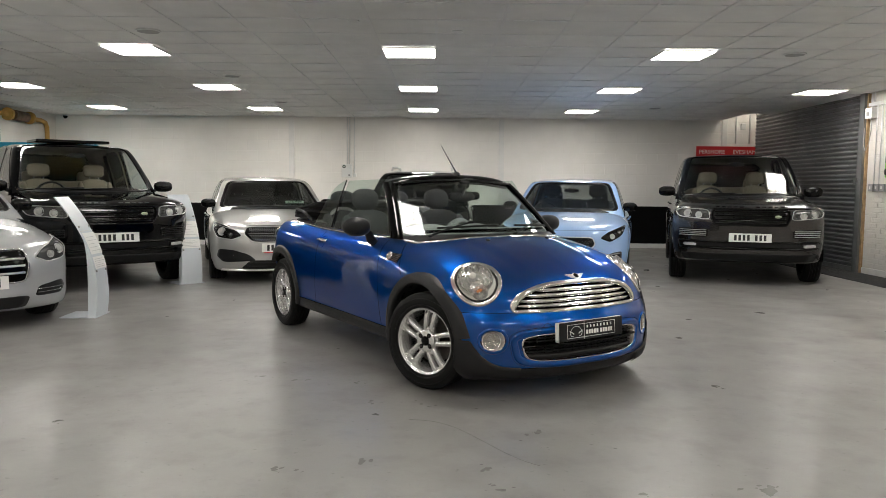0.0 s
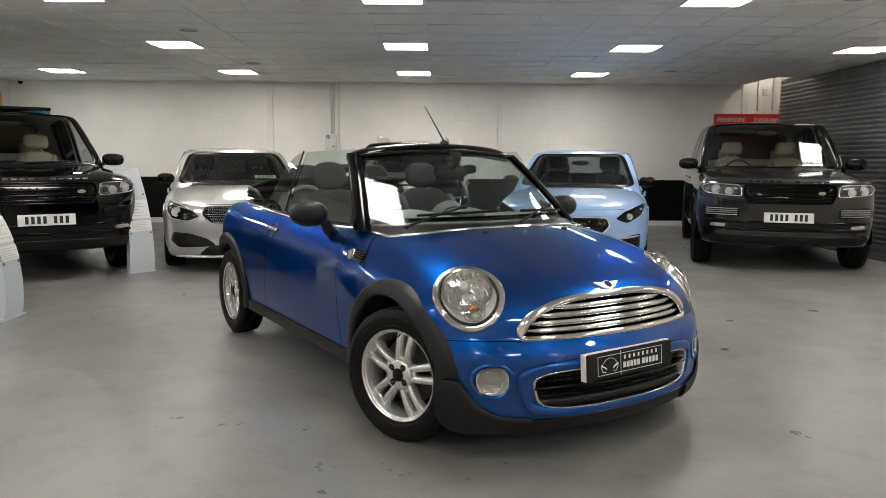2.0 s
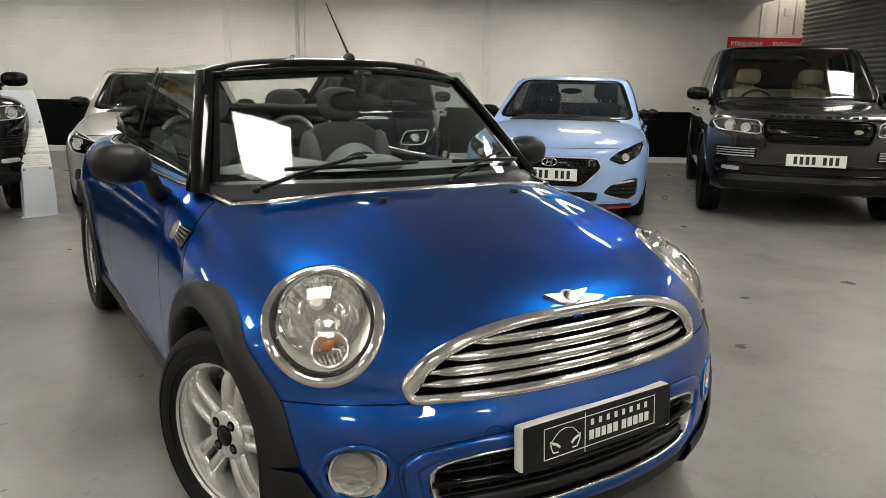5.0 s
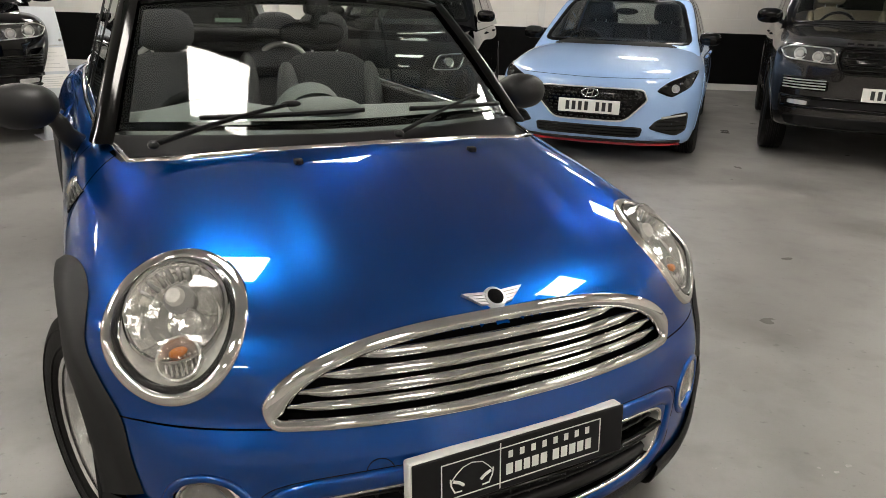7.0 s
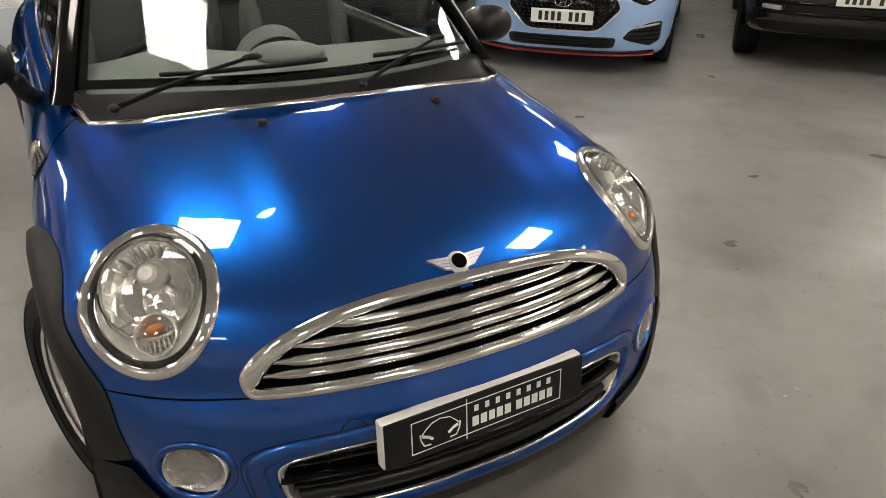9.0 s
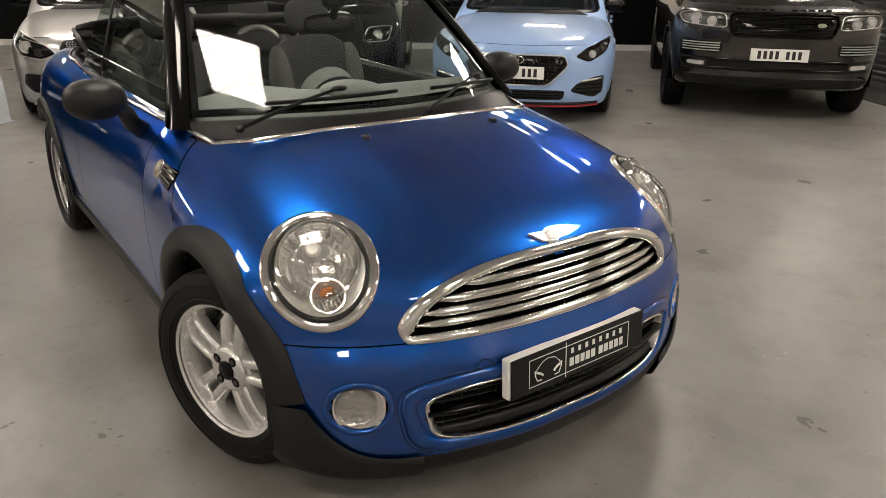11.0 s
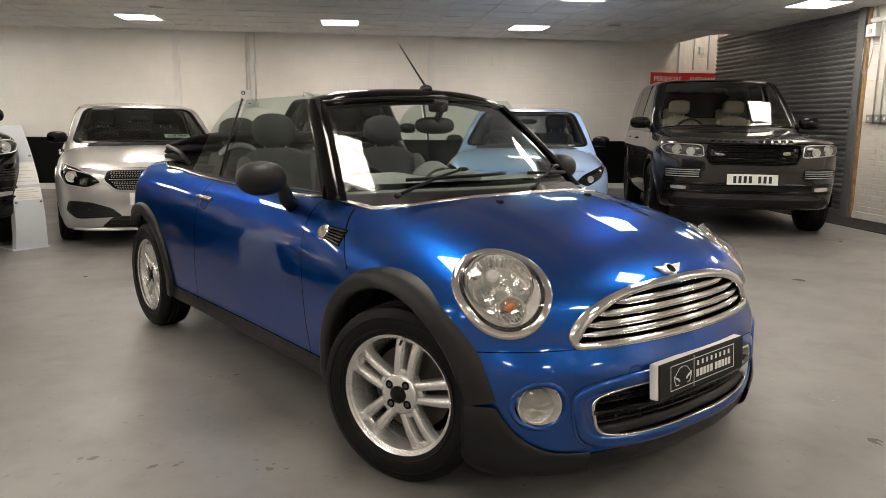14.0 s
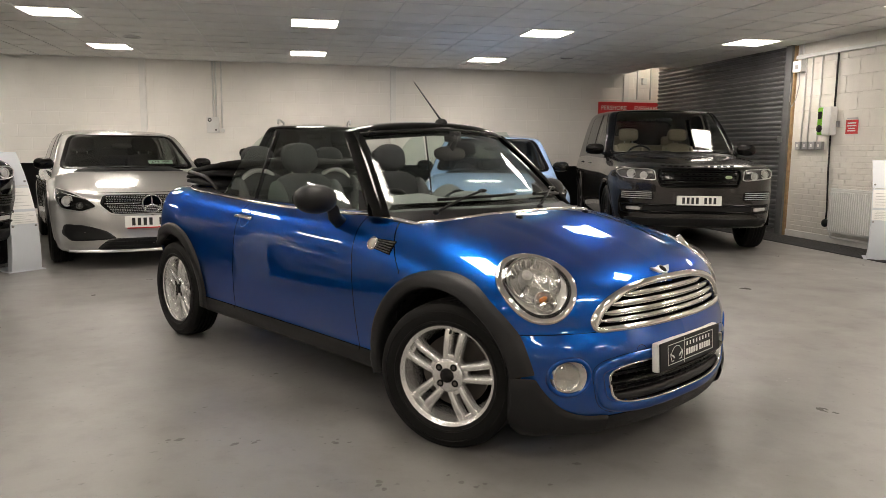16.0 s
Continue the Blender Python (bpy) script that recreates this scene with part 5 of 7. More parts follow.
# side windows, wound up
for s in (1, -1):
    def pane(name, label, x_of, top_of):
        nu, nv = 24, 10
        rows = []
        for i in range(nu):
            t = i / (nu - 1)
            for j in range(nv):
                v = j / (nv - 1)
                z = 0.925 + (top_of(t) - 0.925) * v
                y = 0.672 - 0.285 * (z - 0.93) - 0.06 * (z - 0.93) ** 2
                rows.append((x_of(t, v), s * y, z))
        part(name, patch(np.array(rows), (nu, nv)), SIDE_GLASS, mini, label, smooth=True)
    pane("door_window", "raised green-tinted door glass", lambda t, v: (-0.60 - 0.265 * v) * (1 - t) + (-1.645 + 0.06 * v) * t, lambda t: 1.318 - 0.012 * t)
    pane("quarter_window", "raised green-tinted quarter glass", lambda t, v: -1.665 + 0.053 * v - (0.40 - 0.053 * v * 0.3) * t, lambda t: 0.935 + 0.372 * (1 - t ** 2.0) ** 0.55)
    div = [(-1.655, s * 0.678, 0.93), (-1.63, s * 0.628, 1.12), (-1.600, s * 0.568, 1.312)]
    part("window_divider", tube(div, 0.0055, 8, flat=0.5), PLASTIC_BLACK, mini, smooth=True)
    # black triangle at the foot of the pillar
    tri = [(-0.60, s * 0.672, 0.925), (-0.70, s * 0.676, 0.925), (-0.735, s * 0.650, 1.02), (-0.70, s * 0.652, 1.01)]
    part("mirror_triangle", thick(patch(np.array([tri[0], tri[3], tri[1], tri[2]]), (2, 2)), 0.014), PLASTIC_BLACK, mini)

# ---- cabin
tub = boxes((-2.5, -0.35, -0.64, 0.64, 0.24, 0.28), (-2.5, -2.42, -0.62, 0.62, 0.28, 0.92), (-0.42, -0.36, -0.62, 0.62, 0.28, 0.88))
part("cabin_floor", tub, TRIM_DARK, mini, "dark carpeted cabin floor")
for s in (1, -1):
    y0, y1 = (0.60, 0.645) if s > 0 else (-0.645, -0.60)
    part("door_card", boxes((-2.42, -0.50, y0, y1, 0.28, 0.915), bevel=0.012), TRIM_DARK, mini, "dark inner door trim")
# dashboard
rows = []
for y in np.linspace(-0.62, 0.62, 31):
    hump = 0.035 * math.exp(-((y + 0.34) / 0.16) ** 2)
    edge = 0.17 * abs(y / 0.62) ** 2.2
    for x, z in ((-0.365 - edge, 0.918), (-0.50 - edge * 0.6, 0.945 + hump * 0.3), (-0.66, 0.958 + hump), (-0.78, 0.945 + hump), (-0.815, 0.88), (-0.80, 0.70), (-0.74, 0.55)):
        rows.append((x, y, z))
part("dashboard", thick(patch(np.array(rows), (31, 7)), 0.01), DASH, mini, "grey-green moulded dashboard", smooth=True, angle=60)
part("centre_speedometer", moved(lathe([(0.0, 0.0), (0.105, 0.0), (0.12, 0.012), (0.125, 0.03), (0.125, -0.05)], 36), pose(-0.80, 0, 0.90, 0, -70, 0)), DASH, mini, smooth=True, angle=40)
part("dash_pod", egg(0.11, 0.12, 0.035, Matrix.Translation((-0.62, 0.0, 0.962))), DASH, mini, smooth=True)
# steering wheel on its right-hand side
SW = pose(-0.93, -0.34, 0.83, 0, -65, 0)
ring = [SW @ Vector((0.182 * math.cos(a), 0.182 * math.sin(a), 0)) for a in np.linspace(0, math.tau, 40, endpoint=False)]
sw = part("steering_wheel", tube(ring, 0.016, 10, closed=True), PLASTIC_BLACK, mini, "black three-spoke steering wheel", smooth=True)
part("horn_pad", moved(egg(0.07, 0.08, 0.03), SW), PLASTIC_BLACK, sw, smooth=True)
for a in (0.2, math.pi - 0.2, -math.pi / 2):
    part("spoke", tube([SW @ Vector((0.05 * math.cos(a + math.pi / 2), 0.05 * math.sin(a + math.pi / 2), 0)), SW @ Vector((0.18 * math.cos(a + math.pi / 2), 0.18 * math.sin(a + math.pi / 2), 0))], 0.014, 8, flat=0.5), SATIN, sw, smooth=True)


def seat(parent, x, y, base_z, scale=1.0, cloth=CLOTH, side=CLOTH_GREY, rest="round", tilt=-14):
    m = pose(x, y, base_z, 0, tilt, 0)
    st = part("seat", cushion(-0.27 * scale, 0.27 * scale, -0.25 * scale, 0.25 * scale, -0.09, 0.10, pose(x, y, base_z + 0.04, 0, -6, 0)), cloth, parent, "cushioned seat with headrest", smooth=True)
    back = pose(x - 0.24 * scale, y, base_z + 0.06, 0, tilt, 0)
    part("backrest", cushion(-0.07, 0.07, -0.235 * scale, 0.235 * scale, 0.0, 0.56 * scale, back, 3.2), cloth, st, smooth=True)
    for s in (1, -1):
        part("bolster", egg(0.085, 0.05, 0.24 * scale, back @ Matrix.Translation((0.03, s * 0.20 * scale, 0.27 * scale)), 20, 14, 2.4), side, st, smooth=True)
    if rest == "round":
        part("headrest", egg(0.056, 0.118, 0.090, back @ Matrix.Translation((0.01, 0, 0.650 * scale)), 26, 18, 2.6), cloth, st, smooth=True)
    else:
        part("headrest", egg(0.055, 0.145, 0.095, back @ Matrix.Translation((0.01, 0, 0.685 * scale)), 26, 18, 4.0), cloth, st, smooth=True)
    for s in (1, -1):
        part("headrest_post", tube([back @ Vector((0.0, s * 0.06, 0.54 * scale)), back @ Vector((0.005, s * 0.06, 0.62 * scale))], 0.007, 8), SATIN, st)
    return st


for y in (-0.35, 0.35):
    seat(mini, -1.32, y, 0.46)
    seat(mini, -2.02, y * 0.8, 0.52, 0.86, tilt=-10)
part("centre_console", boxes((-1.9, -0.75, -0.085, 0.085, 0.28, 0.56), bevel=0.02), TRIM_DARK, mini)
part("handbrake", tube([(-1.25, 0, 0.55), (-1.10, 0, 0.60), (-1.02, 0, 0.66)], 0.018, 8), PLASTIC_BLACK, mini, smooth=True)
# roll hoops behind the rear seats
for y in (-0.30, 0.30):
    pts = [(-2.27, y + 0.14 * math.cos(a), 0.93 + 0.135 * math.sin(a)) for a in np.linspace(0, math.pi, 20)]
    pts = [(-2.27, y + 0.14, 0.80)] + pts + [(-2.27, y - 0.14, 0.80)]
    part("roll_hoop", tube(pts, 0.017, 10), SATIN, mini, "satin silver roll hoop", smooth=True)
# rear-view mirror
rv = part("rear_view_mirror", egg(0.022, 0.115, 0.040, pose(-0.800, 0.02, 1.190, 0, -8, 0), 28, 18, 2.6), PLASTIC_BLACK, mini, "black oval rear-view mirror", smooth=True)
part("mirror_stem", tube([(-0.800, 0.02, 1.200), (-0.770, 0.025, 1.25), (-0.765, 0.03, 1.29)], 0.016, 8), PLASTIC_BLACK, rv, smooth=True)
part("sensor_pod", cushion(-0.825, -0.755, -0.01, 0.07, 1.250, 1.312), PLASTIC_BLACK, rv, smooth=True)

# folded fabric roof behind the rear seats
stack = None
for k, (x0, x1, z0, z1, w, lean) in enumerate(((-2.78, -2.34, 0.950, 1.010, 0.585, 2), (-2.82, -2.28, 1.005, 1.058, 0.575, -4), (-2.84, -2.18, 1.052, 1.100, 0.565, -8))):
    rows = []
    nu, nv = 40, 20
    for i in range(nu):
        y = -w + 2 * w * i / (nu - 1)
        e = (abs(y) / w) ** 6
        for j in range(nv):
            a = math.tau * j / (nv - 1)
            x = (x0 + x1) / 2 + (x1 - x0) / 2 * (1 - 0.25 * e) * math.copysign(abs(math.cos(a)) ** 0.45, math.cos(a))
            z = (z0 + z1) / 2 + (z1 - z0) / 2 * (1 - 0.5 * e) * math.copysign(abs(math.sin(a)) ** 0.5, math.sin(a))
            z += math.tan(radians(lean)) * -(x - (x0 + x1) / 2) + 0.010 * noise.noise((x * 9, y * 5 + k * 3, z * 9)) + 0.006 * math.sin(x * 30 + y * 2)
            rows.append((x + 0.012 * noise.noise((y * 6, k, 2.0)), y, z))
    bm = patch(np.array(rows), (nu, nv))
    bmesh.ops.remove_doubles(bm, verts=bm.verts, dist=1e-4)
    bmesh.ops.holes_fill(bm, edges=[e for e in bm.edges if e.is_boundary])
    bmesh.ops.recalc_face_normals(bm, faces=bm.faces)
    if stack is None:
        stack = part("folded_roof", bm, CANVAS, mini, "folded black canvas roof", smooth=True)
    else:
        part("roof_fold", bm, CANVAS, stack, smooth=True)
for s in (1, -1):
    part("roof_linkage", tube([(-2.26, s * 0.60, 0.95), (-2.40, s * 0.605, 1.02), (-2.70, s * 0.58, 1.05)], 0.012, 8, flat=0.4), PLASTIC_BLACK, mini, smooth=True)
part("rear_deck", boxes((-2.62, -2.2, -0.60, 0.60, 0.90, 0.945), bevel=0.01), TRIM_DARK, mini)

# ---------------------------------------------------------------- the other cars


def outline(keys, n=8, r=0.075):
    """A closed soft-cornered outline through corner points."""
    pts = []
    K = np.array(keys, float)
    m = len(K)
    for i in range(m):
        a, b, c = K[i - 1], K[i], K[(i + 1) % m]
        p0, p1 = b + (a - b) * min(0.22, r / np.linalg.norm(a - b)), b + (c - b) * min(0.22, r / np.linalg.norm(c - b))
        for t in np.linspace(0, 1, 4):
            pts.append((1 - t) ** 2 * p0 + 2 * t * (1 - t) * b + t * t * p1)
        q0, q1 = p1, c + (b - c) * min(0.22, r / np.linalg.norm(b - c))
        for t in np.linspace(0, 1, n)[1:-1]:
            pts.append(q0 + (q1 - q0) * t)
    return np.array(pts)


def spread(f, pts, axis, s=1):
    """2D outline points to the skin: from ahead ('x', pts are y, z), from the side ('y', pts are x, z), from above ('z', pts are x, y), from behind ('b')."""
    pts = np.atleast_2d(pts)
    n = len(pts)
    if axis == "x":
        return cast(f, np.stack([np.full(n, 2.0), pts[:, 0], pts[:, 1]], -1), (-1, 0, 0), 6.0)
    if axis == "b":
        return cast(f, np.stack([np.full(n, -6.0), pts[:, 0], pts[:, 1]], -1), (1, 0, 0), 6.0)
    if axis == "y":
        return cast(f, np.stack([pts[:, 0], np.full(n, s * 1.6), pts[:, 1]], -1), (0, -s, 0), 1.6)
    return cast(f, np.stack([pts[:, 0], pts[:, 1], np.full(n, 2.5)], -1), (0, 0, -1), 2.5)


def blob(f, out, axis="x", s=1, lift=0.003, dome=0.0, rim=0.012, rings=7):
    """A filled panel that lies on the skin within an outline, with an edge that runs into it."""
    c = out.mean(0)
    n = len(out)
    G = []
    for rho in np.linspace(0.02, 1, rings):
        p = spread(f, c + (out - c) * rho, axis, s)
        G.append(p + normals(f, p) * (lift + dome * (1 - rho ** 2)))
    p = spread(f, out, axis, s)
    G.append(p - normals(f, p) * rim)
    bm = patch(np.swapaxes(np.array(G), 0, 1), (n, rings + 1), True)
    bmesh.ops.recalc_face_normals(bm, faces=bm.faces)
    return bm


def inside(out, x, y):
    """Which points lie within an outline."""
    a, b = np.ravel(x), np.ravel(y)
    res = np.zeros(a.shape, bool)
    for p, q in zip(out, np.roll(out, -1, 0)):
        cond = (p[1] > b) != (q[1] > b)
        with np.errstate(divide="ignore", invalid="ignore"):
            res ^= cond & (a < (q[0] - p[0]) * (b - p[1]) / (q[1] - p[1] + 1e-12) + p[0])
    return res.reshape(np.shape(x))


def line_band(f, pts, axis, width, height, s=1, back=0.0, closed=False, sink=0.006):
    p = spread(f, np.array(pts), axis, s)
    n = normals(f, p)
    return band(p - n * back, n, width, height, closed, sink=sink)


def mirror2(out):
    return out * np.array([-1, 1])


def build_car(name, label, paint, spec, m, seats=CLOTH, glass=DARK_GLASS, wheel_style="ten", wheel_mat=DARK_ALLOY):
    """A closed car from the curves in spec; the front details are added by the caller."""
    car = thing(name, label, "car", m)
    S = spec
    nose, plan, top, wide, tumble = (curve(*S[k]) for k in ("nose", "plan", "top", "wide", "tumble"))
    crown = curve(*S["crown"])
    tail, wb, r = S["tail"], S["wb"], S["tyre"]

    def body(x, y, z):
        a = np.abs(y)
        back = (tail + 0.10 * (z - 0.7) ** 2 + plan(a) * 0.8) - x
        return smax(0.02, x - (nose(z) - plan(a)), a - (wide(x) - tumble(z)), z - (top(x) - crown(a)), back, S["floor"] - z)

    zb, zr = S["belt"], S["roof"]
    x0, x1, x2, x3 = S["cab"]
    roof = curve((x3, zr - 0.10), (x2, zr - 0.035), ((x1 + x2) / 2, zr), (x1, zr - 0.045), (x0, zr - 0.10))

    def cab(x, y, z):
        a = np.abs(y)
        wsx = x0 + (x1 - x0) * (z - zb) / (zr - zb) - S.get("bow", 0.10) * (a / 0.7) ** 2 + S.get("bulge", 0.0) * np.sin(np.pi * np.clip((z - zb) / (zr - zb), 0, 1))
        bkx = x3 + (x2 - x3) * (z - zb) / (zr - zb) + 0.06 * (a / 0.7) ** 2
        half = S["half"] - S["lean"] * (z - zb) - 0.05 * np.clip((z - zb) / (zr - zb), 0, 1) ** 4
        return smax(0.020, (x - wsx) * 0.75, (bkx - x) * 0.8, a - half, z - (roof(x) - 0.035 * (a / 0.7) ** 2), zb - 0.12 - z)

    def in_arch(x, z, ax, k):
        return (x - ax) ** 2 + (z - r) ** 2 < k * k

    P, Q = shell(body, -wb + 0.3, -0.35, S["mid"], 90, 190, 46)
    holes = S.get("holes", ())

    def keep(x, y, z):
        k = ~((np.abs(y) > 0.45) & (in_arch(x, z, 0, r + 0.055) | in_arch(x, z, -wb, r + 0.055)) & (z < S["mid"] + 0.35))
        k &= ~((np.abs(y) < S["half"] - 0.06) & (z > zb - 0.10) & (x < x0 - 0.04) & (x > x3 + 0.1))
        for o in holes:
            k &= ~((x > 0.2) & inside(o, y, z))
        return k

    skin = mesh_bm(P, Q, keep)
    gx = S["gaps"]
    for x in gx:
        gap(skin, (x, 0, 0), (1, 0, 0.03), 0.006, lambda c: abs(c.x - x) < 0.2 and c.z > 0.30 and abs(c.y) > 0.5)
    part("body", skin, paint, car, smooth=True)
    Pl, Ql = shell(lambda x, y, z: body(x, y, z) + 0.05, -wb + 0.3, -0.35, S["mid"], 30, 70, 14)
    part("liner", mesh_bm(Pl, Ql, lambda x, y, z: ~((np.abs(y) > 0.45) & (in_arch(x, z, 0, r + 0.04) | in_arch(x, z, -wb, r + 0.04)))
                          & ~((np.abs(y) < S["half"] - 0.05) & (z > zb - 0.16) & (x < x0 + 0.1) & (x > x3))), DARK, car)
    # cabin with its window openings
    h = zr - zb

    def fw(t, k):  # half width at the height share t
        return S["half"] - S["lean"] * h * t - k

    wt = 0.89 if seats is CREAM else 0.83
    wso = outline([(-fw(0, 0.085), zb + 0.035), (fw(0, 0.085), zb + 0.035), (fw(0.92, 0.10), zb + h * wt), (-fw(0.92, 0.10), zb + h * wt)])
    bko = outline([(-fw(0, 0.14), zb + 0.10), (fw(0, 0.14), zb + 0.10), (fw(0.9, 0.14), zb + h * 0.84), (-fw(0.9, 0.14), zb + h * 0.84)])
    a_top, b_x, c_x = x1 - 0.09, S["pillars"][0], S["pillars"][1]
    side1 = outline([(x0 - 0.26, zb + 0.03), (b_x + 0.04, zb + 0.03), (b_x + 0.05, zb + h * 0.86), (a_top - 0.10, zb + h * 0.85)])
    side2 = outline([(b_x - 0.04, zb + 0.03), (c_x, zb + 0.04), (c_x + S.get("rake", 0.14), zb + h * 0.83), (b_x - 0.04, zb + h * 0.86)])
    Pc, Qc = shell(cab, x3 + 0.7, x0 - 0.75, zb + 0.15, 70, 170, 44)

    def keep_cab(x, y, z):
        k = z > zb - 0.06
        k &= ~((x > x1 - 0.30) & inside(wso, y, z))
        k &= ~((x < x2 + 0.35) & inside(bko, y, z) & (np.abs(y) < S["half"] - 0.14))
        sd = np.abs(y) > S["half"] - S["lean"] * h - 0.10
        k &= ~(sd & (inside(side1, x, z) | inside(side2, x, z)) & (np.abs(y) > np.where(x > x1 - 0.2, 0.55, 0.4)))
        return k

    part("roof", mesh_bm(Pc, Qc, keep_cab), S.get("roof_mat", paint), car, smooth=True)
    Pi, Qi = shell(lambda x, y, z: cab(x, y, z) + 0.035, x3 + 0.7, x0 - 0.75, zb + 0.15, 50, 130, 34)
    part("roof_lining", mesh_bm(Pi, Qi, lambda x, y, z: keep_cab(x, y, z) & (z > zb + 0.02)), LINING if seats is CREAM else LINING_DARK, car, smooth=True)
    wsp = spread(cab, wso, "x")
    wn = normals(cab, wsp)
    win = part("windscreen", blob(cab, wso, "x", lift=0.004, rim=-0.004), glass, car, "dark reflective windscreen", smooth=True)
    part("windscreen_border", band(wsp, wn, 0.032 if seats is CREAM else 0.055, 0.007), GLOSS_BLACK, win, smooth=True)
    bw = part("rear_window", blob(cab, bko, "b", lift=0.004, rim=-0.004), REAR_GLASS if paint in (GREY_CAR, BLACK_CAR, SILVER) else glass, car, smooth=True)
    bp = spread(cab, bko, "b")
    part("window_border", band(bp, normals(cab, bp), 0.06, 0.006), GLOSS_BLACK, bw, smooth=True)
    for s in (1, -1):
        for o in (side1, side2):
            w = part("side_window", blob(cab, o, "y", s, lift=0.004, rim=-0.004), REAR_GLASS if seats is CREAM and o is side2 else glass, car, smooth=True)
            wp = spread(cab, o, "y", s)
            part("window_border", band(wp, normals(cab, wp), 0.045, 0.006), GLOSS_BLACK, w, smooth=True)
    # cabin floor, dash, seats
    part("cabin_floor", boxes((x3 + 0.3, x0 - 0.1, -S["half"] + 0.1, S["half"] - 0.1, S["floor"] + 0.14, S["floor"] + 0.18)), TRIM_DARK, car)
    part("dashboard", cushion(x0 - 0.62, x0 + 0.02, -S["half"] + 0.12, S["half"] - 0.12, zb - 0.34, zb + 0.055), TRIM_DARK, car, smooth=True)
    sx = x0 - 1.15
    for y in (-0.37, 0.37):
        seat(car, sx, y, zb - 0.42, 1.0, seats, seats, "flat")
    part("rear_bench", cushion(sx - 1.05, sx - 0.83, -S["half"] + 0.16, S["half"] - 0.16, zb - 0.45, zb + 0.16), seats, car, smooth=True)
    for y in (-0.38, 0.38):
        part("rear_headrest", cushion(sx - 1.02, sx - 0.90, y - 0.13, y + 0.13, zb + 0.14, zb + 0.30), seats, car, smooth=True)
    rm = pose(x0 - 0.60, -0.37, zb - 0.03, 0, -65, 0)
    part("steering_wheel", tube([rm @ Vector((0.18 * math.cos(a), 0.18 * math.sin(a), 0)) for a in np.linspace(0, math.tau, 28, endpoint=False)], 0.015, 8, closed=True), PLASTIC_BLACK, car, smooth=True)
    part("rear_view_mirror", egg(0.02, 0.12, 0.035, pose(x1 + 0.09, 0, zr - 0.20)), PLASTIC_BLACK, car, smooth=True)
    # arches, wheels
    for ax in (0, -wb):
        for s in (1, -1):
            a = np.linspace(-0.12, math.pi + 0.12, 40)
            pts = cast(body, np.stack([ax + (r + 0.065) * np.cos(a), np.full(40, s * 1.6), np.maximum(r + (r + 0.065) * np.sin(a), S["floor"] + 0.03)], -1), (0, -s, 0), 1.6)
            pts[:, 1] = s * np.maximum(np.where(np.abs(pts[:, 1]) > 1.3, 0, np.abs(pts[:, 1])), wide(ax) - 0.14)
            part("wheel_arch", band(pts, np.tile((0, s, 0.0), (40, 1)), 0.045, 0.006, False, sink=0.10), S.get("arch_mat", paint), car, smooth=True, angle=50)
            pr = lathe([(r + 0.05, 0.0), (r + 0.05, 0.30)], 30, "Y", -0.15, math.pi + 0.15)
            join(pr, lathe([(0.0, 0.30), (r + 0.05, 0.30)], 20, "Y", -0.15, math.pi + 0.15))
            yy = wide(ax) - 0.32 if s > 0 else -(wide(ax) - 0.02)
            part("wheel_arch_liner", moved(pr, Matrix.Translation((ax, float(yy), r))), DARK, car)
            wheel(car, pose(ax, s * (float(wide(ax)) - 0.115), r, 0, 0, 180 if s > 0 else 0), r, 0.225, S["rim"], wheel_style, wheel_mat, detail=False)
    # mirrors
    for s in (1, -1):
        c = Vector((x0 - 0.34, s * (S["half"] + S.get("mirror_out", 0.125)), zb + 0.085))
        mir = part("door_mirror", egg(0.075, 0.125, 0.075, Matrix.Translation(c), 24, 16, 2.8) if seats is CREAM else egg(0.066, 0.100, 0.064, Matrix.Translation(c), 24, 16, 2.8), S.get("mirror_mat", GLOSS_BLACK), car, "door mirror", smooth=True)
        part("mirror_arm", tube([c + Vector((0, -s * 0.10, -0.05)), c + Vector((0.02, -s * 0.17, -0.075))], 0.03, 8, flat=0.6), PLASTIC_BLACK, mir, smooth=True)
        for hx in S["handles"]:
            hz = zb - 0.12
            part("handle", line_band(body, [(hx + t, hz) for t in np.linspace(-0.10, 0.10, 7)], "y", 0.028, 0.02, s), paint, car, smooth=True)
    return car, body, cab


def headlamp(car, f, out, s, rounds, base=GLOSS_BLACK, brow=True):
    """A lamp on the front corner: dark bowl, clear cover, round projectors."""
    o = out if s > 0 else mirror2(out)
    lamp_x = part("headlamp", blob(f, o, "x", lift=0.004, rim=0.012), base, car, "clear headlamp with round projectors", smooth=True)
    for y, z, rad, mt in rounds:
        p = spread(f, [(s * y, z)], "x")
        n = normals(f, p)[0]
        n = Vector((n[0], n[1] * 0.5, n[2] * 0.3)).normalized()
        FM = Matrix.Translation(p[0] + np.array(n) * 0.003) @ n.to_track_quat("Z", "Y").to_matrix().to_4x4()
        part("projector", moved(lathe([(0.0, 0.020), (rad * 0.55, 0.015), (rad * 0.72, 0.004), (rad * 0.75, 0.010), (rad, 0.014), (rad * 1.04, -0.01)], 28), FM), mt, lamp_x, smooth=True, angle=40)
    if brow:
        pp = spread(f, o, "x")
        part("lamp_edge", band(pp + normals(f, pp) * 0.004, normals(f, pp), 0.010, 0.006), SATIN, lamp_x, smooth=True)
    return lamp_x


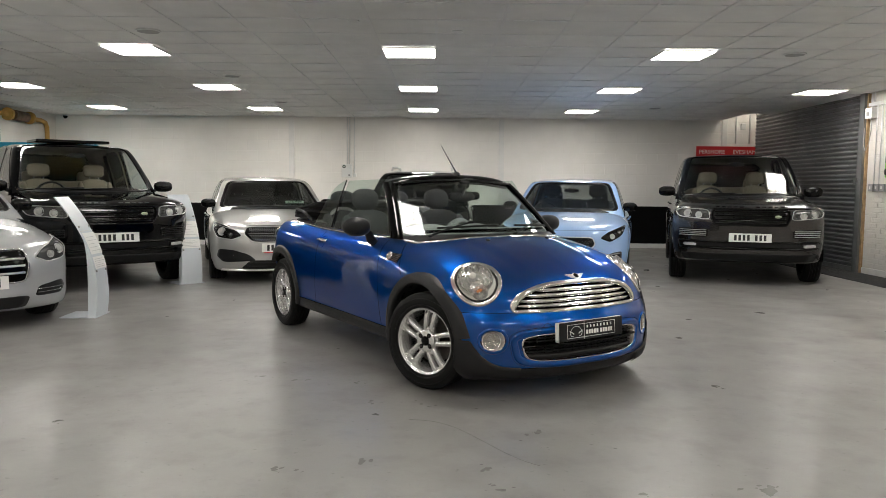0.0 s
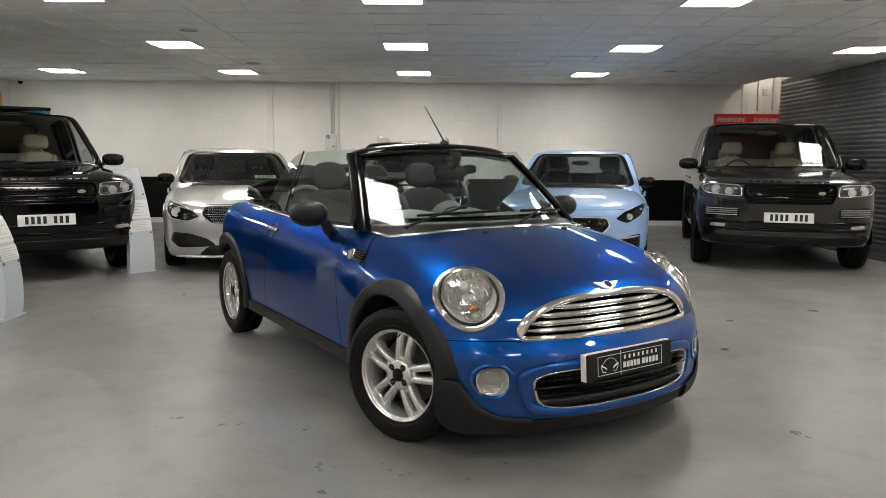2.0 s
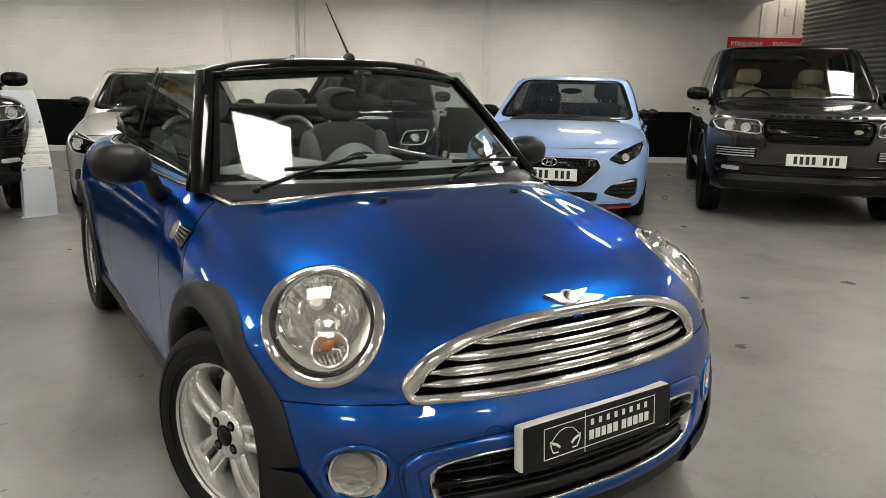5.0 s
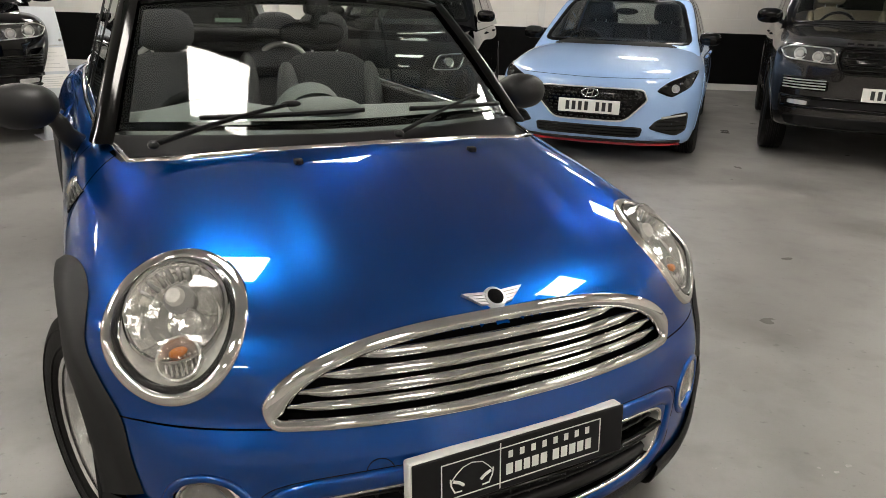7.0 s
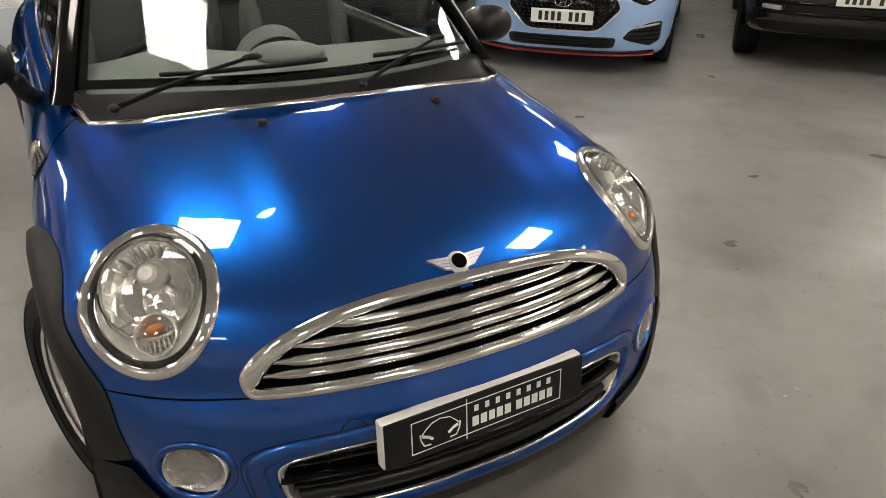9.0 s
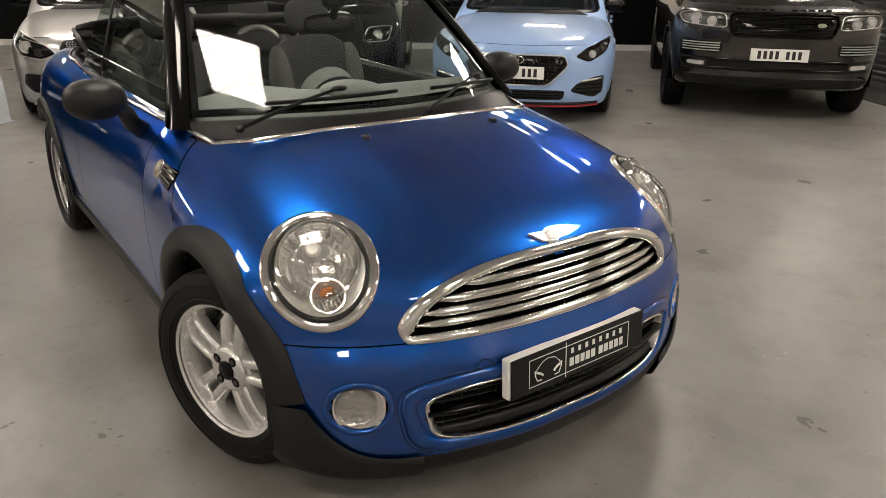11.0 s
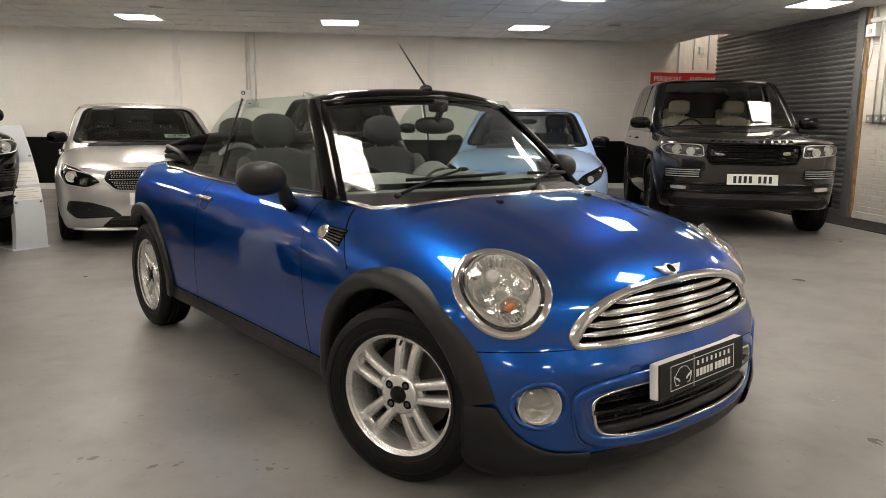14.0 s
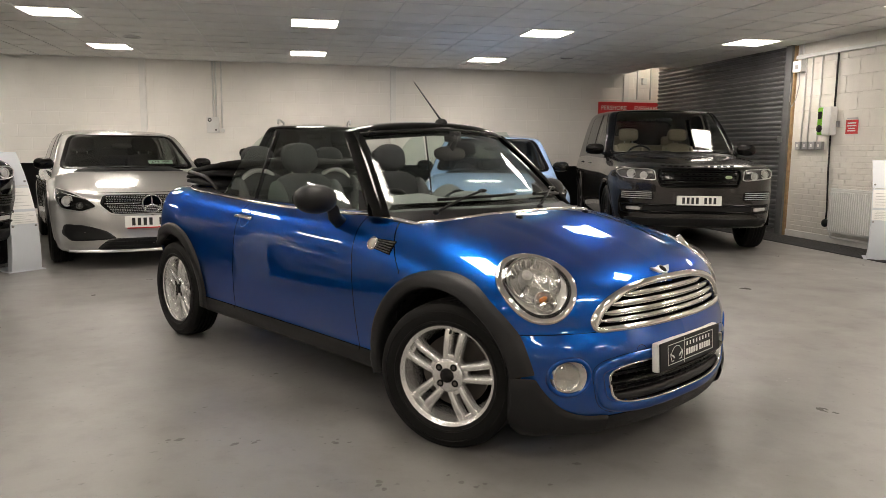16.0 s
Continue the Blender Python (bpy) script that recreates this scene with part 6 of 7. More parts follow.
def plate_on(car, f, z, y=0.0):
    p = spread(f, [(y, z)], "x")[0]
    p2 = spread(f, [(0.26, z)], "x")[0]
    number_plate(car, pose(max(p[0], p2[0]) + 0.012, y, z, 0, -3, 0))


def mesh_rows(car, f, parent, half, z0, z1, rows, cols, mt, stagger=True, size=0.018):
    """A field of small studs over a grille."""
    bm = bmesh.new()
    for i in range(rows):
        z = z0 + (z1 - z0) * (i + 0.5) / rows
        hw = half(z)
        n = max(3, int(cols * hw / half((z0 + z1) / 2)))
        ys = np.array([-hw + 2 * hw * (k + (0.5 if not stagger or i % 2 else 0.25)) / n for k in range(n)])
        P0 = spread(f, np.stack([ys, np.full(n, z)], -1), "x")
        for p in P0:
            box(bm, p[0] + 0.003, p[0] + 0.012, p[1] - size / 2, p[1] + size / 2, p[2] - size * 0.28, p[2] + size * 0.28)
    ob = part("grille_studs", bm, mt, parent)
    return tagged(ob, "rows of small bright studs", kind="stuff")


# ---- two large black and dark grey off-roaders
LUX = dict(
    nose=((0.2, 0.66), (0.32, 0.78), (0.42, 0.83), (0.55, 0.845), (0.75, 0.86), (0.90, 0.855), (0.985, 0.835), (1.04, 0.78), (1.09, 0.66), (1.18, 0.3)),
    plan=((0, 0), (0.4, 0.020), (0.6, 0.058), (0.75, 0.118), (0.85, 0.20), (0.92, 0.29), (1.0, 0.46), (1.2, 0.95)),
    top=((-4.3, 1.16), (-3, 1.20), (-1.2, 1.19), (-0.6, 1.178), (0, 1.142), (0.4, 1.105), (0.62, 1.072), (0.75, 1.035), (0.84, 0.955), (0.95, 0.75)),
    crown=((0, 0.012), (0.3, 0.010), (0.55, 0.0), (0.75, 0.012), (0.88, 0.045), (0.98, 0.12), (1.2, 0.4)),
    wide=((-4.3, 0.90), (-3.9, 0.955), (-3, 0.985), (-1, 0.985), (0, 0.985), (0.4, 0.960), (0.8, 0.910)),
    tumble=((0.2, 0.07), (0.4, 0.03), (0.6, 0.0), (0.85, 0.0), (1.0, 0.015), (1.1, 0.04), (1.2, 0.10)),
    tail=-4.12, wb=2.92, tyre=0.388, rim=0.275, floor=0.30, mid=0.665, belt=1.155, roof=1.862, cab=(-0.43, -1.34, -3.70, -3.98), half=0.905, lean=0.215,
    pillars=(-1.98, -3.05), rake=0.05, gaps=(-0.75, -1.98, -2.90), handles=(-1.75, -2.75), bow=0.15, bulge=0.055, roof_mat=None, mirror_mat=GLOSS_BLACK)


def off_roader(name, label, paint, m, sunroof=False):
    lamp_o = outline([(0.50, 0.872), (0.88, 0.905), (0.925, 0.975), (0.85, 1.012), (0.52, 1.000)])
    grille_o = outline([(-0.44, 0.800), (0.44, 0.800), (0.490, 0.91), (0.478, 1.003), (-0.478, 1.003), (-0.490, 0.91)])
    spec = dict(LUX, roof_mat=BLACK_CAR if paint is GREY_CAR else paint)
    car, f, cab = build_car(name, label, paint, spec, m, CREAM, GLASS)
    g = part("grille", blob(f, grille_o, "x", lift=0.004), GLOSS_BLACK, car, "black mesh grille", smooth=True)
    gp = spread(f, grille_o, "x")
    part("grille_frame", band(gp, normals(f, gp), 0.022, 0.014), GLOSS_BLACK, g, smooth=True)
    for z in (0.832, 0.882, 0.932, 0.978):
        part("slat", line_band(f, [(y, z) for y in np.linspace(-0.44, 0.44, 30)], "x", 0.026, 0.016), GLOSS_BLACK, g, smooth=True)
    bm = bmesh.new()
    for z in (0.857, 0.907, 0.955):
        for y in np.linspace(-0.41, 0.41, 13):
            p = spread(f, [(y, z)], "x")[0]
            box(bm, p[0], p[0] + 0.014, y - 0.011, y + 0.011, z - 0.004, z + 0.004)
    tagged(part("grille_studs", bm, GLOSS_BLACK if paint is GREY_CAR else PLASTIC_BLACK, g), kind="stuff")
    bp = spread(f, [(0.33, 0.918)], "x")[0]
    part("badge", egg(0.006, 0.040, 0.020, Matrix.Translation(bp + np.array([0.018, 0, 0]))), mat("green_badge", (0.35, 0.38, 0.27), 0.3, 0.5), g, "small oval badge", smooth=True)
    for s in (1, -1):
        headlamp(car, f, lamp_o, s, ((0.775, 0.950, 0.052, DARK_CHROME), (0.640, 0.930, 0.044, DARK_CHROME), (0.560, 0.925, 0.032, LAMP_GREY)), LAMP_GREY)
        vo = outline([(0.52, 0.635), (0.86, 0.655), (0.90, 0.760), (0.52, 0.750)])
        vent = part("side_vent", blob(f, vo if s > 0 else mirror2(vo), "x", lift=0.003), GLOSS_BLACK, car, "gilled bumper vent", smooth=True)
        for z in (0.660, 0.685, 0.708, 0.731):
            part("gill", line_band(f, [(s * y, z) for y in np.linspace(0.54, 0.865, 10)], "x", 0.012, 0.014), DARK_CHROME if paint is not BLACK_CAR else PLASTIC_BLACK, vent, smooth=True)
        fo = outline([(0.66, 0.515), (0.81, 0.522), (0.81, 0.558), (0.66, 0.553)])
        part("fog_lamp", blob(f, fo if s > 0 else mirror2(fo), "x", lift=0.014), REFLECTOR, car, "clear rectangular fog lamp", smooth=True)
    lo = outline([(-0.86, 0.475), (0.86, 0.475), (0.90, 0.60), (-0.90, 0.60)])
    low = part("lower_grille", blob(f, lo, "x", lift=0.003), PLASTIC_BLACK, car, "black lower grille strip", smooth=True)
    for z in (0.500, 0.582):
        part("slat", line_band(f, [(y, z) for y in np.linspace(-0.86, 0.86, 40)], "x", 0.030, 0.014), GLOSS_BLACK, low, smooth=True)
    sk = outline([(-0.80, 0.335), (0.80, 0.335), (0.84, 0.430), (-0.84, 0.430)])
    part("skid_plate", blob(f, sk, "x", lift=0.010), CLADDING, car, "black lower bumper and skid plate", smooth=True)
    part("bonnet_gap", line_band(f, [(y, 1.018) for y in np.linspace(-0.88, 0.88, 50)], "x", 0.012, 0.0025), DARK, car)
    for y in list(np.linspace(-0.40, -0.10, 5)) + list(np.linspace(0.10, 0.40, 5)):
        p = spread(f, [(0.70, y)], "z")[0]
        part("bonnet_mark", boxes((p[0] - 0.015, p[0] + 0.015, y - 0.024, y + 0.024, p[2] - 0.004, p[2] + 0.004)), PLASTIC_BLACK if paint is GREY_CAR else SATIN, car)
    plate_on(car, f, 0.640)
    part("cowl", line_band(f, [(-0.46 - 0.08 * (y / 0.8) ** 2, y) for y in np.linspace(-0.80, 0.80, 30)], "z", 0.10, 0.012), PLASTIC_BLACK, car, smooth=True)
    for y0 in (-0.62, 0.02):
        pts = spread(cab, [(y0 + 0.55 * t, 1.19 + 0.015 * t) for t in np.linspace(0, 1, 10)], "x") + np.array([0.018, 0, 0.012])
        part("wiper", tube(pts, 0.009, 6), PLASTIC_BLACK, car, smooth=True)
    if sunroof:
        part("sunroof", moved(boxes((-0.42, 0.40, -0.47, 0.47, -0.020, 0.020), bevel=0.008), pose(-1.78, 0, 1.868, 0, 1, 0)), GLOSS_BLACK, car, "raised glass sunroof")
    return car


off_roader("off_road_car", "dark grey large off-road car with black grille and cream seats", GREY_CAR, pose(4.38, 5.60, 0, 0, 0, -106))
off_roader("off_road_car", "black large off-road car with raised sunroof and cream seats", BLACK_CAR, pose(-4.24, 4.54, 0, 0, 0, -53), True)

# ---- silver coupe-saloon
CLA = dict(
    nose=((0.1, 0.78), (0.18, 0.86), (0.26, 0.885), (0.40, 0.88), (0.50, 0.885), (0.60, 0.875), (0.70, 0.845), (0.76, 0.78), (0.82, 0.62), (0.9, 0.3)),
    plan=((0, 0), (0.3, 0.02), (0.5, 0.07), (0.65, 0.145), (0.75, 0.225), (0.82, 0.31), (0.89, 0.45), (1.1, 0.9)),
    top=((-3.8, 0.98), (-3.2, 1.02), (-2.2, 0.99), (-1, 0.945), (-0.5, 0.936), (0, 0.892), (0.4, 0.826), (0.65, 0.775), (0.8, 0.72), (0.95, 0.6)),
    crown=((0, 0.0), (0.3, 0.006), (0.5, 0.008), (0.65, 0.02), (0.78, 0.06), (0.88, 0.14), (1.1, 0.4)),
    wide=((-3.8, 0.78), (-3.2, 0.85), (-2.7, 0.885), (-1.3, 0.875), (0, 0.885), (0.4, 0.875), (0.9, 0.85)),
    tumble=((0.1, 0.07), (0.3, 0.02), (0.5, 0.0), (0.7, 0.0), (0.8, 0.015), (0.9, 0.05), (1.0, 0.11)),
    tail=-3.73, wb=2.70, tyre=0.325, rim=0.232, floor=0.17, mid=0.52, belt=0.925, roof=1.412, cab=(-0.42, -1.25, -2.45, -3.25), half=0.79, lean=0.30,
    pillars=(-1.72, -2.75), rake=0.22, gaps=(-0.55, -1.70, -2.55), handles=(-1.55, -2.40), mirror_out=0.075)
cla, f, cab = build_car("coupe_car", "silver low four-door coupe with a studded grille and star badge", SILVER, CLA, pose(-2.212, 5.46, 0, 0, 0, -71.2), TRIM_DARK, DARK_GLASS)
go = outline([(-0.37, 0.548), (0.37, 0.548), (0.475, 0.650), (0.435, 0.735), (-0.435, 0.735), (-0.475, 0.650)])
g = part("grille", blob(f, go, "x", lift=0.004), GLOSS_BLACK, cla, "black grille with bright studs", smooth=True)
gp = spread(f, go, "x")
part("grille_frame", band(gp, normals(f, gp), 0.014, 0.012), SATIN, g, smooth=True)
mesh_rows(cla, f, g, lambda z: 0.35 + 0.08 * np.clip((z - 0.56) / 0.1, 0, 1), 0.558, 0.638, 5, 36, SATIN, True, 0.012)
mesh_rows(cla, f, g, lambda z: 0.41, 0.668, 0.728, 4, 36, SATIN, True, 0.012)
for s in (1, -1):
    part("grille_bar", line_band(f, [(s * y, 0.650) for y in np.linspace(0.10, 0.43, 10)], "x", 0.016, 0.018), CHROME, g, smooth=True)
bp = spread(f, [(0.0, 0.645)], "x")[0] + np.array([0.014, 0, 0])
ring = [bp + np.array([0.004, 0.088 * math.cos(a), 0.088 * math.sin(a)]) for a in np.linspace(0, math.tau, 32, endpoint=False)]
star = part("round_badge", tube(ring, 0.008, 8, closed=True), CHROME, g, "chrome ring badge with three rays", smooth=True)
for a in (90, 210, 330):
    part("ray", tube([bp, bp + np.array([0.0, 0.084 * math.cos(radians(a)), 0.084 * math.sin(radians(a))])], 0.013, 6, taper=0.004), CHROME, star, smooth=True)
part("badge_back", moved(lathe([(0.0, 0.0), (0.085, 0.0)], 28, "X"), Matrix.Translation(bp - np.array([0.006, 0, 0]))), GLOSS_BLACK, star)
cl_lamp = outline([(0.49, 0.625), (0.62, 0.575), (0.79, 0.60), (0.84, 0.70), (0.81, 0.785), (0.70, 0.755), (0.56, 0.69)])
for s in (1, -1):
    hl = headlamp(cla, f, cl_lamp, s, ((0.735, 0.675, 0.052, DARK_CHROME), (0.635, 0.635, 0.034, LAMP_GREY)))
    part("light_strip", line_band(f, [(s * (0.575 + 0.20 * t), 0.695 + 0.055 * t) for t in np.linspace(0, 1, 10)], "x", 0.012, 0.010), REFLECTOR, hl, "bright light strip", smooth=True)
    io = outline([(0.32, 0.31), (0.72, 0.285), (0.80, 0.36), (0.775, 0.455), (0.60, 0.445), (0.42, 0.39)])
    part("bumper_intake", blob(f, io if s > 0 else mirror2(io), "x", lift=0.003), PLASTIC_BLACK, cla, "black bumper intake", smooth=True)
lo = outline([(-0.52, 0.205), (0.52, 0.205), (0.40, 0.315), (-0.40, 0.315)])
low = part("lower_intake", blob(f, lo, "x", lift=0.003), PLASTIC_BLACK, cla, "black lower intake", smooth=True)
for z in (0.24, 0.28):
    part("slat", line_band(f, [(y, z) for y in np.linspace(-0.44, 0.44, 24)], "x", 0.010, 0.012), TRIM_DARK, low, smooth=True)
part("splitter", line_band(f, [(y, 0.19) for y in np.linspace(-0.74, 0.74, 50)], "x", 0.022, 0.02), SATIN, cla, "bright splitter edge", smooth=True)
part("bonnet_gap", line_band(f, [(y, 0.752) for y in np.linspace(-0.66, 0.66, 40)], "x", 0.009, 0.0022), DARK, cla)
plate_on(cla, f, 0.475)
pp = spread(f, [(0.0, 0.475)], "x")[0]
part("plate_strip", boxes((pp[0] + 0.008, pp[0] + 0.020, -0.24, 0.24, 0.408, 0.420)), RED, cla, "red dealer strip under the plate")
tk = spread(cab, [(0.36, 1.04)], "x")[0]
tn = normals(cab, tk[None])[0]
TU = Vector((0, 1, 0))
TV = Vector(tn).cross(TU).normalized()
TM = Matrix((TU, TV, Vector(tn))).transposed().to_4x4()
TM.translation = Vector(tk) - Vector(tn) * 0.014
card = part("price_card", moved(boxes((-0.135, 0.135, -0.035, 0.035, -0.001, 0.001)), TM), mat("pale_green_card", (0.55, 0.78, 0.62), 0.5), cla, "pale green price card behind the glass")
part("price", moved(text_mesh("£15 999", 0.045, 0.0006), TM @ Matrix.Translation((0, 0, 0.002))), BLACK_INK, card, "black price figures")

# ---- pale blue hatchback
HATCH = dict(
    nose=((0.1, 0.76), (0.17, 0.85), (0.24, 0.875), (0.40, 0.875), (0.52, 0.875), (0.62, 0.86), (0.70, 0.835), (0.76, 0.78), (0.82, 0.66), (0.92, 0.3)),
    plan=((0, 0), (0.3, 0.02), (0.5, 0.065), (0.65, 0.14), (0.75, 0.215), (0.82, 0.30), (0.89, 0.44), (1.1, 0.9)),
    top=((-3.6, 0.97), (-3.0, 0.985), (-2, 0.96), (-1, 0.942), (-0.5, 0.934), (0, 0.905), (0.4, 0.850), (0.62, 0.80), (0.78, 0.745), (0.95, 0.6)),
    crown=((0, 0.0), (0.3, 0.004), (0.5, 0.006), (0.65, 0.02), (0.78, 0.06), (0.88, 0.14), (1.1, 0.4)),
    wide=((-3.5, 0.80), (-3.1, 0.86), (-2.65, 0.895), (-1.3, 0.885), (0, 0.895), (0.4, 0.885), (0.9, 0.86)),
    tumble=((0.1, 0.07), (0.3, 0.02), (0.5, 0.0), (0.7, 0.0), (0.82, 0.015), (0.92, 0.05), (1.02, 0.11)),
    tail=-3.44, wb=2.65, tyre=0.325, rim=0.240, floor=0.17, mid=0.54, belt=0.920, roof=1.435, cab=(-0.37, -1.27, -3.00, -3.38), half=0.80, lean=0.31,
    pillars=(-1.62, -2.60), rake=0.12, gaps=(-0.52, -1.60, -2.45), handles=(-1.45, -2.30), mirror_out=0.085)
hat, f, cab = build_car("hatchback_car", "pale blue five-door hatchback with a black grille and red lip", ICE_BLUE, HATCH, pose(1.837, 5.53, 0, 0, 0, -104.5), CLOTH, DARK_GLASS)
go = outline([(-0.30, 0.365), (0.30, 0.365), (0.475, 0.545), (0.435, 0.635), (-0.435, 0.635), (-0.475, 0.545)])
g = part("grille", blob(f, go, "x", lift=0.004), GLOSS_BLACK, hat, "black cascading mesh grille", smooth=True)
gp = spread(f, go, "x")
part("grille_frame", band(gp, normals(f, gp), 0.016, 0.010), SATIN, g, smooth=True)
mesh_rows(hat, f, g, lambda z: 0.28 + 0.13 * np.clip((z - 0.37) / 0.17, 0, 1), 0.375, 0.625, 9, 18, PLASTIC_BLACK, True, 0.022)
bp = spread(f, [(0.0, 0.592)], "x")[0] + np.array([0.012, 0, 0])
ring = [bp + np.array([0.0, 0.070 * math.cos(a), 0.036 * math.sin(a)]) for a in np.linspace(0, math.tau, 28, endpoint=False)]
bd = part("oval_badge", tube(ring, 0.006, 8, closed=True), CHROME, g, "chrome oval badge with a slanted bar", smooth=True)
for pts in (((-0.028, -0.024), (-0.016, 0.026)), ((0.016, -0.026), (0.028, 0.024)), ((-0.024, -0.006), (0.024, 0.006))):
    part("bar", tube([bp + np.array([0.0, p[0], p[1]]) for p in pts], 0.006, 6), CHROME, bd)
for s in (1, -1):
    hl = outline([(0.53, 0.625), (0.66, 0.575), (0.80, 0.66), (0.845, 0.775), (0.80, 0.775), (0.62, 0.70)])
    headlamp(hat, f, hl, s, ((0.765, 0.69, 0.038, LAMP_GREY), (0.68, 0.648, 0.034, DARK_CHROME)), brow=False)
    fo = outline([(0.50, 0.315), (0.72, 0.255), (0.80, 0.30), (0.805, 0.455), (0.70, 0.44), (0.56, 0.385)])
    fp = part("bumper_intake", blob(f, fo if s > 0 else mirror2(fo), "x", lift=0.003), PLASTIC_BLACK, hat, "black bumper intake with fins", smooth=True)
    for z in (0.305, 0.34, 0.375):
        part("fin", line_band(f, [(s * y, z) for y in np.linspace(0.56, 0.785, 10)], "x", 0.010, 0.012), GLOSS_BLACK, fp, smooth=True)
    part("day_light", line_band(f, [(s * y, 0.405 + 0.14 * (y - 0.6)) for y in np.linspace(0.60, 0.78, 10)], "x", 0.022, 0.012), REFLECTOR, fp, "slim clear day light", smooth=True)
lo = outline([(-0.44, 0.235), (0.44, 0.235), (0.46, 0.325), (-0.46, 0.325)])
low = part("lower_intake", blob(f, lo, "x", lift=0.003), PLASTIC_BLACK, hat, "black slatted lower intake", smooth=True)
for z in (0.255, 0.28, 0.305):
    part("slat", line_band(f, [(y, z) for y in np.linspace(-0.42, 0.42, 24)], "x", 0.009, 0.012), GLOSS_BLACK, low, smooth=True)
part("red_lip", line_band(f, [(y, 0.178 + 0.02 * abs(y) ** 3) for y in np.linspace(-0.76, 0.76, 50)], "x", 0.010, 0.018), mat("dark_red_lip", (0.36, 0.012, 0.02), 0.35), hat, "thin red lip line", smooth=True)
part("black_lip", line_band(f, [(y, 0.198 + 0.02 * abs(y) ** 3) for y in np.linspace(-0.76, 0.76, 50)], "x", 0.026, 0.012), PLASTIC_BLACK, hat, smooth=True)
part("bonnet_gap", line_band(f, [(y, 0.715 + 0.02 * abs(y)) for y in np.linspace(-0.62, 0.62, 40)], "x", 0.004, 0.0012), DARK, hat)
plate_on(hat, f, 0.48)

# ---- black crossover behind the convertible
CROSS = dict(HATCH, roof=1.56, belt=1.05, floor=0.2, tyre=0.34,
             top=((-3.6, 1.08), (-2, 1.08), (-0.5, 1.06), (0, 1.01), (0.4, 0.95), (0.65, 0.89), (0.8, 0.82), (0.95, 0.6)),
             cab=(-0.42, -1.05, -3.05, -3.40), half=0.79, lean=0.34, pillars=(-1.6, -2.6))
cro, f, cab = build_car("crossover_car", "black crossover car with roof rails, parked behind the convertible", BLACK_CAR, CROSS, pose(-0.294, 6.27, 0, 0, 0, -93), CLOTH, DARK_GLASS)
for s in (1, -1):
    pts = [(-1.35, s * 0.50, 1.545), (-1.42, s * 0.50, 1.595), (-1.9, s * 0.50, 1.605), (-2.6, s * 0.50, 1.60), (-2.75, s * 0.50, 1.545)]
    part("roof_rail", tube(pts, 0.016, 10), SATIN, cro, "satin silver roof rail", smooth=True)
    headlamp(cro, f, outline([(0.52, 0.66), (0.76, 0.66), (0.80, 0.80), (0.56, 0.79)]), s, ((0.66, 0.72, 0.05, REFLECTOR),))
go = outline([(-0.42, 0.50), (0.42, 0.50), (0.40, 0.66), (-0.40, 0.66)])
part("grille", blob(f, go, "x", lift=0.004), PLASTIC_BLACK, cro, smooth=True)

# ---- bright silver saloon at the edge of the hall
SAL = dict(CLA, wb=2.84, tail=-3.85, belt=0.96, roof=1.44)
sal, f, cab = build_car("saloon_car", "bright silver saloon car with a slatted grille", SILVER2, SAL, pose(-4.35, 1.77, 0, 0, 0, -44), TRIM_DARK, DARK_GLASS)
go = outline([(-0.40, 0.42), (0.40, 0.42), (0.44, 0.56), (0.40, 0.70), (-0.40, 0.70), (-0.44, 0.56)])
g = part("grille", blob(f, go, "x", lift=0.004), GLOSS_BLACK, sal, "black grille with twin bright bars", smooth=True)
gp = spread(f, go, "x")
part("grille_frame", band(gp, normals(f, gp), 0.018, 0.012), CHROME, g, smooth=True)
for z in (0.50, 0.56, 0.62):
    part("slat", line_band(f, [(y, z) for y in np.linspace(-0.40, 0.40, 24)], "x", 0.022, 0.016), SATIN, g, smooth=True)
for s in (1, -1):
    headlamp(sal, f, cl_lamp, s, ((0.74, 0.68, 0.045, DARK_CHROME), (0.64, 0.64, 0.034, DARK_CHROME)), LAMP_GREY)
    io = outline([(0.48, 0.285), (0.74, 0.285), (0.79, 0.35), (0.76, 0.405), (0.52, 0.37)])
    ip = part("bumper_intake", blob(f, io if s > 0 else mirror2(io), "x", lift=0.003), PLASTIC_BLACK, sal, "black bumper intake with bright bars", smooth=True)
    for z in (0.315, 0.345):
        part("bar", line_band(f, [(s * y, z) for y in np.linspace(0.51, 0.76, 10)], "x", 0.008, 0.012), CHROME, ip, smooth=True)
part("lower_intake", blob(f, outline([(-0.40, 0.20), (0.40, 0.20), (0.44, 0.30), (-0.44, 0.30)]), "x", lift=0.003), PLASTIC_BLACK, sal, smooth=True)
plate_on(sal, f, 0.43)

# ---------------------------------------------------------------- fittings of the hall
# roller shutter: curved slats in a steel frame
shutter = thing("roller_shutter", "closed dark grey steel roller shutter with ribbed slats", "roller shutter", pose(XR + 0.05, 0, 0))
n_slats, pitch = 38, 2.79 / 38
prof = [(-0.006, 0.0), (-0.004, 0.010), (-0.026, 0.022), (-0.032, 0.040), (-0.026, 0.056), (-0.006, 0.066), (-0.004, pitch)]
bm = bmesh.new()
a = [bm.verts.new((x, SH0 + 0.02, z)) for x, z in prof]
b = [bm.verts.new((x, SH1 + 0.05, z)) for x, z in prof]
for i in range(len(prof) - 1):
    bm.faces.new((a[i], b[i], b[i + 1], a[i + 1]))
bmesh.ops.recalc_face_normals(bm, faces=bm.faces)
slat_mesh = finish("slat", bm, SHUTTER)
